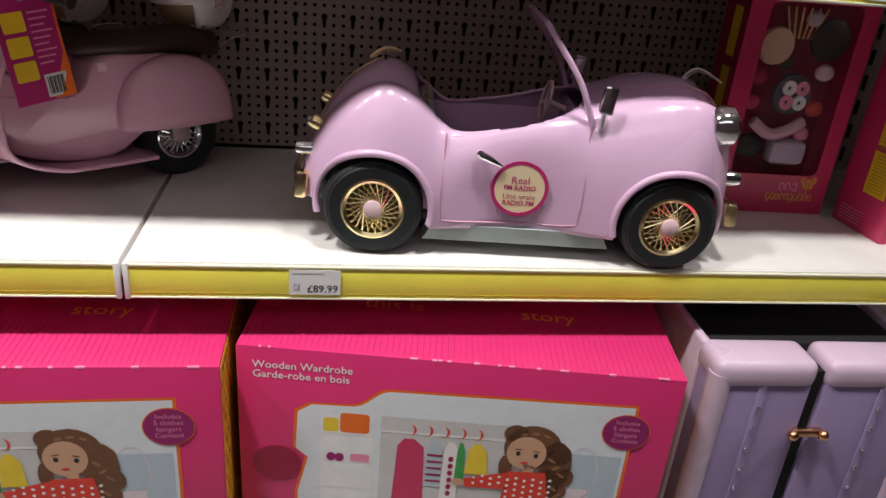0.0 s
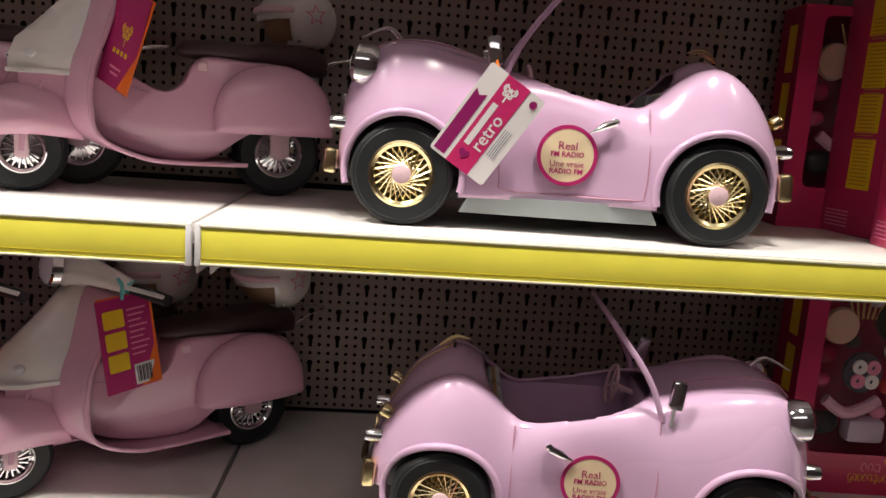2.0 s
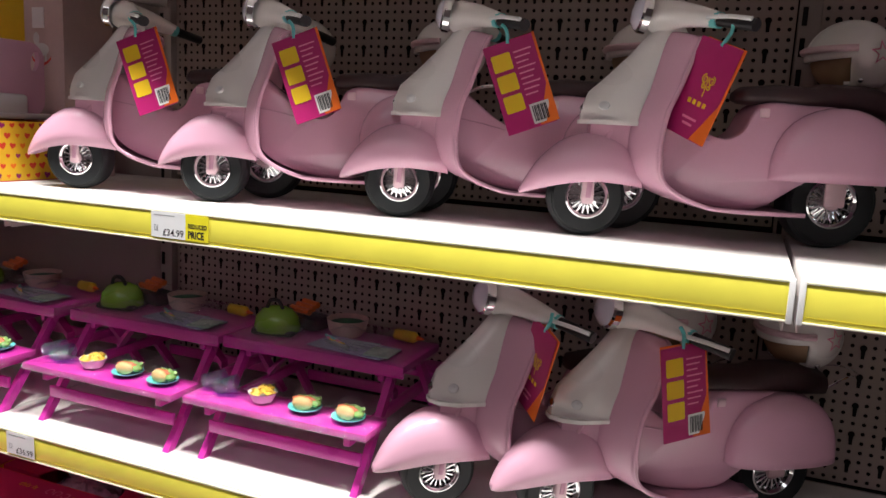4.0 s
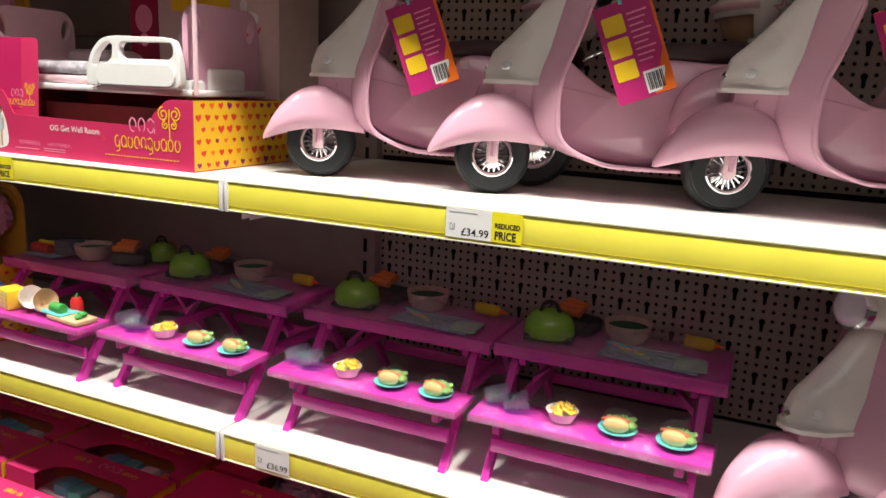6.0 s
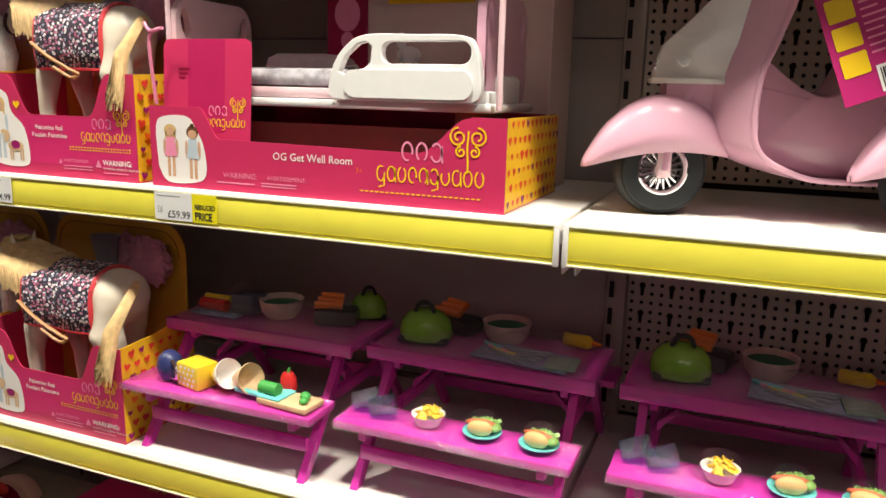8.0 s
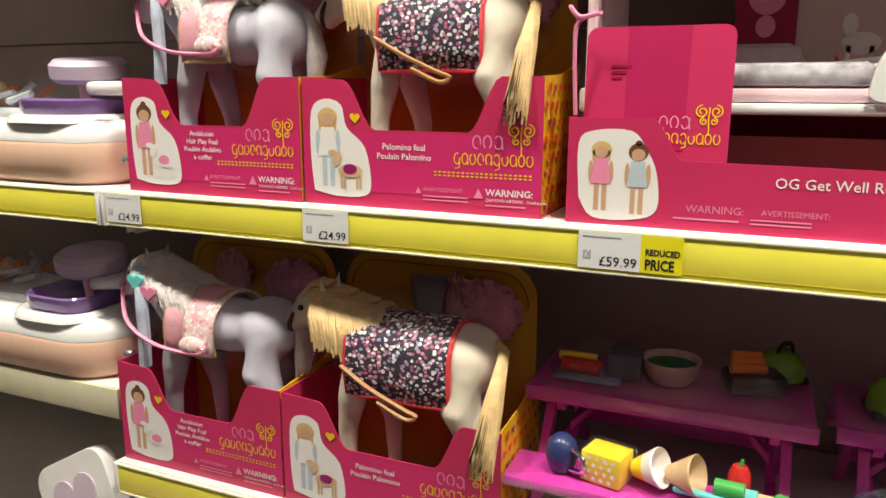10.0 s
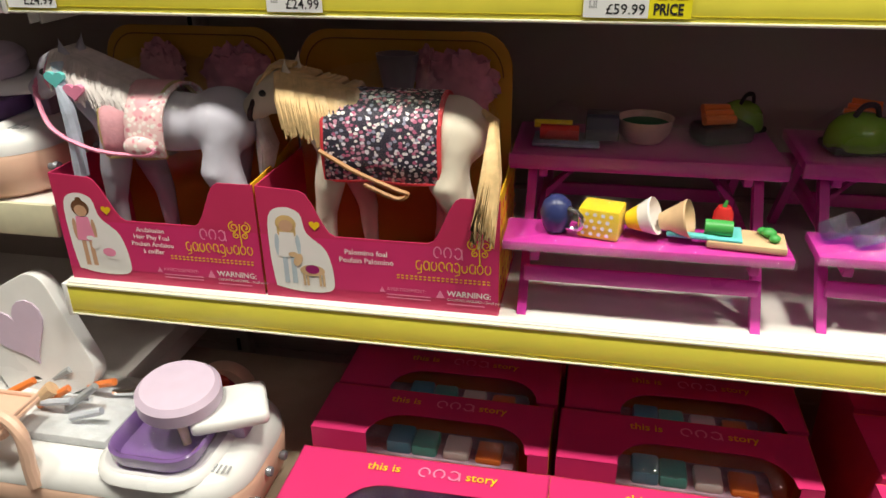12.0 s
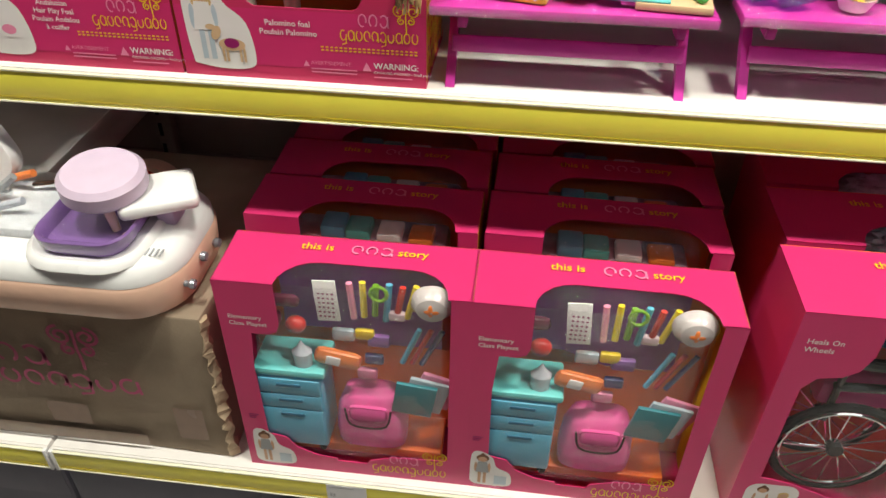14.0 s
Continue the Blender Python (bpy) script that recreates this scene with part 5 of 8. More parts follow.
def salad_bowl():
    b = thing("toy_bowl", "speckled pink toy bowl with green inside", "toy bowl", "toy bowls")
    part("bowl", lathe([(0.001, 0.0), (0.022, 0.0), (0.030, 0.012), (0.033, 0.030), (0.0335, 0.032), (0.031, 0.031), (0.027, 0.014), (0.001, 0.008)], None, 28), BOWL, b, "speckled pink bowl")
    part("filling", lathe([(0.0005, 0.026), (0.020, 0.025), (0.0305, 0.023)], None, 24), mat("dark_green_inside", (0.02, 0.12, 0.05), 0.5), b, "dark green inside")
    return b


def tool_card():
    c = thing("utensil_card", "patterned card with toy knives, forks and napkin", "toy utensils", "utensil cards")
    part("napkin", box(-0.075, 0.075, -0.036, 0.036, 0, 0.003, 0.001, None), mat("blue_check_card", (0.30, 0.30, 0.46), 0.5, vary=0.3, scale=160), c, "patterned napkin card")
    bm = bmesh.new()
    for k in range(5):
        box(-0.04, 0.04, -0.0022, 0.0022, 0.004, 0.007, 0.001, bm, pose(-0.02 + 0.004 * k, -0.024 + 0.011 * k, 0, 0, 0, -24 + 9 * k))
    part("cutlery", bm, mat("grey_clear_plastic", (0.35, 0.38, 0.44), 0.2, coat=0.5), c, "grey plastic cutlery")
    for k, mt in enumerate((TURQ, INK_PINK, YELLOW_PLASTIC, GREY_SILL)):
        part("spatula", tube([(-0.075 + 0.012 * k, 0.020 - 0.010 * k, 0.006), (-0.035 + 0.014 * k, -0.006 - 0.008 * k, 0.009)], [0.0028, 0.0036], 7), mt, c, "small coloured toy utensil")
    part("folded_cloth", box(0.035, 0.082, -0.040, 0.010, 0.003, 0.006, 0.001, None, pose(0, 0, 0, 0, 0, 8)), mat("green_check_cloth", (0.30, 0.40, 0.34), 0.7, vary=0.4, scale=220), c, "checked green cloth")
    return c


def mustard_bottle():
    b = thing("mustard_bottle", "yellow toy mustard bottle lying on the table", "toy bottle", "toy bottles")
    part("bottle", lathe([(0.0005, -0.024), (0.010, -0.023), (0.0105, 0.016), (0.006, 0.022), (0.0005, 0.023)], pose(0, 0, 0.0105, 0, 90, 0), 18), YELLOW_PLASTIC, b)
    part("nozzle", cyl((0.022, 0, 0.0105), (0.036, 0, 0.0105), 0.0045, 0.0015, 12), INK_ORANGE, b, "orange nozzle")
    return b


def tongs_bundle():
    b = thing("toy_tongs", "orange-handled toy barbecue tools in clear film", "toy tools", "toy tools")
    bm = bmesh.new()
    for k in range(3):
        tube([(-0.032 + 0.004 * k, -0.014 + 0.012 * k, 0.034 + 0.005 * k), (0.014, -0.010 + 0.010 * k, 0.032 + 0.005 * k)], 0.0064, 8, bm)
    part("tool_handles", bm, ORANGE_PLASTIC, b, "orange handles")
    part("tool_rack", box(-0.034, 0.040, -0.026, 0.026, 0.0, 0.026, 0.008), DARK, b, "dark grill rack")
    part("bag", box(-0.042, 0.044, -0.032, 0.032, 0.0, 0.042, 0.012), FILM_BAG, b, "clear plastic bag").visible_shadow = False
    return b


bench = picnic_bench()
GR, BW, TC, MB, TB, HD, CB, CP = grill_pan(), salad_bowl(), tool_card(), mustard_bottle(), tongs_bundle(), plate_of_hotdog(), crisps_bowl(), cup_pair()
used = set()


def put(ob, m):
    """Places the first of a kind, and copies of it after that."""
    if ob.name in used:
        return copy_thing(ob, m)
    used.add(ob.name)
    ob.matrix_basis = m
    return ob


BENCHES = [(-1.849, 0.002, 0.5), (-1.476, 0.018, -0.6), (-1.088, 0.026, 0.0), (-0.728, 0.036, 0.4)]
for k, (bx, by, bang) in enumerate(BENCHES):
    M0 = pose(bx, by, S2, 0, 0, bang)
    put(bench, M0)
    top, seat = 0.1895, 0.114
    if k > 0:
        put(GR, M0 @ pose(-0.105, 0.162, top, 0, 0, 10) @ Matrix.Diagonal((1.35, 1.2, 1.15, 1)))
        put(TB, M0 @ pose(-0.078, 0.225, top, 0, 0, -15))
        put(BW, M0 @ pose(0.012, 0.214, top))
        put(TC, M0 @ pose(0.062, 0.148, top, 0, 0, -6))
        put(MB, M0 @ pose(0.124, 0.232, top, 0, 0, -8))
        put(CP, M0 @ pose(-0.126, 0.028, seat))
        put(CB, M0 @ pose(-0.040, 0.026, seat))
        put(HD, M0 @ pose(0.041, 0.026, seat, 0, 0, 6))
        put(HD, M0 @ pose(0.122, 0.024, seat, 0, 0, -10))
    else:
        put(BW, M0 @ pose(0.0, 0.182, top) @ Matrix.Diagonal((1.15, 1.15, 1.0, 1)))
        put(TB, M0 @ pose(0.10, 0.190, top, 0, 0, 20))
        put(GR, M0 @ pose(0.135, 0.300 - 0.055, top, 0, 0, 30) @ Matrix.Diagonal((0.7, 0.7, 0.9, 1)))
        rd = thing("toy_cutlery_tray", "red and yellow toy cutlery roll with striped cloth", "toy utensils", at=M0 @ pose(-0.11, 0.16, top))
        part("cloth", box(-0.04, 0.05, -0.03, 0.03, 0, 0.004, 0.001), mat("striped_blue_cloth", (0.25, 0.28, 0.45), 0.6, vary=0.5, scale=150), rd, "striped blue cloth")
        part("red_roll", tube([(-0.03, -0.01, 0.015), (0.022, -0.012, 0.015)], 0.0105, 12), RED_PLASTIC, rd, "red roll")
        part("yellow_roll", tube([(-0.04, 0.012, 0.020), (0.012, 0.012, 0.020)], 0.006, 10), YELLOW_PLASTIC, rd, "yellow roll")
        part("clear_box", box(0.03, 0.075, -0.012, 0.034, 0.004, 0.038, 0.004), mat("smoky_clear_plastic", (0.10, 0.10, 0.14), 0.15, coat=0.5), rd, "dark clear pot")
        ball_ob = thing("toy_jug", "dark blue glassy toy jug in clear film", "toy jug", at=M0 @ pose(-0.108, 0.026, seat))
        part("jug", lathe([(0.0005, 0.0), (0.013, 0.0), (0.018, 0.010), (0.021, 0.024), (0.017, 0.038), (0.008, 0.046), (0.0005, 0.047)], None, 24), NAVY, ball_ob)
        part("jug_handle", tube(curve_pts([(0.015, -0.012, 0.035), (0.03, -0.02, 0.03), (0.030, -0.02, 0.012), (0.014, -0.012, 0.008)], 4), 0.003, 8), CHROME, ball_ob, "silver handle")
        yb = thing("popcorn_box", "yellow polka-dot toy snack box in film", "toy box", at=M0 @ pose(-0.052, 0.024, seat, 0, 0, -14))
        part("carton", box(-0.025, 0.025, -0.020, 0.020, 0, 0.038, 0.0015), YELLOW_PLASTIC, yb, "yellow carton")
        flat("dots", [oval(-0.018 + 0.010 * (i % 4) + (0.004 if (i // 4) % 2 else 0), 0.006 + 0.0085 * (i // 4), 0.0026, 0.0026, 10) for i in range(16)], INK_WHITE, yb, -0.0205)
        part("bag", box(-0.031, 0.031, -0.026, 0.026, 0, 0.043, 0.008), FILM_BAG, yb, "clear film").visible_shadow = False
        for q, (px, ang2) in enumerate(((-0.004, 70), (0.036, 74))):
            cn = thing("toy_cone_cup", "cream and yellow toy cup lying on its side", "toy cup", "toy cone cups", at=M0 @ pose(px, 0.024, seat + 0.024, 0, ang2, -18))
            part("cup", lathe([(0.0005, -0.018), (0.010, -0.018), (0.024, 0.016), (0.0235, 0.018), (0.021, 0.014), (0.0005, -0.014)], None, 24), WOOD_TOY if q else CREAM, cn)
            if q == 0:
                part("yellow_half", lathe([(0.0105, -0.0175), (0.0178, 0.0005), (0.0170, 0.0008)], None, 24), YELLOW_PLASTIC, cn, "yellow base of the cup")
        ch = thing("chopping_board", "toy wooden chopping board with green vegetables", "toy board", at=M0 @ pose(0.115, 0.020, seat, 0, 0, -6))
        part("board", box(-0.040, 0.050, -0.024, 0.024, 0, 0.009, 0.002), WOOD_TOY, ch, "pale wooden board")
        part("turquoise_top", box(-0.040, 0.0, -0.022, 0.022, 0.009, 0.012, 0.001), TURQ, ch, "turquoise mat")
        part("knife", box(-0.088, -0.030, -0.019, -0.008, 0.006, 0.013, 0.003), TURQ, ch, "turquoise knife handle")
        part("cucumber", tube([(-0.044, -0.006, 0.020), (-0.012, -0.006, 0.020)], 0.0098, 14), GREEN, ch, "green cucumber")
        part("herb", ball((0.030, 0.004, 0.016), (0.009, 0.008, 0.006), ball((0.036, -0.008, 0.014), (0.007, 0.007, 0.005), ball((0.024, 0.012, 0.014), (0.007, 0.006, 0.005), None, 8), 8), 8), GREEN, ch, "green herb tufts")
        tm = thing("ketchup_bottle", "red toy pepper with green stalk in film", "toy pepper", at=M0 @ pose(0.096, 0.052, seat))
        part("pepper", lathe([(0.0005, 0.0), (0.010, 0.0), (0.013, 0.010), (0.012, 0.026), (0.008, 0.034), (0.0005, 0.034)], None, 18), RED_PLASTIC, tm)
        part("stalk", cyl((0, 0, 0.033), (0.002, 0, 0.042), 0.003, 0.002, 8), GREEN, tm, "green stalk")


# ---- printed doll pictures: flat ink shapes only ----
def doll_print(parent, x, z, h, y, m=None, dark=True, skirt=None):
    hair = HAIR_INK if dark else BLOND_INK
    w = h * 0.16
    flat("printed_hair", [oval(x, z + h * 0.87, w * 0.85, h * 0.12), oval(x, z + h * 0.99, w * 0.3, h * 0.04)] if dark else [oval(x, z + h * 0.86, w * 0.9, h * 0.12), rrect(x - w * 0.8, x + w * 0.8, z + h * 0.68, z + h * 0.86, w * 0.3, 3)], hair, parent, y, m)
    flat("printed_face", [oval(x, z + h * 0.83, w * 0.6, h * 0.085)], SKIN_INK, parent, y - 0.0002, m)
    flat("printed_figure", [bar_shape(x - w * 0.55, z, w * 0.42, h * 0.42), bar_shape(x + w * 0.15, z, w * 0.42, h * 0.42), oval(x - w * 0.9, z + h * 0.55, w * 0.22, h * 0.16), oval(x + w * 0.9, z + h * 0.55, w * 0.22, h * 0.16)], SKIN_INK if skirt is not None else BLUE_INK, parent, y, m)
    flat("printed_dress", [[(x - w * 0.6, z + h * 0.74), (x + w * 0.6, z + h * 0.74), (x + w * 0.9, z + h * 0.38), (x - w * 0.9, z + h * 0.38)]], skirt or INK_WHITE, parent, y - 0.0003, m)


def foal_print(parent, x, z, s, y, m=None, blanket=None):
    flat("printed_foal", [oval(x, z + 0.55 * s, 0.42 * s, 0.2 * s), oval(x - 0.45 * s, z + 0.9 * s, 0.14 * s, 0.24 * s, 16, -25), oval(x - 0.6 * s, z + 1.08 * s, 0.16 * s, 0.09 * s)] + [bar_shape(x + dx * s, z, 0.08 * s, 0.45 * s) for dx in (-0.34, -0.22, 0.2, 0.32)], WOOD_TOY if blanket is FLORAL_DARK else INK_WHITE, parent, y, m)
    if blanket:
        flat("printed_blanket", [oval(x, z + 0.6 * s, 0.24 * s, 0.16 * s)], PURPLE_INK if blanket is FLORAL_DARK else INK_PINK, parent, y - 0.0002, m)


# ---- toy foals in open boxes ----
HEAD_DROP = -0.018


def foal_figure(kind):
    """A toy foal facing -x; origin under its middle at the hooves."""
    grey = kind == "hair"
    coat, hair = (HORSE_GREY, HAIR_WHITE) if grey else (HORSE_CREAM, HAIR_BLOND)
    bm = bmesh.new()
    dz = 0.0 if grey else HEAD_DROP
    ball((0.0, 0, 0.216), (0.075, 0.039, 0.041), bm, 20)
    ball((0.062, 0, 0.220), (0.043, 0.042, 0.047), bm, 20)
    ball((-0.060, 0, 0.216), (0.038, 0.037, 0.046), bm, 20)
    tube([(-0.058, 0, 0.222), (-0.094, 0, 0.258 + dz / 2), (-0.118, 0, 0.286 + dz)], [0.039, 0.032, 0.025], 14, bm)
    ball((-0.130, 0, 0.285 + dz), (0.030, 0.023, 0.026), bm, 16)
    ball((-0.133, 0, 0.272 + dz), (0.020, 0.021, 0.020), bm, 14)
    tube([(-0.130, 0, 0.286 + dz), (-0.156, 0, 0.262 + dz), (-0.170, 0, 0.249 + dz)], [0.024, 0.018, 0.0155], 12, bm)
    for sy in (-1, 1):
        cyl((-0.114, sy * 0.014, 0.302 + dz), (-0.112, sy * 0.020, 0.334 + dz), 0.009, 0.001, 8, bm)
        step = 0.022 if sy > 0 else -0.012
        tube([(-0.062, sy * 0.022, 0.205), (-0.066 + step * 0.4, sy * 0.024, 0.150), (-0.066 + step, sy * 0.024, 0.100), (-0.064 + step, sy * 0.024, 0.040), (-0.068 + step, sy * 0.024, 0.0)], [0.019, 0.018, 0.0125, 0.0095, 0.0125], 10, bm)
        tube([(0.068, sy * 0.022, 0.212), (0.060 - step * 0.3, sy * 0.026, 0.160), (0.074 - step, sy * 0.026, 0.100), (0.066 - step, sy * 0.026, 0.045), (0.070 - step, sy * 0.026, 0.0)], [0.022, 0.024, 0.0145, 0.010, 0.0125], 10, bm)
    return bm, coat, hair


def toy_foal(kind):
    grey = kind == "hair"
    f = thing("toy_foal", "pale grey toy foal with pink quilted saddle" if grey else "cream toy foal with dark floral blanket and blond tail", "toy horse", "toy foals")
    bm, coat, hair = foal_figure(kind)
    b = part("body", bm, coat, f, "soft flocked coat", 180)
    rm = b.modifiers.new("skin", "REMESH")
    rm.mode, rm.voxel_size, rm.use_smooth_shade = "VOXEL", 0.004, True
    sm = b.modifiers.new("soften", "SMOOTH")
    sm.iterations, sm.factor = 9, 0.6
    for sy in (-1, 1):
        part("eye", ball((-0.140, sy * 0.0205, 0.285 + (0 if grey else HEAD_DROP)), 0.0045, None, 10), DARK, f, "dark glossy eye")
    rnd = random.Random(3 if grey else 8)
    mane = bmesh.new()
    for k in range(150):
        t = rnd.random()
        p0 = Vector((-0.126 + 0.086 * t, 0.0, 0.311 - 0.042 * t + (0 if grey else HEAD_DROP * (1 - t))))
        sd = -1 if rnd.random() < (0.5 if grey else 0.85) else 1
        ln = rnd.uniform(0.055, 0.075) if not grey else rnd.uniform(0.03, 0.05)
        bow = rnd.uniform(-0.004, 0.004)
        tube([p0, p0 + Vector((0.004, sd * 0.020, 0.001)), p0 + Vector((0.010 + bow, sd * 0.038, -ln * 0.45)), p0 + Vector((0.014 + 1.6 * bow, sd * 0.042, -ln))], [0.0034, 0.0042, 0.0038, 0.0012], 5, mane)
    if not grey:
        for k in range(26):
            q = rnd.uniform(-0.014, 0.014)
            tube([(-0.110, q * 0.5, 0.300), (-0.130, q, 0.300), (-0.148, q * 1.2, 0.276)], [0.003, 0.0036, 0.001], 5, mane)
    tagged(part("mane", mane, hair, f, "silky grey mane" if grey else "silky blond mane", 60), kind="stuff")
    tail = bmesh.new()
    for k in range(60):
        a = rnd.uniform(0, 6.28)
        dx, dy = 0.012 * math.cos(a), 0.012 * math.sin(a)
        top_p = Vector((0.096, 0, 0.248))
        if grey:
            tube([top_p, top_p + Vector((0.012, dy * 0.6, -0.02)), top_p + Vector((0.016 + dx * 0.7, dy, -0.06)), top_p + Vector((0.008 + dx * 0.4, dy * 0.6, -0.115))], [0.004, 0.0045, 0.004, 0.001], 5, tail)
        else:
            tube([top_p, top_p + Vector((0.014, -0.018 + dy * 0.4, -0.006)), top_p + Vector((0.018 + dx * 0.6, -0.064 + dy * 0.4, -0.060)), top_p + Vector((0.012 + dx * 1.0, -0.078 + dy * 0.4, -0.132 + rnd.uniform(-0.014, 0.012)))], [0.004, 0.0048, 0.004, 0.001], 5, tail)
    tagged(part("tail", tail, hair, f, "grey plaited tail" if grey else "long blond tail hanging over the box", 60), kind="stuff")
    # blanket: a curved sheet over the back
    secs = []
    x0, x1 = (-0.062, 0.006) if grey else (-0.066, 0.056)
    for k in range(11):
        x = x0 + (x1 - x0) * k / 10
        ring = []
        for q in range(15):
            a = radians(-112 + 224 * q / 14)
            ry = 0.047 + 0.003 * math.sin(k * 1.1)
            zc = 0.219
            ring.append((x, ry * math.sin(a) * (1.0 if abs(math.degrees(a)) < 80 else 0.98), zc + 0.050 * math.cos(a) - ((0.020 if grey else 0.034) * max(0, abs(math.degrees(a)) - 70) / 42)))
        secs.append(ring)
    bl = part("blanket", loft(secs, close=False), PINK_CLOTH if grey else FLORAL_DARK, f, "pink quilted saddle cloth" if grey else "dark floral saddle blanket", 60)
    so = bl.modifiers.new("thickness", "SOLIDIFY")
    so.thickness, so.offset = 0.003, 1
    rim = bmesh.new()
    tube([s[0] for s in secs] + secs[-1][1:-1] + [s[-1] for s in secs[::-1]] + secs[0][1:-1][::-1], 0.0036, 6, rim, True)
    part("blanket_binding", rim, mat("gold_binding", (0.45, 0.34, 0.14), 0.6) if grey else RED_TRIM, f, "gold binding" if grey else "red binding")
    if grey:
        secs = [[(-0.030 + 0.045 * k / 6, 0.050 * math.sin(radians(a)), 0.216 + 0.050 * math.cos(radians(a)) - 0.02 * max(0, abs(a) - 60) / 42) for a in range(-102, 103, 12)] for k in range(7)]
        sd = part("saddle_pad", loft(secs, close=False), FLORAL_PINK, f, "pink floral saddle pad", 60)
        so = sd.modifiers.new("thickness", "SOLIDIFY")
        so.thickness, so.offset = 0.004, 1
        part("girth", tube([(-0.006, 0.042 * math.sin(radians(a)), 0.214 - 0.042 * math.cos(radians(a))) for a in range(-90, 91, 15)], 0.0035, 6), mat("olive_strap", (0.22, 0.20, 0.12), 0.6), f, "olive girth strap")
        for k, (hx, hz, mt) in enumerate(((-0.106, 0.284, TURQ), (-0.086, 0.268, INK_PINK))):
            part("hair_clip", plate(heart(hx, hz, 0.013), (), -0.048, 0.005), mt, f, "heart-shaped hair clip")
        part("hair_streak", tube(curve_pts([(-0.112, -0.030, 0.300), (-0.100, -0.044, 0.26), (-0.098, -0.046, 0.205), (-0.100, -0.046, 0.15)], 4), 0.008, 8), mat("blue_pink_hair", (0.45, 0.5, 0.62), 0.5, vary=0.3, scale=60), f, "blue and pink hair streak")
        for sx, r in ((-0.157, 0.021), (-0.134, 0.027)):
            part("halter", tube([(sx + 0.006 * math.sin(t), r * math.cos(t) * 0.9, 0.263 + (sx + 0.157) * 0.9 + r * math.sin(t)) for t in [2 * math.pi * k / 16 for k in range(16)]], 0.003, 6, None, True), INK_PINK, f, "pink halter strap")
        part("rein", tube(curve_pts([(-0.156, -0.022, 0.256), (-0.125, -0.046, 0.216), (-0.07, -0.058, 0.194), (-0.01, -0.060, 0.190), (0.006, -0.058, 0.198), (-0.02, -0.060, 0.204)], 5), 0.0028, 6), INK_PINK, f, "looped pink rein")
        part("bow", ball((-0.012, -0.056, 0.200), (0.020, 0.008, 0.014), None, 12), FLORAL_PINK, f, "floral bow")
    else:
        part("rein", tube(curve_pts([(-0.070, -0.050, 0.206), (-0.03, -0.057, 0.184), (0.012, -0.058, 0.164), (0.026, -0.058, 0.158), (0.014, -0.059, 0.152), (-0.02, -0.058, 0.168)], 5), 0.003, 6), TAN, f, "tan leather rein")
        part("muzzle_band", tube([(-0.157 + 0.006 * math.sin(t), 0.020 * math.cos(t), 0.262 + HEAD_DROP + 0.020 * math.sin(t)) for t in [2 * math.pi * k / 14 for k in range(14)]], 0.003, 6, None, True), SEAT_BROWN, f, "brown nose band")
    return f


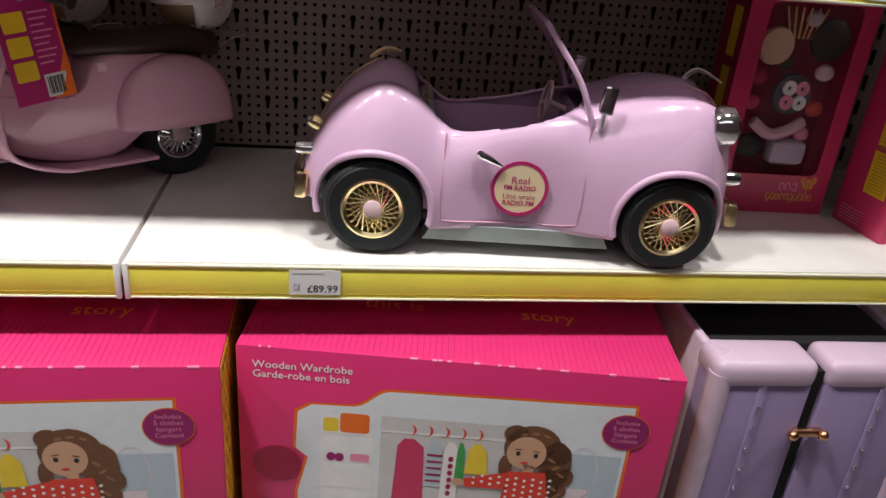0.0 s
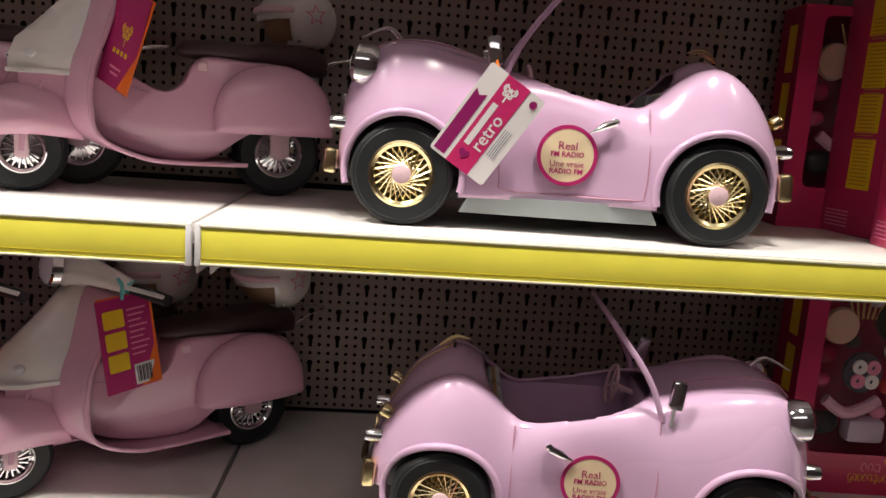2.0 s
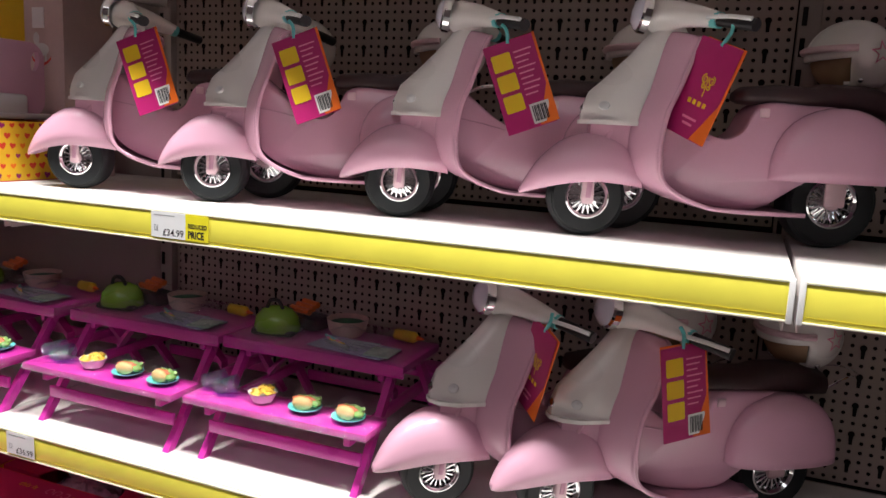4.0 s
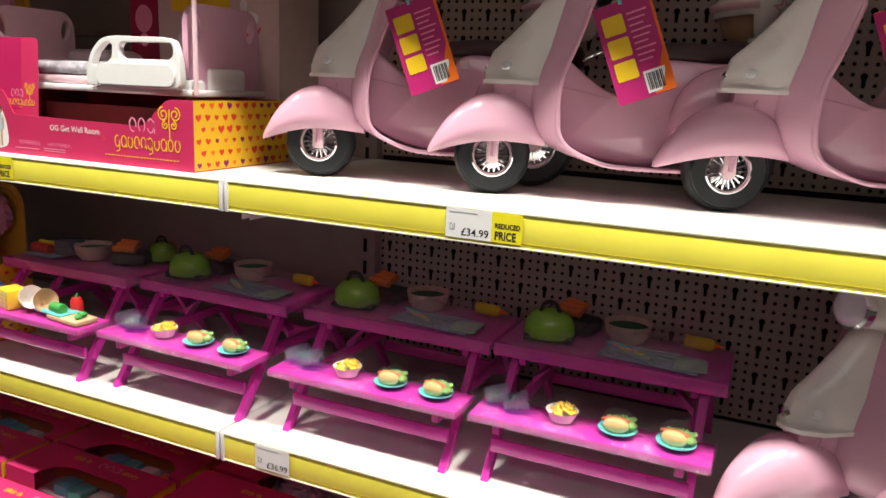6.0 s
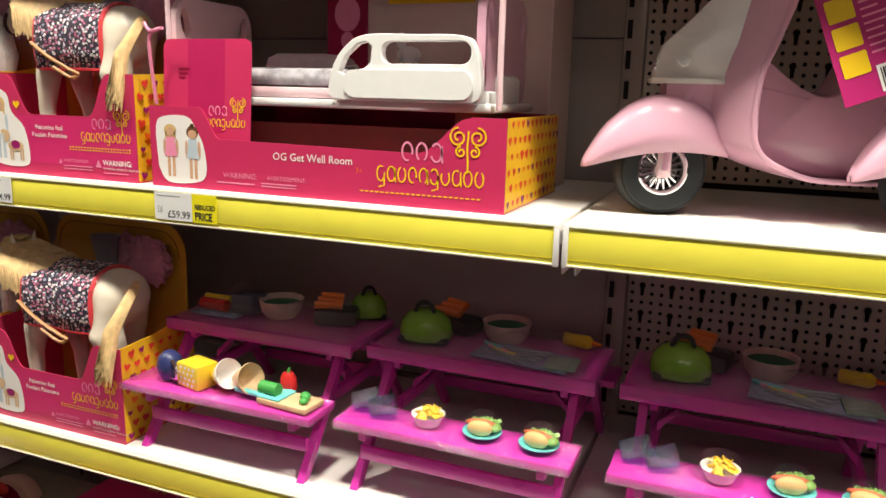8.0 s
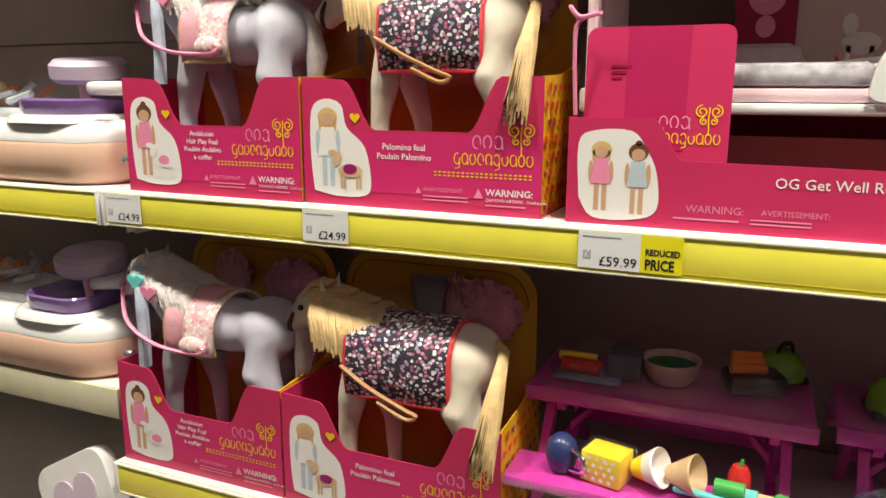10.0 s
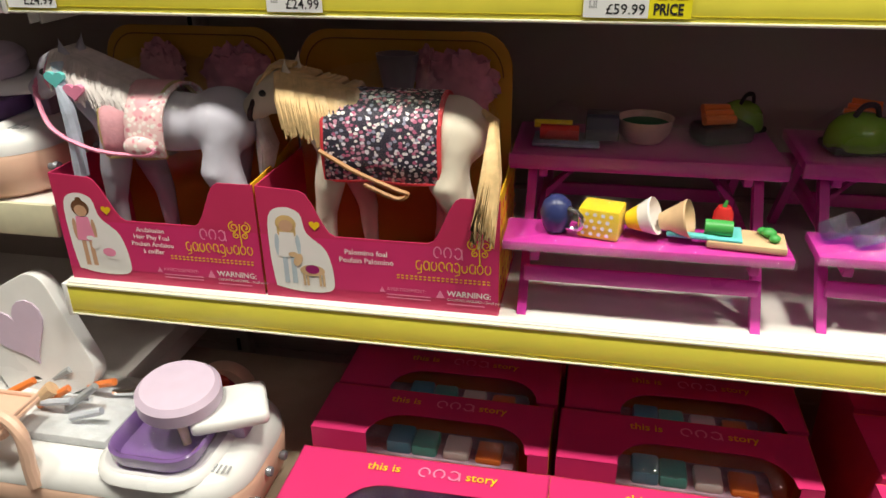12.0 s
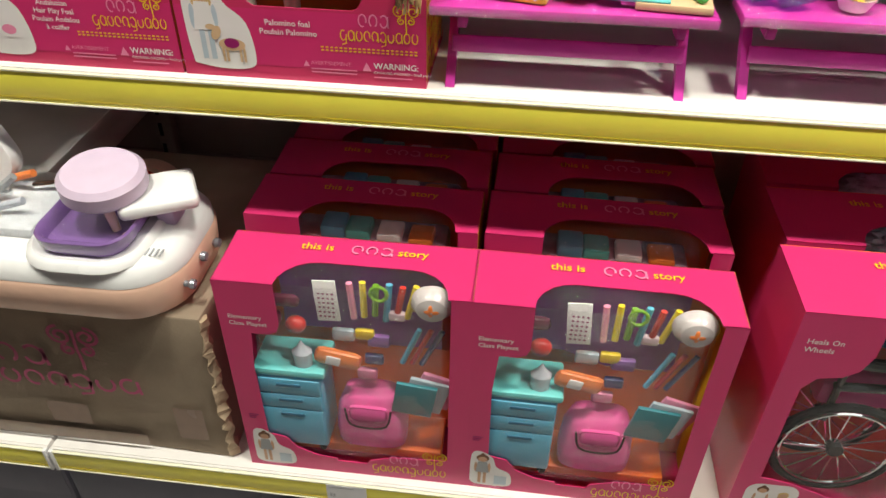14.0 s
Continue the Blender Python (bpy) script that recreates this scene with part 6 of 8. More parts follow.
def foal_box(kind):
    """Open display tray, w wide and h high at the front, with a tall backing card; origin at the front left foot."""
    grey = kind == "hair"
    w, h, d = (0.300 if grey else 0.322), 0.162, 0.172
    b = thing("foal_box", "crimson open display box for a toy foal", "toy box", "foal boxes")
    dip = h * 0.60
    front = [(0, 0), (w, 0), (w, h * 1.0)] + [(w - 0.030, h * 1.0)] + [(w - 0.050 - 0.042 * k / 6, dip + (h - dip) * (0.5 + 0.5 * math.cos(math.pi * k / 6))) for k in range(7)] + [(0.105 - 0.045 * k / 6, dip + (h * 0.98 - dip) * (0.5 - 0.5 * math.cos(math.pi * k / 6))) for k in range(7)] + [(0, h)]
    fp = part("front_panel", plate(front, (), 0, 0.0018), CRIMSON, b, "cut-out crimson front panel", 0)
    flat("lower_band", [bar_shape(0.0005, h * 0.12, w - 0.001, h * 0.46)], MAGENTA_CARD, fp, -0.0004)
    part("base", box(0, w, 0.002, d, 0, 0.0018, 0), CRIMSON, b)
    lp = part("side_panel", box(0, 0.0018, 0.002, d, 0.002, h, 0), CRIMSON, b)
    side = [(0, 0), (d, 0), (d, h * 1.12), (d * 0.45, h * 1.02), (0, h * 1.0)]
    rp = part("side_panel", plate(side, (), 0, 0.0018, None, pose(w - 0.002, 0.002, 0, 0, 0, 90)), YELLOW_CARD, b, "yellow side printed with red hearts", 0)
    hearts_print(rp, d, h, pose(w + 0.0002, 0.002, 0, 0, 0, 90), 4 if grey else 9)
    # inner face in darker red: the tray's inside shade is in the colour
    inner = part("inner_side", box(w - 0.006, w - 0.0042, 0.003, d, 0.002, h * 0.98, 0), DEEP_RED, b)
    H = 0.334
    card = [(0.0, 0.0), (w - 0.008, 0.0), (w - 0.008, H - 0.05)] + [(w - 0.008 - 0.045 * (1 - math.cos(math.pi / 2 * k / 6)), H - 0.05 + 0.05 * math.sin(math.pi / 2 * k / 6)) for k in range(7)] + [(0.055 - 0.045 * math.sin(math.pi / 2 * k / 6), H - 0.05 * (1 - math.cos(math.pi / 2 * k / 6)) ) for k in range(7)] + [(0.0, H - 0.06)]
    cp = part("backing_card", plate(card, (), d - 0.004, 0.003), MUSTARD, b, "tall mustard backing card", 0)
    edge = [Vector((p[0] * 0.93 + w * 0.03, d - 0.0047, p[1] * 0.965)) for p in card[2:]]
    part("stitch_line", tube(edge, 0.0009, 5), mat("brown_line", (0.22, 0.10, 0.03), 0.6), cp, "thin brown border line")
    # window-shaped picture with a doll and foal
    pic = curve_pts([(0.016, 0.018), (0.012, 0.06), (0.014, 0.12), (0.034, 0.135), (0.058, 0.128), (0.066, 0.10), (0.092, 0.075), (0.100, 0.03), (0.090, 0.014), (0.05, 0.012), (0.016, 0.018)], 4)[:-1]
    flat("picture", [[(p[0], p[1]) for p in pic]], INK_WHITE, fp, -0.0008)
    doll_print(fp, 0.038, 0.024, 0.102, -0.0011, None, grey, INK_PINK if grey else None)
    foal_print(fp, 0.070, 0.022, 0.042, -0.0016, None, FLORAL_PINK if grey else FLORAL_DARK)
    flat("yellow_heart", [heart(0.078, 0.112, 0.008)], INK_YELLOW, fp, -0.0010)
    x = 0.146 if not grey else 0.140
    if grey:
        for i, s in enumerate(("Andalusian", "Hair Play Foal", "Poulain Andalou", "à coiffer")):
            text(s, 0.0098, INK_WHITE, fp, pose(x, -0.001, 0.083 - 0.0108 * i), "", "CENTER", 0.0001)
    else:
        for i, s in enumerate(("Palomino foal", "Poulain Palomino")):
            text(s, 0.0108, INK_WHITE, fp, pose(x, -0.001, 0.074 - 0.0118 * i), "", "CENTER", 0.0001)
    logo(fp, w - 0.112, 0.060, 0.106, -0.0009)
    tagged(flat("tagline", [bar_shape(w - 0.135 + 0.006 * k, 0.0485, 0.0036, 0.0017) for k in range(21)] + [bar_shape(w - 0.135 + 0.006 * k, 0.0445, 0.0036, 0.0017) for k in range(21)], INK_YELLOW, fp, -0.0009), kind="stuff")
    text("WARNING:", 0.0115, INK_WHITE, fp, pose(w - 0.068, -0.001, 0.024), "", "LEFT", 0.0002)
    text("CHOKING HAZARD - Small parts.", 0.0052, INK_WHITE, fp, pose(w - 0.068, -0.001, 0.017), "", "LEFT")
    text("AVERTISSEMENT:", 0.0072, INK_PINK, fp, pose(w - 0.150, -0.001, 0.025), "", "LEFT")
    for tri in ([(w - 0.083, 0.020), (w - 0.071, 0.020), (w - 0.077, 0.032)], [(w - 0.160, 0.022), (w - 0.152, 0.022), (w - 0.156, 0.030)]):
        flat("warning_sign", [tri], INK_PINK, fp, -0.0009)
    flat("small_print", [bar_shape(w - 0.150, 0.014 + 0.0045 * k, 0.06, 0.0016) for k in range(2)] + [bar_shape(w - 0.068, 0.0115, 0.05, 0.0016)], INK_PINK, fp, -0.0009)
    # gifts tied to the card above the back
    part("hung_cloth", lump((w * 0.76, d - 0.022, 0.268), (0.052, 0.016, 0.044), 5 if grey else 2), mat("shiny_pink_cloth", (0.55, 0.22, 0.32), 0.35, vary=0.3, scale=60, bump=0.6, bscale=40), b, "folded pink cloth tied to the card")
    part("hung_cloth", lump((w * (0.36 if grey else 0.62), d - 0.020, 0.276), (0.034 if grey else 0.018, 0.014, 0.040), 8), mat("rose_cloth", (0.58, 0.26, 0.34), 0.6, vary=0.3, scale=50, bump=0.5, bscale=80), b, "rolled rose cloth tied to the card")
    part("hung_pail", lathe([(0.001, -0.02), (0.016, -0.02), (0.024, 0.022), (0.022, 0.022), (0.001, -0.016)], pose(w * 0.50, d - 0.030, 0.282) @ Matrix.Diagonal((1.25, 0.9, 1.2, 1)), 20), mat("grey_pail", (0.22, 0.20, 0.24), 0.4, vary=0.1), b, "grey bucket tied to the card") if not grey else None
    part("bag", ball((w * 0.5, d * 0.52, 0.225), (w * 0.47, 0.080, 0.085), None, 20), FILM_BAG, b, "clear film bag round the foal").visible_shadow = False
    return b


fb_hair, fb_pal = foal_box("hair"), foal_box("plain")
fo_hair, fo_pal = toy_foal("hair"), toy_foal("plain")
for (bx, by, bz, ang, kind) in ((-2.616, 0.014, S3, 0.0, "hair"), (-2.313, 0.018, S3, 0, "plain"), (-2.650, -0.008, S2, 0, "hair"), (-2.346, -0.009, S2, 0, "plain")):
    m = pose(bx, by, bz, 0, 0, ang)
    put(fb_hair if kind == "hair" else fb_pal, m)
    put(fo_hair if kind == "hair" else fo_pal, m @ (pose(0.158, 0.078, 0.0035) if kind == "hair" else pose(0.172, 0.078, 0.0035)) @ Matrix.Diagonal((1.10, 1.12, 1.0, 1)))


# ---- the bedroom set in its tray ----
def bed_set():
    w, d, h = 0.553, 0.262, 0.118
    b = thing("bedroom_set_box", "crimson tray with a toy hospital bed inside", "toy box", at=pose(-1.961, 0.016, S3))
    front = [(0, 0), (w, 0), (w, h)] + [(w - 0.045 - 0.075 * k / 6, 0.070 + (h - 0.070) * (0.5 + 0.5 * math.cos(math.pi * k / 6))) for k in range(7)] + [(0.125 - 0.035 * k / 6, 0.074 + (h - 0.074) * (0.5 - 0.5 * math.cos(math.pi * k / 6))) for k in range(7)] + [(0, h)]
    fp = part("front_panel", plate(front, (), 0, 0.002), CRIMSON, b, "low curved crimson front", 0)
    part("base", box(0, w, 0.002, d, 0, 0.002), CRIMSON, b)
    # rear card darkened in colour for the shade behind the bed
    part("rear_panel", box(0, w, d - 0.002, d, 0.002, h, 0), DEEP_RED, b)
    part("inner_riser", box(0.12, w - 0.004, 0.07, 0.072, 0.002, 0.098, 0), mat("brown_card", (0.30, 0.13, 0.11), 0.7), b, "brown card riser")
    part("side_panel", box(0, 0.002, 0.002, d, 0.002, h, 0), CRIMSON, b)
    sp = part("side_panel", box(w - 0.002, w, 0.002, d, 0.002, h, 0), YELLOW_CARD, b, "yellow side printed with red hearts", 0)
    hearts_print(sp, d, h, pose(w + 0.0002, 0.002, 0, 0, 0, 90), 12)
    pic = [(p[0], p[1]) for p in curve_pts([(0.014, 0.03), (0.012, 0.09), (0.03, 0.104), (0.07, 0.104), (0.086, 0.085), (0.098, 0.06), (0.100, 0.02), (0.075, 0.008), (0.03, 0.008), (0.014, 0.03)], 4)[:-1]]
    flat("picture", [pic], INK_WHITE, fp, -0.0005)
    doll_print(fp, 0.038, 0.016, 0.078, -0.0008, None, False, INK_PINK)
    doll_print(fp, 0.078, 0.014, 0.078, -0.0008, None, True, BLUE_INK)
    text("OG Get Well Room", 0.0150, INK_WHITE, fp, pose(0.278, -0.0006, 0.050), "", "CENTER", 0.0001)
    text("3+", 0.010, INK_ORANGE, fp, pose(0.345, -0.0006, 0.040))
    logo(fp, 0.372, 0.032, 0.160, -0.0006)
    flat("tagline", [bar_shape(0.352 + 0.0075 * k, 0.016, 0.0050, 0.0017) for k in range(23)], INK_YELLOW, fp, -0.0006)
    text("WARNING:", 0.0115, INK_PINK, fp, pose(0.130, -0.0006, 0.020))
    text("AVERTISSEMENT:", 0.0085, INK_PINK, fp, pose(0.205, -0.0006, 0.021))
    flat("small_print", [bar_shape(0.118, 0.012, 0.066, 0.002), bar_shape(0.195, 0.015, 0.058, 0.0016), bar_shape(0.195, 0.011, 0.058, 0.0016)], INK_PINK, fp, -0.0006)
    fl = part("standing_flap", plate(rrect(0, 0.155, 0.0, 0.212, 0.012), (), 0, 0.0015, None), CRIMSON, b, "upright crimson leaflet tied with pink ribbon", 0)
    fl.matrix_basis = pose(0.012, 0.010, 0.003, -4, 0, 0)
    flat("purple_panel", [bar_shape(0.045, 0.08, 0.065, 0.132)], mat("plum_red_print", (0.46, 0.012, 0.10), 0.42, vary=0.05), fl, -0.0004)
    logo(fl, 0.060, 0.088, 0.090, -0.0007)
    flat("wifi_mark", [bar_shape(0.028, 0.168 - 0.006 * k, 0.022 - 0.005 * k, 0.003) for k in range(3)], DEEP_RED, fl, -0.0006)
    part("ribbon", tube(curve_pts([(0.004, 0.012, 0.12), (0.002, 0.006, 0.19), (0.006, 0.004, 0.22), (0.030, 0.002, 0.228), (0.008, 0.002, 0.224), (-0.004, 0.004, 0.236), (0.006, 0.004, 0.222)], 4), 0.0026, 6), INK_PINK, b, "pink ribbon bow")

    bed = thing("toy_bed", "white and pink toy hospital bed with side rail", "toy bed", at=pose(-1.961, 0.016, S3))
    part("bed_frame", box(0.010, 0.520, 0.035, 0.235, 0.122, 0.134, 0.004), WHITE_PLASTIC, bed, "white bed frame")
    for x in (0.06, 0.46):
        part("bed_leg", box(x, x + 0.025, 0.06, 0.20, 0.002, 0.122, 0.004), mat("brown_card", (0.30, 0.13, 0.11), 0.7), bed, "brown card support")
    part("mattress", box(0.05, 0.48, 0.045, 0.225, 0.134, 0.150, 0.006), PINK_LIGHT, bed, "pale mattress")
    rail = [(p.x, p.y) for p in curve_pts([(0.292, 0.150), (0.297, 0.137), (0.34, 0.134), (0.47, 0.134), (0.506, 0.138), (0.510, 0.165), (0.502, 0.202), (0.484, 0.217), (0.42, 0.219), (0.350, 0.219), (0.320, 0.206), (0.300, 0.180), (0.292, 0.150)], 4)[:-1]]
    rl = part("side_rail", plate(rail, ([(0.308, 0.172), (0.316, 0.168), (0.346, 0.176), (0.356, 0.184), (0.358, 0.204), (0.350, 0.210), (0.336, 0.207), (0.318, 0.192)], rrect(0.372, 0.496, 0.182, 0.210, 0.012, 5)), 0.020, 0.014, None), WHITE_PLASTIC, bed, "white moulded side rail with two openings", 40)
    bv = rl.modifiers.new("edge", "BEVEL")
    bv.width, bv.segments, bv.limit_method = 0.003, 2, "ANGLE"
    part("rail_panel", plate(rrect(0.318, 0.500, 0.138, 0.174, 0.016, 5), (), 0.0165, 0.004), WHITE_PLASTIC, bed, "raised rail panel")
    for x, lab in ((0.494, "pink headboard with side handles"), (0.006, "pink footboard with side handles")):
        hb = plate(rrect(0.0, 0.185, 0.0, 0.150, 0.035, 6), (oval(0.022, 0.112, 0.010, 0.022, 14, 12), oval(0.163, 0.112, 0.010, 0.022, 14, -12)), 0, 0.012, None, pose(x + 0.012, 0.045, 0.128, 0, 0, 90))
        o = part("headboard", hb, PINK_SCOOT if x > 0.1 else PINK_LIGHT, bed, lab, 40)
        part("bracket", box(x - 0.006, x + 0.022, 0.040, 0.075, 0.122, 0.150, 0.005), WHITE_PLASTIC, o, "white corner bracket")
        part("bracket", box(x - 0.004, x + 0.020, 0.09, 0.185, 0.130, 0.172, 0.008), WHITE_PLASTIC, o, "white moulded board foot")
        part("post", cyl((x + (0.036 if x > 0.1 else 0.006), 0.036, 0.126), (x + (0.036 if x > 0.1 else 0.006), 0.036, 0.30), 0.004, None, 10), PINK_LIGHT, o, "pale pink corner post")
    tr = bmesh.new()
    for k in range(3):
        tube([(0.13, 0.06 + 0.03 * k, 0.158), (0.31 + 0.05 * k, 0.07 + 0.03 * k, 0.178)], 0.005, 8, tr)
    part("drip_stand", tr, CHROME, bed, "clear grey drip stand lying on the bed")
    part("accessory_bag", box(0.115, 0.30, 0.045, 0.16, 0.150, 0.176, 0.010), mat("bag_of_grey_parts", (0.55, 0.52, 0.58), 0.15, vary=0.5, scale=70, coat=0.6), bed, "clear bag of grey accessories")
    part("pillow", box(0.115, 0.235, 0.12, 0.22, 0.150, 0.200, 0.018), mat("pale_pillow", (0.62, 0.50, 0.54), 0.5, vary=0.15, scale=60, bump=0.4, bscale=60), bed, "wrapped pale pillow")

    wl = thing("scene_card", "pale pink printed nursery scene card behind the bed", "backdrop card", at=pose(-1.961, 0.016, S3))
    part("card_wall", box(0.150, 0.536, d + 0.002, d + 0.006, 0.0, 0.40, 0), mat("pale_pink_card", (0.66, 0.48, 0.46), 0.5, vary=0.05), wl, "pale pink card wall", 0)
    part("card_side", box(0.536, 0.540, d - 0.012, d + 0.12, 0.0, 0.40, 0), mat("pale_pink_card", (0.66, 0.48, 0.46), 0.5, vary=0.05), wl, "pale pink card side", 0)
    part("red_panel", box(0.150, 0.225, d - 0.001, d + 0.002, 0.0, 0.40, 0), DEEP_RED, wl, "crimson printed panel", 0)
    flat("balloon", [oval(0.188, 0.270, 0.024, 0.028), oval(0.188, 0.228, 0.012, 0.014)], INK_PINK, wl, d - 0.0016)
    flat("printed_window", [bar_shape(0.262, 0.285, 0.15, 0.09)], INK_YELLOW, wl, d + 0.0014)
    for cx in (0.30, 0.46):
        flat("printed_rocking_horse", [oval(cx, 0.205 if cx < 0.4 else 0.27, 0.022, 0.014), oval(cx - 0.014, 0.228 if cx < 0.4 else 0.293, 0.009, 0.014), bar_shape(cx - 0.016, 0.18 if cx < 0.4 else 0.245, 0.005, 0.022), bar_shape(cx + 0.010, 0.18 if cx < 0.4 else 0.245, 0.005, 0.022)], INK_WHITE, wl, d + 0.0014)
        flat("printed_rocker", [[(p[0], p[1]) for p in arc(cx, (0.205 if cx < 0.4 else 0.27), 0.034, 215, 325, 8)] + [(p[0], p[1]) for p in arc(cx, (0.211 if cx < 0.4 else 0.276), 0.034, 325, 215, 8)]], INK_RED, wl, d + 0.0012)
    part("printed_frame", box(0.436, 0.470, d + 0.0005, d + 0.002, 0.315, 0.358, 0), INK_WHITE, wl, "small framed print", 0)


bed_set()


# ---- classroom sets in window boxes ----
def window_box(w, h, d, low, tab, name, label, category, group):
    """A card box with a cut-out window in the front that runs on over the top."""
    b = thing(name, label, category, group)
    outer = [(0, 0), (w, 0), (w, h), (low[-1][0], h)] + low[::-1] + tab[::-1] + [(tab[0][0], h), (0, h)]
    fp = part("front_panel", plate(outer, (), 0, 0.0016), MAGENTA_CARD, b, "magenta front with a cut-out window", 0)
    part("side_panel", box(0, 0.0016, 0.0016, d, 0, h, 0), MAGENTA_CARD, b, "", 0)
    rp = part("side_panel", box(w - 0.0016, w, 0.0016, d, 0, h, 0), YELLOW_CARD, b, "yellow heart-printed side", 0)
    hearts_print(rp, d, h, pose(w + 0.0002, 0.0016, 0, 0, 0, 90), 21)
    part("bottom_panel", box(0.0016, w - 0.0016, 0.0016, d, 0, 0.0016, 0), MAGENTA_CARD, b, "", 0)
    part("back_panel", box(0.0016, w - 0.0016, d - 0.002, d, 0.0016, h, 0), INK_ORANGE, b, "orange inner back", 0)
    return b, fp


def top_panel(b, w, h, d, x0, x1, cut):
    """The top, with the window's notch carried over its front edge."""
    pts = [(0, 0), (x0, 0)] + [(x0 + cut * (1 - math.cos(math.pi / 2 * k / 5)), cut * math.sin(math.pi / 2 * k / 5)) for k in range(6)] + [(x1 - cut * (1 - math.sin(math.pi / 2 * k / 5)), cut * math.cos(math.pi / 2 * k / 5)) for k in range(6)] + [(x1, 0), (w, 0), (w, d), (0, d)]
    tp = part("top_panel", plate(pts, (), 0, 0.0016, None, Matrix.Translation((0, 0, h)) @ pose(0, 0, 0, -90, 0, 0)), MAGENTA_CARD, b, "ribbed magenta top", 0)
    return tp


IN_WINDOW = ("filing_cabinet", "backpack", "book", "pencil", "case_window", "glue_bottle", "apple", "sunglasses", "number_card", "card_dots", "marker_pen", "scissors", "clear_dome", "stationery")


def class_set(full=True):
    w, h, d = 0.362, 0.406, 0.116
    low = [(0.038, 0.235), (0.040, 0.085), (0.070, 0.078)] + [(0.085, 0.055), (0.118, 0.040), (0.150, 0.036), (0.150, 0.030), (0.200, 0.030), (0.205, 0.040), (0.24, 0.052), (w - 0.030, 0.058), (w - 0.030, h - 0.03)]
    tab = [(0.087, 0.330), (0.082, 0.316), (0.068, 0.310), (0.044, 0.310)]
    b, fp = window_box(w, h, d, low, tab, "classroom_set_box", "magenta window box with toy classroom furniture inside", "toy box", "classroom set boxes")
    tp = top_panel(b, w, h, d, 0.086, w - 0.034, 0.056)
    up = Matrix.Translation((0, 0.082, h + 0.0022)) @ pose(0, 0, 0, -90, 0, 0)
    text("this is", 0.021, INK_YELLOW, tp, up @ pose(0.105, 0, 0), "", "LEFT", 0.0002)
    flat("mark", squiggle_row(0.177, 0.240, -0.002, 0.017, 3, 0.0013, 2), INK_PINK, tp, 0.0, up)
    text("story", 0.021, INK_YELLOW, tp, up @ pose(0.246, 0, 0), "", "LEFT", 0.0002)
    if not full:
        part("contents", box(0.06, w - 0.05, 0.02, 0.09, 0.02, h - 0.05, 0.01), mat("mixed_toy_pieces", (0.35, 0.22, 0.30), 0.4, vary=0.9, scale=30), b, "jumble of coloured toy pieces under film")
        for k, (x, mt) in enumerate(((0.13, BLUE_CAB), (0.17, TEAL), (0.22, INK_WHITE), (0.27, ORANGE_PLASTIC))):
            part("toy_piece", box(x - 0.02, x + 0.02, 0.025, 0.07, h - 0.055, h - 0.030 - 0.004 * k, 0.005), mt, b)
        part("film", box(0.055, w - 0.042, 0.004, 0.100, 0.03, h - 0.006, 0.012), FILM, b, "clear window film").visible_shadow = False
        return b
    for i, s in enumerate(("Elementary", "Class Playset")):
        text(s, 0.0108, INK_WHITE, fp, pose(0.014, -0.0006, 0.338 - 0.0125 * i), "", "LEFT", 0.0001)
    pic = [(p[0], p[1]) for p in curve_pts([(0.012, 0.02), (0.014, 0.085), (0.030, 0.094), (0.048, 0.080), (0.055, 0.058), (0.076, 0.044), (0.078, 0.014), (0.05, 0.008), (0.02, 0.010), (0.012, 0.02)], 4)[:-1]]
    flat("picture", [pic], INK_WHITE, fp, -0.0005)
    doll_print(fp, 0.032, 0.014, 0.074, -0.0008, None, True, INK_GREY)
    flat("printed_desk", [bar_shape(0.052, 0.014, 0.020, 0.022)], BLUE_INK, fp, -0.0008)
    logo(fp, 0.205, 0.016, 0.130, -0.0005)
    text("WARNING:", 0.009, INK_PINK, fp, pose(0.018, -0.0006, 0.003))
    flat("wifi_mark", [bar_shape(0.014, 0.128 - 0.004 * k, 0.016 - 0.003 * k, 0.0022) for k in range(3)], PURPLE_INK, fp, -0.0005)
    part("purple_backing", plate(curve_pts([(0.06, 0.28), (0.08, 0.385), (0.20, 0.40), (0.30, 0.385), (0.308, 0.25), (0.25, 0.22), (0.18, 0.24), (0.12, 0.225), (0.06, 0.28)], 3)[:-1] and [(0.06, 0.24), (0.06, 0.40), (0.31, 0.40), (0.31, 0.20), (0.22, 0.21), (0.14, 0.24)], (), d - 0.020, 0.003), mat("purple_card", (0.30, 0.07, 0.42), 0.5, vary=0.25, scale=20), b, "purple printed backing", 0)
    part("lower_backing", box(0.040, w - 0.030, d - 0.022, d - 0.021, 0.05, 0.215), INK_ORANGE, b, "orange printed backing", 0)
    part("orange_floor", box(0.052, w - 0.042, 0.02, d - 0.004, 0.030, 0.050, 0.003), INK_ORANGE, b, "orange card floor")
    cab = part("filing_cabinet", box(0.066, 0.150, 0.012, 0.085, 0.058, 0.205, 0.004), BLUE_CAB, b, "turquoise toy filing cabinet")
    part("cabinet_top", box(0.062, 0.156, 0.010, 0.088, 0.205, 0.218, 0.004), TURQ, cab, "pale turquoise top")
    for z0, z1 in ((0.172, 0.200), (0.142, 0.169), (0.064, 0.139)):
        dr = part("drawer", box(0.068, 0.148, 0.009, 0.014, z0, z1, 0.0015), BLUE_CAB, cab, "drawer front")
        part("drawer_pull", box(0.092, 0.124, 0.0075, 0.010, z1 - 0.013, z1 - 0.007, 0.001), mat("dark_blue_pull", (0.03, 0.14, 0.24), 0.4), dr)
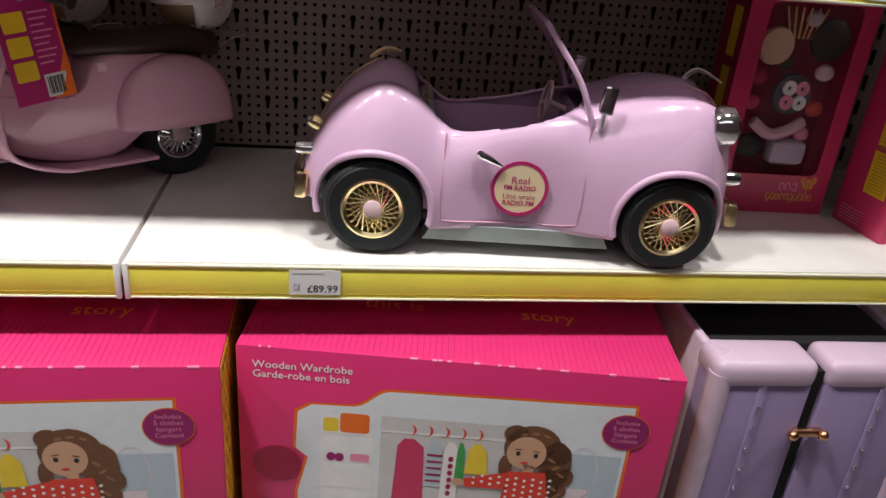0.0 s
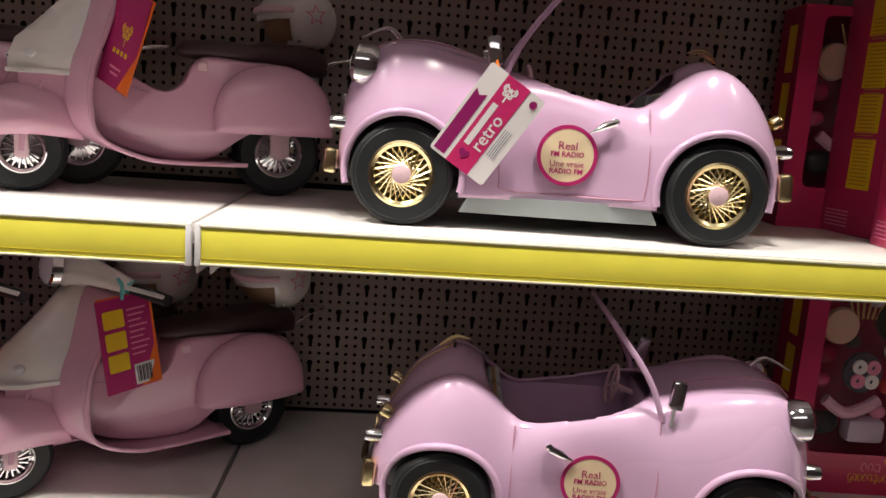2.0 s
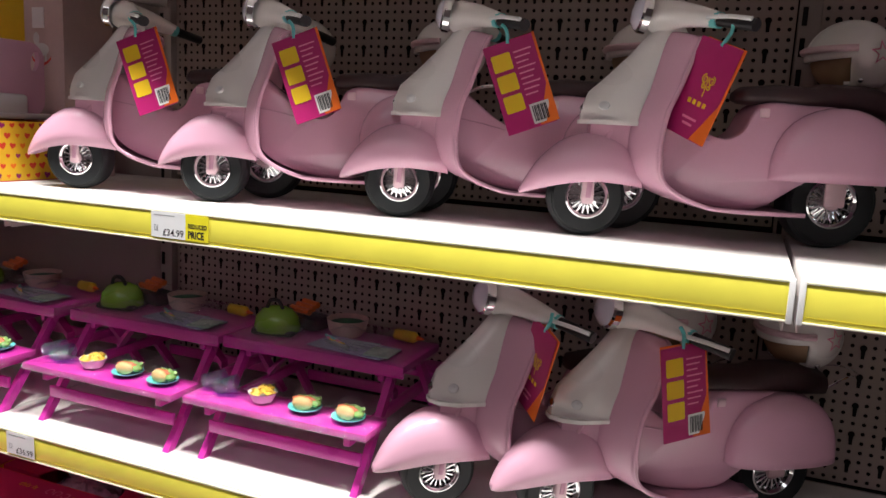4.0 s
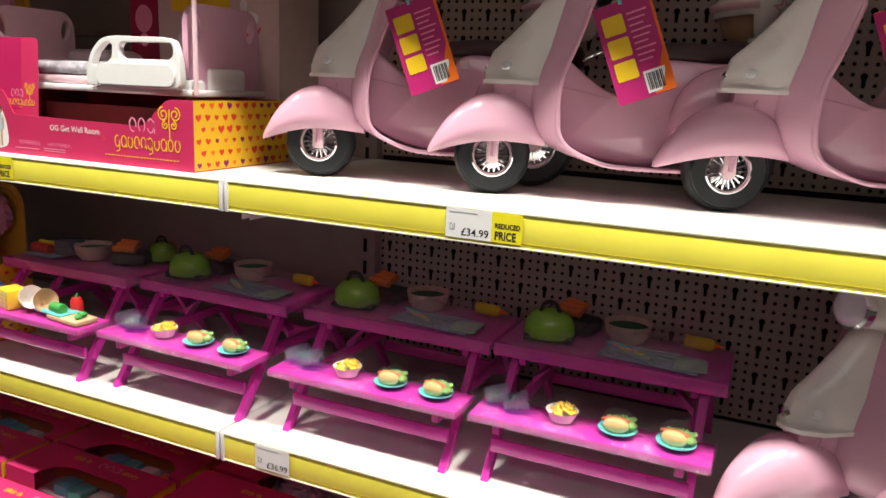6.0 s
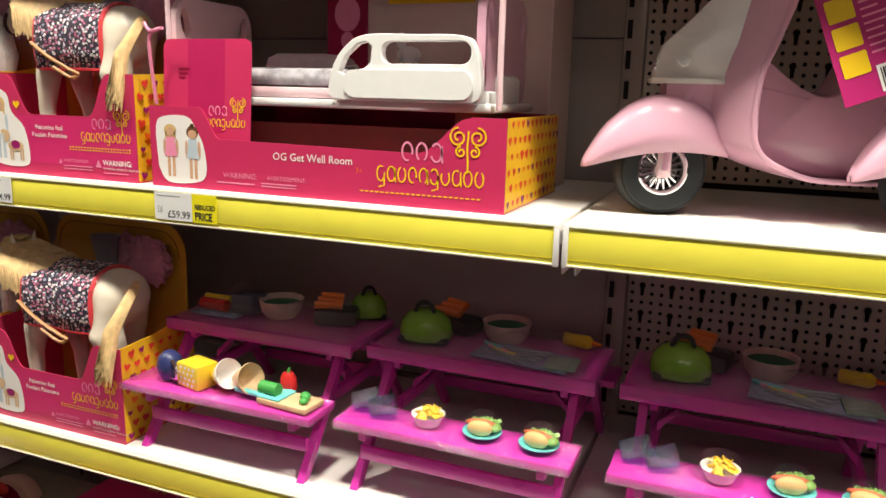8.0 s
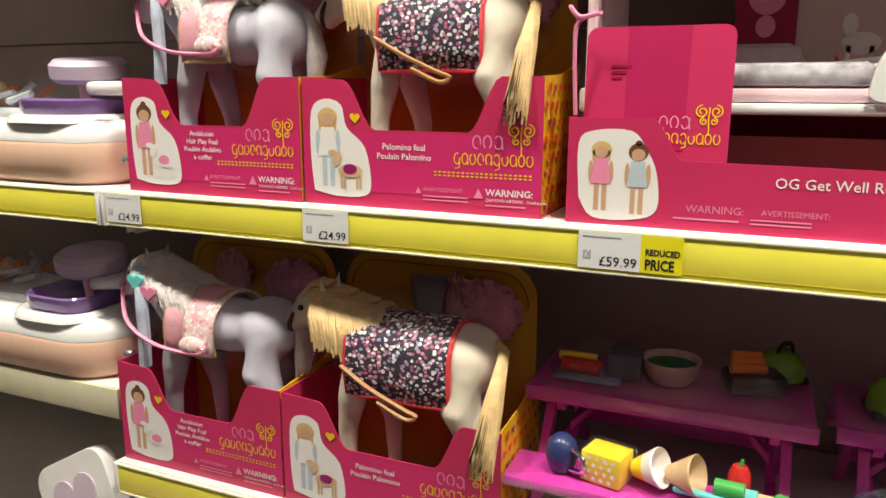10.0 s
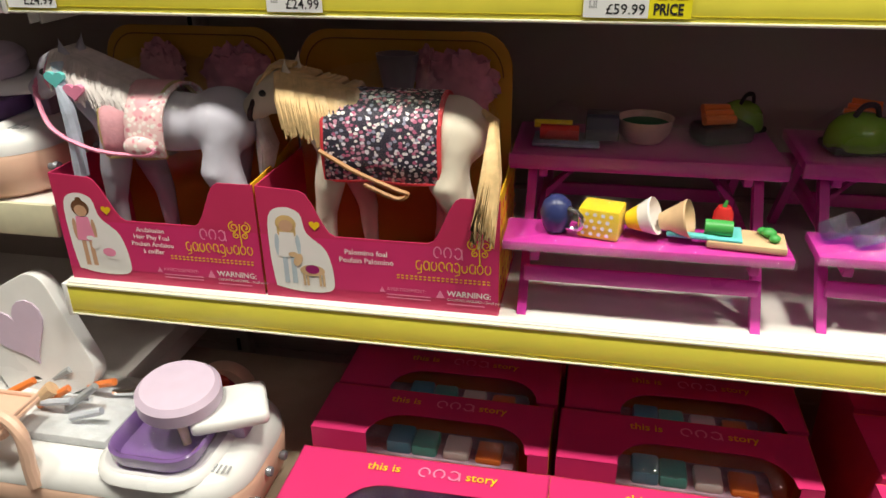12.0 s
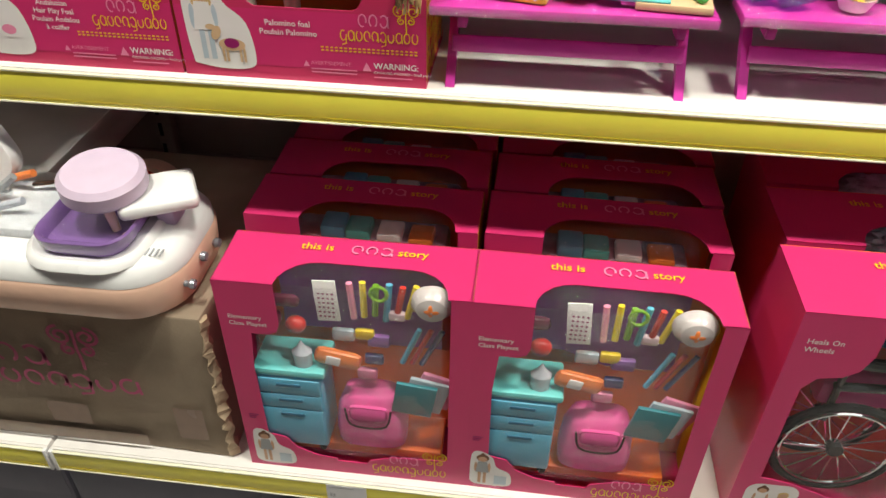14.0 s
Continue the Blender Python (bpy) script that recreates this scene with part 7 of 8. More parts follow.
    for x in (0.072, 0.142):
        part("castor", ball((x, 0.016, 0.054), 0.006, None, 8), DARK, cab)
    secs = []
    for z, hw, dd in ((0.056, 0.040, 0.022), (0.062, 0.046, 0.030), (0.090, 0.048, 0.034), (0.130, 0.045, 0.032), (0.158, 0.036, 0.026), (0.166, 0.020, 0.014)):
        secs.append([(0.208 + hw * math.copysign(abs(math.cos(t)) ** 0.6, math.cos(t)), 0.048 + dd * math.copysign(abs(math.sin(t)) ** 0.6, math.sin(t)), z) for t in [2 * math.pi * k / 18 for k in range(18)]])
    bp = part("backpack", loft(secs), BACKPACK, b, "pink nylon doll backpack", 60)
    part("pocket_flap", box(0.182, 0.234, 0.010, 0.020, 0.124, 0.154, 0.008), BACKPACK, bp)
    part("flap_line", tube(curve_pts([(0.178, 0.012, 0.150), (0.184, 0.008, 0.122), (0.208, 0.007, 0.116), (0.232, 0.008, 0.122), (0.238, 0.012, 0.150)], 3), 0.0016, 6), SEAT_BROWN, bp)
    for k, (mt, ox) in enumerate(((INK_PINK, 0.026), (BLUE_INK, 0.014), (mat("teal_book_cover", (0.02, 0.20, 0.24), 0.45), 0.0))):
        part("book", box(-0.026, 0.026, -0.003, 0.003, -0.033, 0.033, 0.001, None, pose(0.268 + ox, 0.020 + 0.008 * (2 - k), 0.180 - 0.003 * k, 6, 8 + 5 * (2 - k), 0)), mt, b, "small toy folder")
    part("pencil_case", box(-0.030, 0.030, -0.008, 0.008, -0.015, 0.015, 0.010, None, pose(0.172, 0.028, 0.236, 0, 12, 0)), ORANGE_PLASTIC, b, "orange pencil case")
    part("case_window", box(-0.010, 0.008, -0.010, -0.007, -0.008, 0.008, 0.002, None, pose(0.168, 0.028, 0.237, 0, 12, 0)), INK_WHITE, b)
    part("glue_bottle", lathe([(0.0005, 0.0), (0.012, 0.0), (0.013, 0.024), (0.006, 0.032), (0.0005, 0.044)], pose(0.126, 0.03, 0.218), 16), mat("clear_bottle", (0.55, 0.58, 0.66), 0.1, vary=0.1, coat=0.5), b, "clear glue bottle")
    part("apple", ball((0.122, 0.034, 0.288), (0.013, 0.013, 0.013), None, 16), RED_PLASTIC, b, "red toy apple")
    part("sunglasses", box(0.078, 0.130, 0.03, 0.042, 0.318, 0.338, 0.008), mat("dark_red_glasses", (0.16, 0.02, 0.06), 0.2, coat=0.5), b, "dark toy sunglasses")
    part("number_card", box(-0.014, 0.014, -0.0015, 0.0015, -0.032, 0.032, 0.0006, None, pose(0.162, 0.040, 0.330, -6, -4, 0)), INK_WHITE, b, "white spotted number card")
    flat("card_dots", [oval(0.154 + 0.0055 * (k % 4), 0.306 + 0.0078 * (k // 4), 0.0017, 0.0017, 8) for k in range(24)], PURPLE_INK, b, 0.0355)
    for k, mt in enumerate((INK_PINK, YELLOW_PLASTIC, GREEN_LIME, BLUE_CAB, RED_PLASTIC, YELLOW_PLASTIC)):
        part("marker_pen", tube([(0.193 + 0.013 * k, 0.045, 0.300 + 0.004 * (k % 3)), (0.190 + 0.016 * k, 0.045, 0.360 + 0.003 * (k % 2))], 0.0042, 8), mt, b, "coloured marker pen")
    part("scissors", tube([(0.226 + 0.010 * math.cos(t), 0.036, 0.352 + 0.012 * math.sin(t)) for t in [2 * math.pi * k / 14 for k in range(14)]], 0.0026, 6, None, True), GREEN_LIME, b, "green scissor loop")
    for k, mt in enumerate((BLUE_CAB, RED_PLASTIC, NAVY)):
        part("pencil", tube([(0.252 + 0.012 * k, 0.036, 0.232), (0.274 + 0.014 * k, 0.036, 0.296)], 0.0036, 8), mt, b, "toy pencil")
    dome = part("clear_dome", lathe([(0.026, 0.0), (0.0255, 0.010), (0.018, 0.022), (0.0005, 0.027)], pose(0.290, 0.040, 0.345, 90, 0, 0), 24), mat("frosted_dome", (0.62, 0.56, 0.56), 0.1, vary=0.1, coat=0.6), b, "round clear dome bowl")
    part("starfish", ball((0.290, 0.016, 0.345), (0.010, 0.003, 0.005), ball((0.289, 0.016, 0.346), (0.004, 0.003, 0.010), None, 8), 8), ORANGE_PLASTIC, dome, "orange toy fish")
    for k, (x, z, mt, s) in enumerate(((0.205, 0.272, YELLOW_PLASTIC, 0.012), (0.222, 0.262, mat("violet_pad", (0.25, 0.10, 0.35), 0.4), 0.014), (0.215, 0.226, NAVY, 0.012), (0.205, 0.196, INK_PINK, 0.013), (0.178, 0.268, BLUE_INK, 0.014), (0.246, 0.310, PINK_LIGHT, 0.010), (0.088, 0.290, DEEP_RED, 0.013))):
        part("stationery", box(x - s, x + s, 0.040, 0.050, z - s * 0.7, z + s * 0.7, 0.003, None), mt, b, "small stationery piece")
    for o in b.children:
        if o.name.startswith(IN_WINDOW):
            for p in (o, *o.children_recursive):
                for v in p.data.vertices:
                    v.co = Vector((0.184 + (v.co.x - 0.190) * 1.20, 0.004 + (v.co.y - 0.010) * 0.95, 0.052 + (v.co.z - 0.054) * 1.10))
    part("blister", crumple(0.042, w - 0.043, 0.036, h - 0.012, 0.0, 0.012, 7, 60, 70, None, Matrix.Translation((0, 0.016, 0)) @ pose(0, 0, 0, 90, 0, 0)), BLISTER, b, "moulded clear blister over the toys", 40).visible_shadow = False
    part("film", box(0.040, w - 0.031, 0.003, 0.098, 0.034, h - 0.006, 0.014), FILM_BAG, b, "clear blister film").visible_shadow = False
    return b


cs, cs_back = class_set(True), class_set(False)
for ox, oy, ang in ((-2.303, -0.154, 0.3), (-1.946, -0.152, -0.4)):
    put(cs, pose(ox, oy, S1, 0, 0, ang))
for r in range(3):
    for ox in (-2.310, -1.938):
        put(cs_back, pose(ox + 0.006 * r, 0.004 + 0.120 * r, S1, 0, 0, 0.6 * (r - 1)))


def wheelchair_set():
    w, h, d = 0.37, 0.438, 0.14
    low = [(0.034, 0.300), (0.034, 0.10), (0.085, 0.090), (0.16, 0.06), (w - 0.04, 0.058), (w - 0.04, h - 0.03)]
    tab = [(0.108, 0.370), (0.098, 0.342), (0.080, 0.328), (0.050, 0.322)]
    b, fp = window_box(w, h, d, low, tab, "wheelchair_set_box", "magenta window box with a toy wheelchair inside", "toy box", "wheelchair set boxes")
    tp = top_panel(b, w, h, d, 0.108, w - 0.045, 0.055)
    up = Matrix.Translation((0, 0.100, h + 0.0022)) @ pose(0, 0, 0, -90, 0, 0)
    text("this is", 0.021, INK_YELLOW, tp, up @ pose(0.115, 0, 0), "", "LEFT", 0.0002)
    flat("mark", squiggle_row(0.187, 0.250, -0.002, 0.017, 3, 0.0013, 2), INK_PINK, tp, 0.0, up)
    text("story", 0.021, INK_YELLOW, tp, up @ pose(0.256, 0, 0), "", "LEFT", 0.0002)
    for i, s in enumerate(("Heals On", "Wheels")):
        text(s, 0.0125, INK_WHITE, fp, pose(0.016, -0.0006, 0.385 - 0.0145 * i), "", "LEFT", 0.0001)
    flat("picture", [rrect(0.02, 0.10, 0.012, 0.085, 0.02)], INK_WHITE, fp, -0.0005)
    doll_print(fp, 0.045, 0.014, 0.066, -0.0008, None, True, INK_WHITE)
    doll_print(fp, 0.078, 0.012, 0.058, -0.0008, None, False, INK_PINK)
    part("inner_red", box(0.004, w - 0.004, d - 0.008, d - 0.004, 0.004, h - 0.004, 0), INK_RED, b, "red inner card", 0)
    for y in (0.030, 0.100):
        wh = part("big_wheel", tube([(0.134 + 0.090 * math.cos(t), y, 0.150 + 0.090 * math.sin(t)) for t in [2 * math.pi * k / 40 for k in range(40)]], 0.007, 8, None, True), RUBBER, b, "black wheelchair tyre")
        part("rim", tube([(0.134 + 0.080 * math.cos(t), y - 0.003, 0.150 + 0.080 * math.sin(t)) for t in [2 * math.pi * k / 40 for k in range(40)]], 0.0028, 6, None, True), CHROME, wh, "silver rim")
        sp = bmesh.new()
        for k in range(16):
            t = 2 * math.pi * k / 16
            cyl((0.134 + 0.008 * math.cos(t + 0.5), y, 0.150 + 0.008 * math.sin(t + 0.5)), (0.134 + 0.080 * math.cos(t), y, 0.150 + 0.080 * math.sin(t)), 0.0012, None, 5, sp)
        part("spokes", sp, CHROME, wh, "thin silver spokes")
        part("hub", cyl((0.134, y - 0.008, 0.150), (0.134, y + 0.008, 0.150), 0.012, None, 14), DARK, wh)
    fr = bmesh.new()
    for y in (0.04, 0.092):
        tube(curve_pts([(0.085, y, 0.330), (0.105, y, 0.318), (0.20, y, 0.312), (0.30, y, 0.305)], 4), 0.007, 8, fr)
        tube(curve_pts([(0.10, y, 0.270), (0.22, y, 0.272), (0.30, y, 0.250), (0.325, y, 0.17)], 4), 0.007, 8, fr)
        tube([(0.105, y, 0.320), (0.105, y, 0.20)], 0.005, 8, fr)
    part("chair_frame", fr, mat("dark_grey_frame", (0.05, 0.055, 0.06), 0.3, coat=0.4), b, "dark grey wheelchair frame")
    part("chair_seat", box(0.085, 0.30, 0.045, 0.088, 0.222, 0.268, 0.012), BACKPACK, b, "pink cloth seat")
    part("folded_clothes", lump((0.24, 0.060, 0.360), (0.100, 0.046, 0.044), 3), mat("navy_cloth", (0.03, 0.06, 0.20), 0.6, vary=0.3, scale=50, bump=0.5, bscale=50), b, "blue folded clothes")
    part("accessory_bag", lump((0.20, 0.05, 0.402), (0.085, 0.044, 0.030), 6), mat("bag_of_blue_parts", (0.45, 0.48, 0.60), 0.15, vary=0.5, scale=60, coat=0.6), b, "clear bag of pale accessories")
    part("film", box(0.038, w - 0.042, 0.003, 0.12, 0.06, h - 0.006, 0.014), FILM_BAG, b, "clear blister film").visible_shadow = False
    return b


ws = wheelchair_set()
for ox, oy, ang in ((-1.524, -0.149, 0.0), (-1.512, 0.002, 0.4), (-1.506, 0.155, -0.4), (-1.110, -0.140, 0.6), (-1.100, 0.015, 0.0)):
    put(ws, pose(ox, oy, S1, 0, 0, ang))


# ---- wardrobe boxes and the trunk on the low shelf ----
def wardrobe_box():
    w, h, d = 0.622, 0.522, 0.30
    b = thing("wardrobe_box", "large magenta box with a printed wardrobe picture", "toy box", "wardrobe boxes")
    part("carton", box(0, w, 0, d, 0, h, 0.0025, None, None, 2), MAGENTA_CARD, b, "magenta carton with scuffed corners")
    rib = bmesh.new()
    for k in range(72):
        box(0.006 + k * 0.0086, 0.0075 + k * 0.0086, 0.004, d - 0.004, h, h + 0.0006, 0, rib)
    part("top_ribs", rib, MAGENTA_CARD, b, "fine ribs pressed in the top", 0)
    text("this is", 0.040, INK_YELLOW, b, Matrix.Translation((0, 0.13, h + 0.0008)) @ pose(0.16, 0, 0, -90, 0, 0), "", "LEFT")
    text("story", 0.040, INK_YELLOW, b, Matrix.Translation((0, 0.13, h + 0.0008)) @ pose(0.40, 0, 0, -90, 0, 0), "", "LEFT")
    part("heart_side", box(-0.0008, -0.0002, 0.004, d - 0.004, 0.004, h - 0.004), YELLOW_CARD, b, "yellow heart-printed side", 0)
    part("heart_side", box(w + 0.0002, w + 0.0008, 0.004, d - 0.004, 0.004, h - 0.004), YELLOW_CARD, b, "yellow heart-printed side", 0)
    hearts_print(b, d, h, pose(w + 0.0010, 0, 0, 0, 0, 90), 31)
    text("Wooden Wardrobe", 0.0170, INK_WHITE, b, pose(0.022, -0.0006, h - 0.034), "", "LEFT", 0.0002)
    text("Garde-robe en bois", 0.0170, INK_WHITE, b, pose(0.022, -0.0006, h - 0.050), "", "LEFT", 0.0002)
    pic = [(0.085, 0.06), (0.56, 0.06), (0.56, h - 0.052)] + [(0.215, h - 0.058)] + [(0.215 - 0.05 * k / 5, h - 0.058 - 0.030 * (0.5 - 0.5 * math.cos(math.pi * k / 5))) for k in range(1, 6)] + [(0.105, h - 0.090), (0.085, h - 0.104), (0.082, h - 0.17), (0.10, h - 0.185), (0.085, h - 0.25)]
    big = [((p[0] - 0.32) * 1.02 + 0.32, (p[1] - 0.28) * 1.022 + 0.28) for p in pic]
    flat("orange_border", [big], INK_ORANGE, b, -0.0005)
    flat("picture", [pic], mat("pale_room_print", (0.76, 0.79, 0.84), 0.45, vary=0.05), b, -0.0008)
    y = -0.0011
    flat("printed_shelves", [bar_shape(0.118, 0.08, 0.076, h - 0.185), ], mat("white_wardrobe_print", (0.82, 0.82, 0.84), 0.45), b, y)
    flat("printed_hanging_space", [bar_shape(0.205, 0.08, 0.22, h - 0.18)], mat("grey_wardrobe_print", (0.62, 0.60, 0.60), 0.45), b, y)
    flat("printed_shelf_boards", [bar_shape(0.118, h - 0.138 - 0.05 * k, 0.076, 0.004) for k in range(5)] + [bar_shape(0.205, h - 0.128, 0.22, 0.004)], INK_WHITE, b, y - 0.0003)
    flat("printed_yellow_bag", [rrect(0.122, 0.144, h - 0.134, h - 0.110, 0.004, 2)], YELLOW_PLASTIC, b, y - 0.0004)
    flat("printed_orange_bag", [rrect(0.146, 0.188, h - 0.134, h - 0.100, 0.005, 2)], INK_ORANGE, b, y - 0.0004)
    flat("printed_shoes", [oval(0.134 + 0.012 * k, h - 0.180, 0.007, 0.008, 10) for k in range(2)], PURPLE_INK, b, y - 0.0004)
    flat("printed_folded_clothes", [rrect(0.162, 0.190, h - 0.186, h - 0.172, 0.003, 2)], INK_PINK, b, y - 0.0004)
    hang = []
    for k in range(5):
        cx = 0.246 + 0.024 * k
        pts = arc(cx, h - 0.120, 0.010, -110, 110, 10)
        hang.append(pts + [(cx + (p[0] - cx) * 0.65, p[1]) for p in pts[::-1]])
    flat("printed_hangers", hang, INK_RED, b, y - 0.0005)
    for k, (mt, dx, wd, z0) in enumerate(((CRIMSON, 0.225, 0.048, 0.25), (BLUE_INK, 0.272, 0.026, 0.30), (INK_WHITE, 0.296, 0.026, 0.27), (GREEN, 0.316, 0.014, 0.31), (YELLOW_PLASTIC, 0.330, 0.034, 0.33))):
        flat("printed_garment", [[(dx, z0), (dx + wd, z0), (dx + wd * 0.9, h - 0.150), (dx + wd * 0.6, h - 0.136), (dx + wd * 0.3, h - 0.136), (dx + wd * 0.1, h - 0.150)]], mt, b, y - 0.0006 - 0.0001 * k)
    flat("printed_garment_marks", [bar_shape(0.274, 0.31 + 0.012 * k, 0.022, 0.0035) for k in range(5)] + [oval(0.309, 0.29 + 0.013 * k, 0.004, 0.005, 8) for k in range(6)], DEEP_RED, b, y - 0.0012)
    flat("printed_dress_form", [{"outer": oval(0.50, h - 0.175, 0.024, 0.050, 20), "hole": oval(0.50, h - 0.175, 0.0225, 0.0485, 20)}, [(0.485, h - 0.205), (0.515, h - 0.205), (0.545, 0.10), (0.470, 0.10)]], mat("pale_pink_print", (0.78, 0.66, 0.72), 0.45), b, y - 0.0003)
    # the printed doll reaching for a dress
    cx = 0.425
    flat("printed_curls", [oval(cx, h - 0.135, 0.042, 0.040), oval(cx + 0.036, h - 0.165, 0.024, 0.045), oval(cx + 0.028, h - 0.20, 0.020, 0.03), oval(cx + 0.040, h - 0.145, 0.018, 0.02), oval(cx + 0.052, h - 0.185, 0.014, 0.018), oval(cx + 0.046, h - 0.212, 0.013, 0.016), oval(cx - 0.036, h - 0.172, 0.010, 0.022), oval(cx - 0.026, h - 0.112, 0.018, 0.016)], HAIR_INK, b, y - 0.0012)
    flat("printed_hair_lights", [oval(cx - 0.014 + 0.016 * k, h - 0.112 + 0.003 * (k % 2), 0.006, 0.0022, 10, 20 - 20 * k) for k in range(3)] + [oval(cx + 0.030 + 0.008 * (k % 3), h - 0.155 - 0.013 * k, 0.0075, 0.0022, 10, 35 if k % 2 else -35) for k in range(6)], mat("chestnut_hair_ink", (0.32, 0.15, 0.07), 0.5, vary=0.2), b, y - 0.0013)
    flat("printed_lips", [oval(cx - 0.009, h - 0.1625, 0.006, 0.0022, 10)], INK_RED, b, y - 0.0017)
    flat("printed_brows", [oval(cx - 0.020, h - 0.1385, 0.006, 0.0011, 8, 8), oval(cx + 0.006, h - 0.1405, 0.006, 0.0011, 8, -8)], HAIR_INK, b, y - 0.0017)
    flat("printed_face", [oval(cx - 0.008, h - 0.145, 0.029, 0.030), bar_shape(cx - 0.010, h - 0.19, 0.016, 0.024)], SKIN_INK, b, y - 0.0015)
    flat("printed_eyes", [oval(cx - 0.020, h - 0.146, 0.0035, 0.0042, 10), oval(cx + 0.006, h - 0.148, 0.0035, 0.0042, 10)], INK_BLACK, b, y - 0.0017)
    flat("printed_dress", [[(cx - 0.030, h - 0.180), (cx + 0.024, h - 0.178), (cx + 0.045, h - 0.30), (cx - 0.045, h - 0.30)], [(cx - 0.03, h - 0.182), (cx - 0.095, h - 0.200), (cx - 0.092, h - 0.216), (cx - 0.03, h - 0.215)]], INK_RED, b, y - 0.0018)
    flat("dress_dots", [oval(cx - 0.08 + 0.0125 * (k % 10), h - 0.196 - 0.011 * (k // 10) + 0.004 * (k % 2), 0.0026, 0.0026, 8) for k in range(60) if (k // 10) > 1 and 3 < k % 10 < 10 or (k // 10) < 2], INK_WHITE, b, y - 0.0021)
    flat("printed_hand", [oval(cx - 0.102, h - 0.207, 0.010, 0.007, 12)], SKIN_INK, b, y - 0.0018)
    flat("printed_cabinet", [bar_shape(0.47, 0.10, 0.085, h - 0.24)], BLUE_INK, b, y - 0.0001)
    flat("round_badge", [oval(0.553, h - 0.095, 0.033, 0.030, 28)], PURPLE_INK, b, -0.0016)
    flat("badge_ring", [oval(0.553, h - 0.095, 0.0345, 0.0315, 28)], INK_ORANGE, b, -0.0014)
    for i, s in enumerate(("Includes", "5 clothes", "hangers", "Contient")):
        text(s, 0.0105, INK_PINK, b, pose(0.553, -0.0019, h - 0.081 - 0.0105 * i), "", "CENTER")
    flat("dark_badge", [oval(0.055, h - 0.20, 0.036, 0.032, 24)], DEEP_RED, b, -0.0014)
    sc = bmesh.new()
    rnd = random.Random(2)
    for k in range(14):
        x = rnd.uniform(0.01, w - 0.01)
        box(x, x + rnd.uniform(0.003, 0.012), -0.0004, 0.003, h - 0.0025, h + 0.0003, 0.0003, sc, None, 1)
    part("scuffs", sc, INK_PINK, b, "pale scuffs along the top edge", 0)
    return b


wb = wardrobe_box()
put(wb, pose(0.141, -0.036, S1, 0, 0, -8.6))
put(wb, pose(-0.495, -0.090, S1, 0, 0, 0.0))


def trunk():
    t = thing("storage_trunk", "purple doll trunk with lilac edges, standing open", "trunk", at=pose(0.785, -0.105, S1, 0, 0, -1.5))
    h = 0.535
    for k, (x0, x1) in enumerate(((0.026, 0.184), (0.198, 0.382))):
        dr = part("door", box(x0 + 0.004, x1 - 0.004, 0.004, 0.070, 0.0, h - 0.030, 0.006), TRUNK_BODY, t, "purple vinyl trunk door")
        part("corner_edge", tube([(x0 + (0.016 if k == 0 else 0.170), 0.018, 0.0), (x0 + (0.016 if k == 0 else 0.170), 0.018, h - 0.024)], 0.0185, 14), TRUNK_EDGE, dr, "rounded lilac corner edge")
        part("top_edge", box(x0, x1, 0.0, 0.075, h - 0.046, h, 0.016, None, None, 4), TRUNK_EDGE, dr, "rounded lilac top edge")
        bx = x0 + (0.078 if k == 0 else 0.096)
        part("band", box(bx - 0.006, bx + 0.006, 0.0015, 0.005, 0.0, h - 0.044, 0.001), TRUNK_BODY, dr, "stitched upright band")
        for q in range(13):
            part("stud", ball((bx, 0.001, 0.04 + q * 0.038), 0.0032, None, 8), CHROME, dr)
    # black filler in place of the shade between the doors
    part("gap", box(0.184, 0.198, 0.012, 0.07, 0.0, h - 0.02, 0), BLACK, t, "black filler painted as shade between the doors")
    cl = part("clasp", box(0.168, 0.214, -0.008, 0.004, h - 0.125, h - 0.112, 0.004), COPPER, t, "rose gold clasp")
    for x in (0.166, 0.214):
        part("knob", ball((x, -0.008, h - 0.120), 0.0085, None, 12), COPPER, cl)
    # solid black block stands for the unlit inside of the trunk
    part("inside", box(0.042, 0.366, 0.076, 0.30, 0.0, h - 0.012, 0.004), BLACK, t, "black block painted as the shade inside")
    for x in (0.026, 0.366):
        part("side_edge", box(x, x + 0.016, 0.06, 0.31, 0.0, h, 0.007, None, None, 3), TRUNK_EDGE, t, "lilac side wall edge")
    part("rear_edge", box(0.026, 0.382, 0.295, 0.312, 0.0, h, 0.007, None, None, 3), TRUNK_EDGE, t, "lilac rear edge")


trunk()


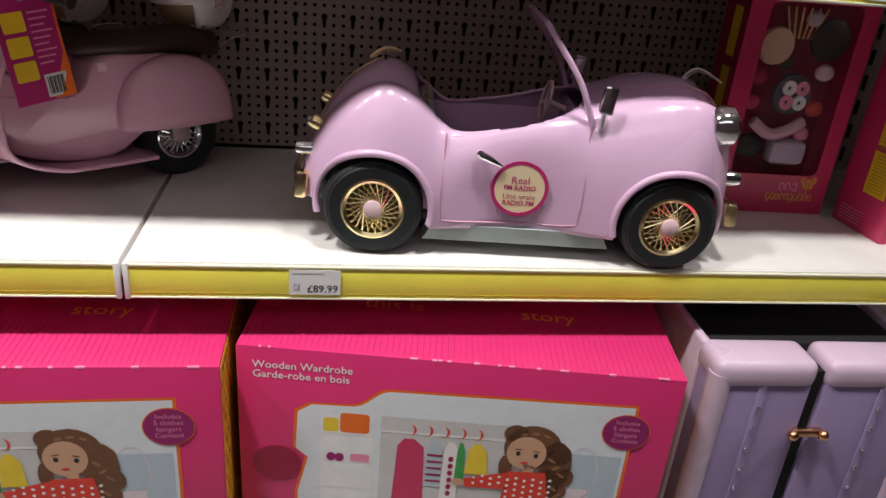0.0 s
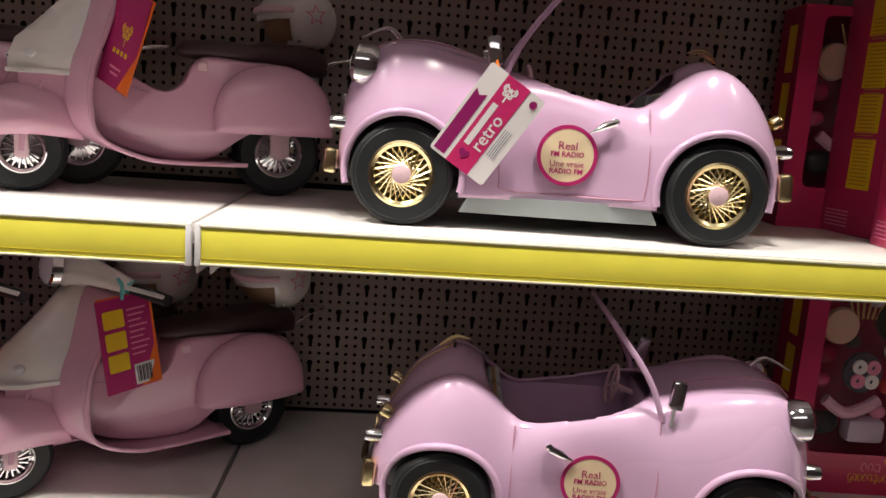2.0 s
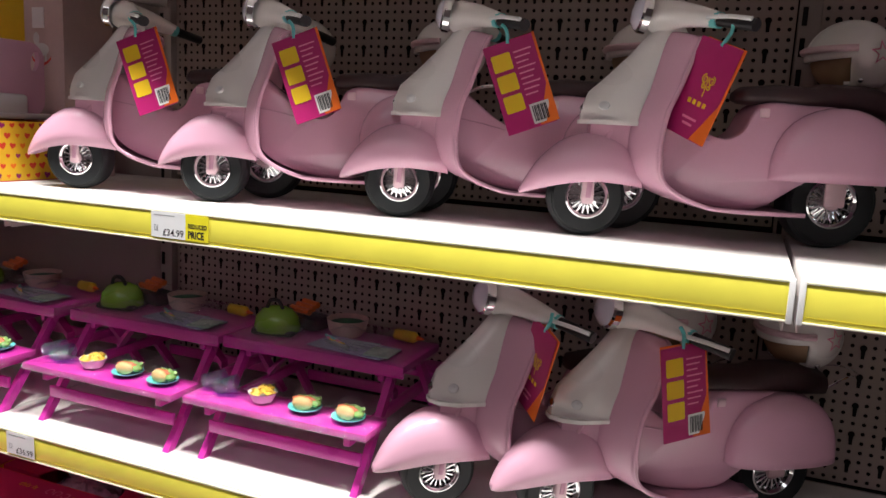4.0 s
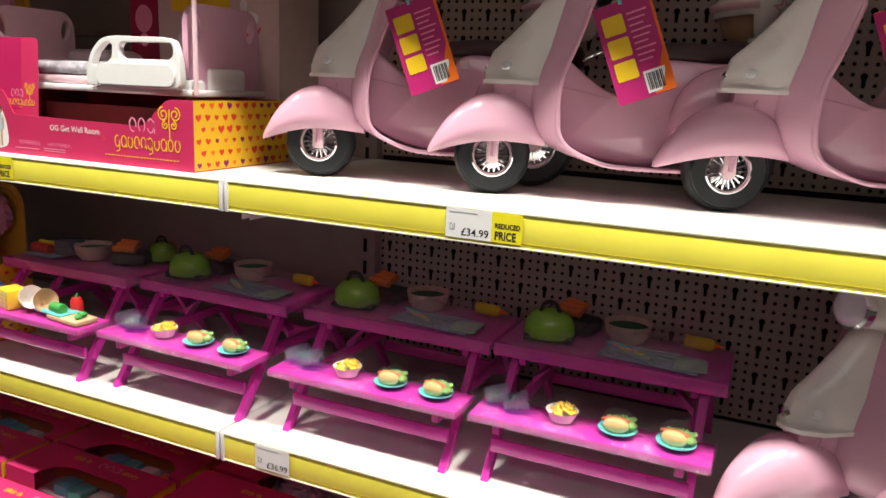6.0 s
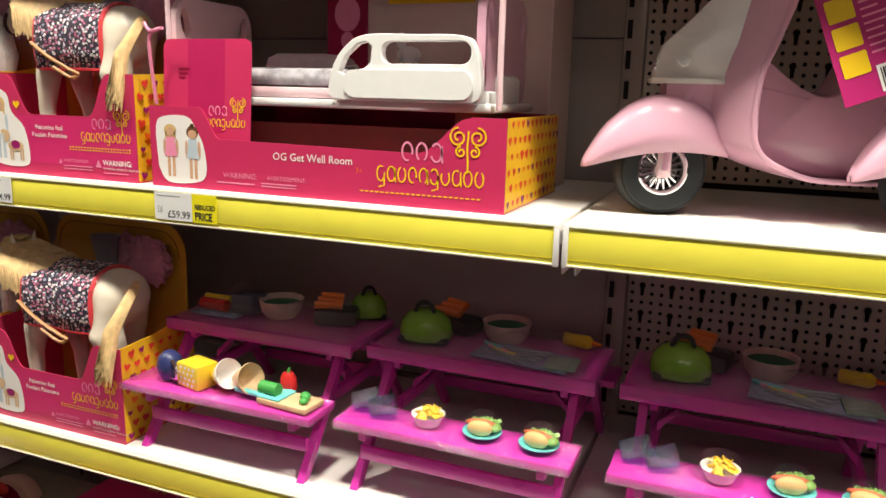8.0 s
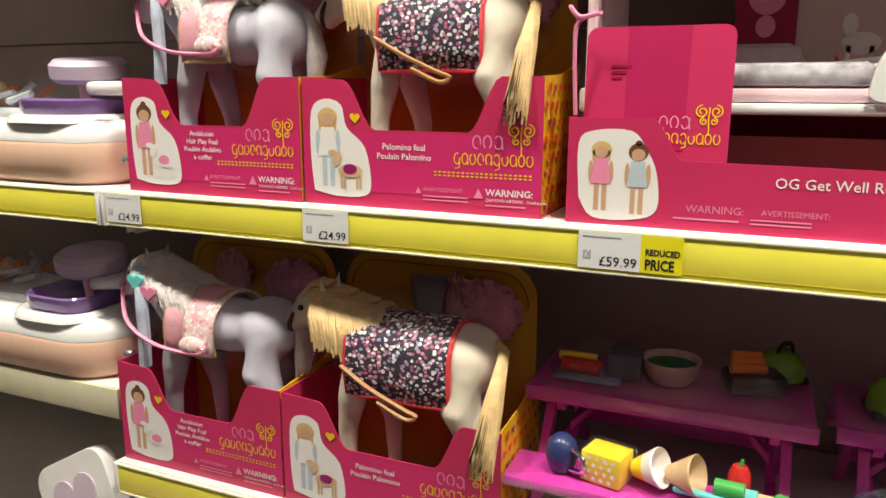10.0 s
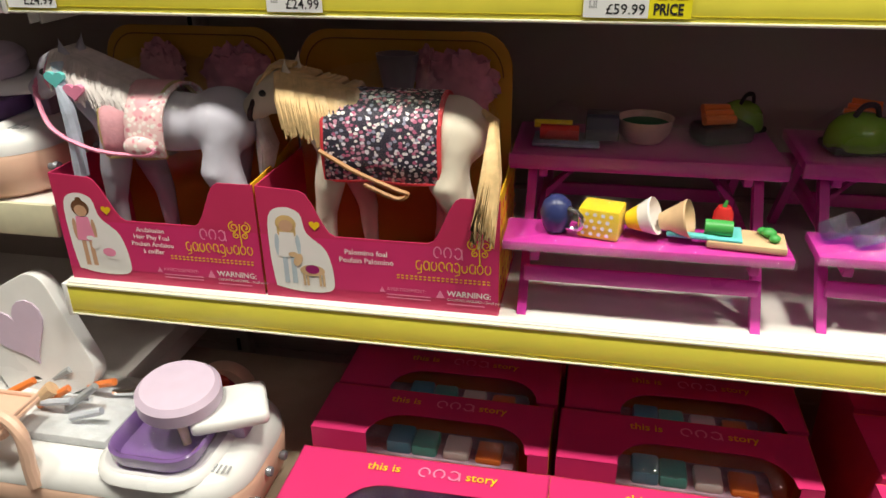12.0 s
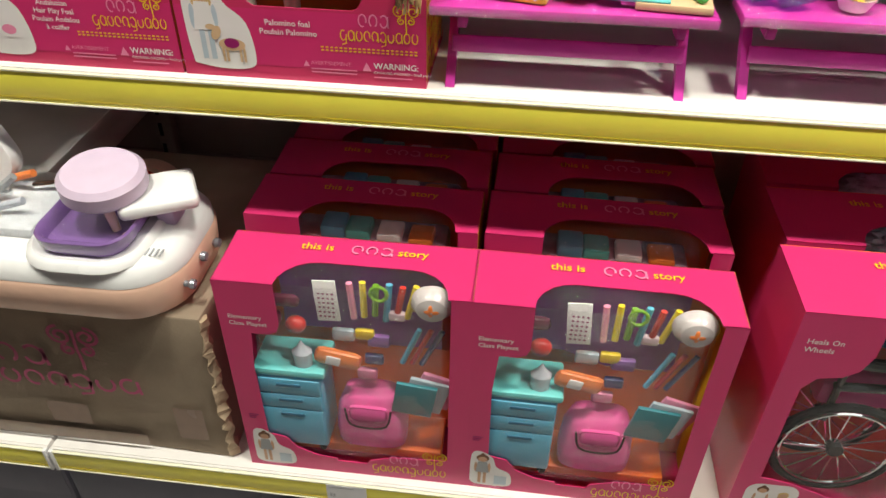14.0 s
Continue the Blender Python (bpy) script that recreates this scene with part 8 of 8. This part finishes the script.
# ---- boxed kits beside the cars ----
def kitchen_kit(w, d, h):
    b = thing("kitchen_kit_box", "tall crimson toy kit box with yellow side panels", "toy box", "kit boxes")
    part("carton", box(0, w, 0, d, 0, h, 0.0018), CRIMSON, b, "crimson carton")
    m = pose(-0.0006, d, 0, 0, 0, -90)
    for a, c in ((0.075, 0.155), (0.165, 0.225), (0.235, 0.305), (0.315, 0.375)):
        flat("yellow_panel", [[(d * 0.42, a), (d * 0.84, a), (d * 0.84, c), (d * 0.42, c)]], INK_YELLOW, b, 0.0, m)
    flat("panel_marks", [bar_shape(d * 0.47, z, d * 0.3, 0.0018) for z in [0.082 + 0.006 * k for k in range(44)] if not 0.15 < z % 0.08 < 0.16], MUSTARD, b, -0.0003, m)
    text("Baker's", 0.017, INK_WHITE, b, pose(0.020, -0.0006, 0.052))
    text("Kitchen", 0.017, INK_WHITE, b, pose(0.020, -0.0006, 0.036))
    text("WARNING:", 0.014, INK_WHITE, b, pose(0.035, -0.0006, 0.014))
    flat("small_print", [bar_shape(-d * 0.0 + 0.012, 0.036 - 0.006 * k, d * 0.45, 0.002) for k in range(5)], INK_PINK, b, -0.0006, m)
    flat("window_print", [rrect(0.04, w - 0.03, 0.085, h - 0.04, 0.02)], SEAT_BROWN, b, -0.0006)
    return b


kk = kitchen_kit(0.30, 0.115, 0.40)
put(kk, pose(0.948, 0.056, S3, 0, 0, -4))
put(kk, pose(0.985, 0.215, S3, 0, 0, 10))
put(kk, pose(1.150, 0.080, S2, 0, 0, 6) @ Matrix.Diagonal((1, 1, 0.90, 1)))


def beauty_kit():
    w, d, h = 0.205, 0.085, 0.325
    b = thing("beauty_kit_box", "crimson window box of pink toy beauty pieces", "toy box", "beauty boxes")
    hole = rrect(0.032, w - 0.026, 0.062, h - 0.012, 0.012)
    fp = part("front_panel", plate([(0, 0), (w, 0), (w, h), (0, h)], (hole,), 0, 0.002), CRIMSON, b, "crimson window front", 0)
    # this side is a darker crimson, shade painted into the card
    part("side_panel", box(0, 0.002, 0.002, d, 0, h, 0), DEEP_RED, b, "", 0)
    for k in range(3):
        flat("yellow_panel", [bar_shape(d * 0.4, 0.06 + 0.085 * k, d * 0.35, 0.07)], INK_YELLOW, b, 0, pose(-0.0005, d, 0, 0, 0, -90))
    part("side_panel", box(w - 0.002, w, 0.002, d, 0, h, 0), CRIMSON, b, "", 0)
    # back in darker red, for the dim inside behind the window
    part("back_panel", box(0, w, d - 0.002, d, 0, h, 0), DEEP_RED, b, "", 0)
    part("top_panel", box(0, w, 0, d, h, h + 0.002, 0), CRIMSON, b, "", 0)
    part("bottom_panel", box(0, w, 0.002, d, 0, 0.002, 0), CRIMSON, b, "", 0)
    logo(fp, 0.100, 0.022, 0.085, -0.0005)
    part("palette", lathe([(0.0005, 0.0), (0.030, 0.0), (0.030, -0.008), (0.0005, -0.008)], pose(0.110, 0.018, 0.182, 90, 0, 0), 26), mat("slate_palette", (0.10, 0.09, 0.13), 0.4), b, "round dark make-up palette")
    for k in range(4):
        a = radians(45 + 90 * k)
        pp = part("powder_pan", lathe([(0.0035, 0.0), (0.011, 0.0), (0.011, -0.004), (0.0035, -0.004)], pose(0.110 + 0.015 * math.cos(a), 0.009, 0.182 + 0.015 * math.sin(a), 90, 0, 0), 18), INK_WHITE if k % 2 else INK_PINK, b, "round powder pan")
    part("mirror", lathe([(0.0005, 0.0), (0.030, 0.0), (0.030, -0.006)], pose(0.150, 0.020, 0.262, 90, 0, 0), 26), DARK, b, "round dark mirror")
    part("compact", lathe([(0.0005, 0.0), (0.026, 0.002), (0.028, -0.006)], pose(0.066, 0.020, 0.250, 90, 0, 0), 24), PEACH, b, "round peach compact")
    part("hair_band", tube(curve_pts([(0.055, 0.016, 0.140), (0.085, 0.012, 0.122), (0.115, 0.014, 0.128), (0.140, 0.018, 0.142)], 4), 0.009, 8), PINK_SCOOT, b, "pink hair band")
    part("purse", box(0.100, 0.162, 0.016, 0.05, 0.072, 0.110, 0.010), PALE_LAV, b, "pale lilac purse")
    part("dark_bow", ball((0.064, 0.030, 0.100), (0.026, 0.014, 0.018), None, 12), DARK, b, "dark bow")
    bm = bmesh.new()
    for k in range(6):
        tube([(0.085 + 0.007 * k, 0.025, 0.262), (0.070 + 0.013 * k, 0.025, 0.305)], 0.0018, 6, bm)
    part("brushes", bm, BUN, b, "fan of small brushes")
    for k, (x, z, r, mt) in enumerate(((0.052, 0.205, 0.018, DEEP_RED), (0.160, 0.215, 0.016, PINK_LIGHT), (0.052, 0.165, 0.014, CRIMSON), (0.160, 0.160, 0.015, RED_PLASTIC), (0.092, 0.226, 0.012, SEAT_BROWN), (0.150, 0.120, 0.013, INK_PINK), (0.120, 0.290, 0.014, PALE_LAV))):
        part("trinket", ball((x, 0.030, z), (r, r * 0.6, r * 0.8), None, 12), mt, b, "small pink toy trinket")
    part("blister", crumple(0.034, w - 0.028, 0.064, h - 0.014, 0.0, 0.010, 23, 30, 44, None, Matrix.Translation((0, 0.012, 0)) @ pose(0, 0, 0, 90, 0, 0)), FILM_BAG, b, "clear window blister", 40).visible_shadow = False
    return b


bk = beauty_kit()
put(bk, pose(0.905, 0.215, S2, 0, 0, -3) @ Matrix.Diagonal((1.05, 1, 1.12, 1)))
put(bk, pose(0.890, 0.330, S3, 0, 0, -4))


# ---- salon carts ----
def salon_cart():
    """A toy hair-salon wash station; origin under its right end, running to -x."""
    c = thing("salon_cart", "white and peach toy salon wash station with basin", "toy salon", "salon carts")
    L, D = 0.50, 0.25

    def ring(z, grow, x_l=-L):
        pts = []
        for x, y in arc(-0.085 + 0, 0.09, 0.085 + grow, -90, 0, 8) + arc(-0.085, D - 0.085, 0.085 + grow, 0, 90, 8):
            pts.append((x, y, z))
        pts += [(x_l, D + grow, z), (x_l, 0.005 - grow, z)]
        return pts
    part("peach_skirt", loft([ring(0.0, -0.012), ring(0.010, 0.0), ring(0.060, 0.004), ring(0.066, 0.0)]), PEACH, c, "peach base skirt", 50)
    part("white_deck", loft([ring(0.066, 0.001), ring(0.078, 0.0), ring(0.092, -0.010), ring(0.098, -0.024)]), WHITE_PLASTIC, c, "white moulded deck", 50)
    def tub(g, z, x0=-0.200, x1=-0.062, y0=0.020, y1=0.165):
        return [(p[0], p[1], z) for p in rrect(x0 - g, x1 + g, y0 - g, y1 + g, 0.040 + g)]
    part("deck_lip", loft([tub(0.020, 0.094), tub(0.016, 0.104), tub(0.008, 0.107), tub(0.002, 0.103)], close=True), WHITE_PLASTIC, c, "raised white lip round the basin", 50)
    part("basin", loft([tub(-0.012, 0.098), tub(-0.002, 0.112), tub(0.0, 0.128), tub(-0.003, 0.131), tub(-0.008, 0.128), tub(-0.014, 0.112), tub(-0.028, 0.1085)]), PURPLE_CLEAR, c, "purple plastic basin", 50)
    part("stool_stem", cyl((-0.100, 0.085, 0.108), (-0.112, 0.092, 0.165), 0.006, 0.009, 12), PEACH, c, "peach stem")
    part("stool_cushion", lathe([(0.0005, 0.0), (0.052, 0.0), (0.060, 0.008), (0.060, 0.028), (0.052, 0.036), (0.0005, 0.038)], pose(-0.116, 0.112, 0.158, 6, 3, 0), 36), PALE_LAV, c, "round pale lavender cushion")
    part("side_tray", box(-0.055, 0.055, -0.045, 0.045, -0.010, 0.012, 0.009, None, pose(-0.050, 0.128, 0.146, 0, 0, 28), 3), WHITE_PLASTIC, c, "white square side tray")
    part("tray_arm", box(-0.058, -0.028, 0.12, 0.16, 0.095, 0.138, 0.006), LAVENDER, c, "lavender tray support")
    bm = bmesh.new()
    for k in range(5):
        box(-0.052 + 0.007 * k, -0.0495 + 0.007 * k, 0.046, 0.062, 0.0982, 0.0994, 0, bm)
    part("vents", bm, INK_GREY, c, "short dark vent slots")
    for y, z in ((0.06, 0.040), (0.11, 0.052), (0.16, 0.040)):
        part("bolt", lathe([(0.0005, 0.012), (0.007, 0.010), (0.008, 0.004), (0.005, 0.0), (0.005, -0.006)], pose(0.003, y, z, 0, 90, 0), 14), mat("grey_knob", (0.35, 0.37, 0.42), 0.25, 0.6), c, "grey round knob")
    part("hose", tube(curve_pts([(-0.40, 0.03, 0.16), (-0.34, 0.02, 0.175), (-0.305, 0.012, 0.155), (-0.300, 0.006, 0.105), (-0.298, 0.004, 0.070)], 5), 0.010, 10), PEACH, c, "peach arm hanging over the edge")
    tray = part("arm_shelf", box(-0.46, -0.33, 0.0, 0.09, 0.150, 0.158, 0.004), PEACH, c, "peach arm tray")
    part("tray_rim", tube([(-0.455, 0.004, 0.160), (-0.335, 0.004, 0.160), (-0.335, 0.086, 0.160), (-0.455, 0.086, 0.160)], 0.004, 8, None, True), PEACH, tray, "raised tray rim")
    part("tray_leg", tube(curve_pts([(-0.40, 0.05, 0.150), (-0.395, 0.06, 0.12), (-0.39, 0.06, 0.096)], 4), 0.011, 10), PEACH, tray, "peach tray leg")
    part("hair_brush", tube([(-0.36, 0.11, 0.128), (-0.335, 0.12, 0.150)], [0.009, 0.012], 10), WOOD_TOY, c, "wooden brush handle")
    part("tool_tray", box(-0.37, -0.215, 0.06, 0.185, 0.096, 0.114, 0.006), mat("milky_tray", (0.62, 0.64, 0.68), 0.2, vary=0.15, scale=50, coat=0.5), c, "milky clear tool tray")
    rnd = random.Random(6)
    for k in range(11):
        x, y = -0.27 - 0.016 * k + rnd.uniform(-0.006, 0.006), 0.09 + rnd.uniform(0, 0.09)
        mt = (CHROME, mat("clear_bottle", (0.55, 0.58, 0.66), 0.1, vary=0.1, coat=0.5), ORANGE_PLASTIC, INK_GREY)[k % 4]
        part("salon_tool", tube([(x, y, 0.118 + 0.006 * (k % 3)), (x + 0.050, y + rnd.uniform(-0.02, 0.02), 0.128 + 0.010 * (k % 4))], 0.006, 8), mt, c, "small salon tool under film")
    part("film_mound", ball((-0.29, 0.12, 0.112), (0.10, 0.075, 0.055), None, 18), FILM, c, "clear film over the tools").visible_shadow = False
    part("basin_film", lathe([(0.070, 0.131), (0.064, 0.16), (0.058, 0.172)], pose(-0.130, 0.095, 0.0), 24), FILM_BAG, c, "clear film").visible_shadow = False
    return c


cart = salon_cart()
BOX_TOP = 0.612
put(cart, pose(-2.360, -0.176, BOX_TOP))
put(cart, pose(-2.690, -0.010, 1.040))
put(cart, pose(-2.668, 0.000, S3))

cbx = thing("cardboard_box", "worn brown cardboard box with pink print and tape", "cardboard box")
bm = box(-2.99, -2.337, -0.146, 0.30, S1, BOX_TOP, 0.004)
bmesh.ops.subdivide_edges(bm, edges=bm.edges[:], cuts=3, use_grid_fill=True)
for v in bm.verts:
    n = noise.noise(v.co * 9)
    v.co += Vector((n * 0.004, noise.noise(v.co * 7 + Vector((3, 1, 2))) * 0.004, 0.0 if v.co.z < S1 + 0.01 else min(0, n * 0.004)))
part("carton", bm, CARDBOARD, cbx, "brown corrugated carton")
rnd = random.Random(11)
rows = []
for k in range(30):
    z = S1 + 0.006 + (BOX_TOP - S1 - 0.012) * k / 29
    rows.append([(-2.340 + rnd.uniform(-0.004, 0.006), -0.152 + rnd.uniform(-0.003, 0.004), z), (-2.330 + rnd.uniform(-0.004, 0.005), -0.140 + rnd.uniform(-0.004, 0.004), z), (-2.337 + rnd.uniform(-0.003, 0.003), -0.128 + rnd.uniform(-0.005, 0.004), z), (-2.347, -0.140, z)])
part("torn_edge", loft(rows), CARDBOARD_TORN, cbx, "frayed torn corner", 0)
faded = mat("faded_pink_print", (0.48, 0.10, 0.20), 0.8, vary=0.2)
flat("pink_print", spiral_mark(-2.545, S1 + 0.242, 0.050, 0.0028), faded, cbx, -0.1525)
flat("pink_print", squiggle_row(-2.74, -2.60, S1 + 0.195, 0.040, 3, 0.0030, 2), faded, cbx, -0.1525)
flat("pink_print", squiggle_row(-2.78, -2.46, S1 + 0.146, 0.032, 8, 0.0028), faded, cbx, -0.1525)
flat("tape_patch", [bar_shape(-2.64, S1 + 0.055, 0.07, 0.05), bar_shape(-2.42, S1 + 0.045, 0.05, 0.075), bar_shape(-2.98, S1 + 0.012, 0.50, 0.028)], TAPE, cbx, -0.1520)

# leaning salon chair back with a heart
chair = thing("salon_chair", "white toy salon chair back with lavender heart", "toy chair", at=pose(-2.712, -0.010, BOX_TOP + 0.102))
bk_m = pose(0, 0, 0.0, -8, -29, 0)
cb = part("chair_back", plate(rrect(-0.092, 0.092, 0.0, 0.200, 0.035, 6), (), -0.012, 0.026, None, bk_m), WHITE_PLASTIC, chair, "white moulded back", 40)
bv = cb.modifiers.new("edge", "BEVEL")
bv.width, bv.segments, bv.limit_method = 0.006, 3, "ANGLE"
part("heart", plate(heart(0.0, 0.125, 0.060, 28), (), -0.0145, 0.003, None, bk_m), PALE_LAV, chair, "lavender heart inlay", 0)
part("chair_seat", box(-0.08, 0.08, -0.10, 0.02, -0.02, 0.008, 0.012), WHITE_PLASTIC, chair, "white seat")
bag = thing("red_bow_bag", "red ribbon bow on a round peach toy case", "toy case", at=pose(-2.56, 0.20, BOX_TOP - 0.08))
part("case", lathe([(0.0005, 0.0), (0.06, 0.0), (0.064, 0.02), (0.06, 0.04), (0.0005, 0.042)], pose(0, 0, 0.06, 80, 0, 10), 26), PEACH, bag, "peach round case")
part("case_face", lathe([(0.0005, 0.0), (0.052, 0.0)], pose(0.0, -0.044, 0.068, 80, 0, 10), 24), DEEP_RED, bag, "red round face")
part("bow", ball((-0.02, -0.06, 0.12), (0.025, 0.010, 0.014), ball((0.02, -0.06, 0.125), (0.025, 0.010, 0.014), None, 12), 12), INK_RED, bag, "red ribbon bow")
part("stand", box(-0.03, 0.03, -0.02, 0.04, -0.26, 0.01, 0.01), DARK, bag, "dark stand")


# ---- cartons on the floor under the low shelf ----
def floor_carton(x0, x1, label, material):
    c = thing("floor_carton", label, "carton", "floor cartons")
    part("carton", box(x0, x1, -0.150, 0.250, 0.0, 0.205, 0.003), material, c)
    part("top_seam", box(x0 + 0.004, x1 - 0.004, 0.046, 0.054, 0.205, 0.2056), TAPE, c, "brown tape along the top seam")
    part("closing_flap", box(x0 + 0.006, x1 - 0.006, -0.1515, -0.150, 0.120, 0.203, 0.0005), material, c, "folded front flap")


GREY_CARTON = mat("grey_blue_card", (0.20, 0.20, 0.25), 0.6, vary=0.12, scale=12, bump=0.1, bscale=160)
floor_carton(-3.06, -2.672, "closed grey-blue carton on the floor under a shelf", GREY_CARTON)
floor_carton(-2.664, -2.300, "closed grey-blue carton beside another on the floor", GREY_CARTON)
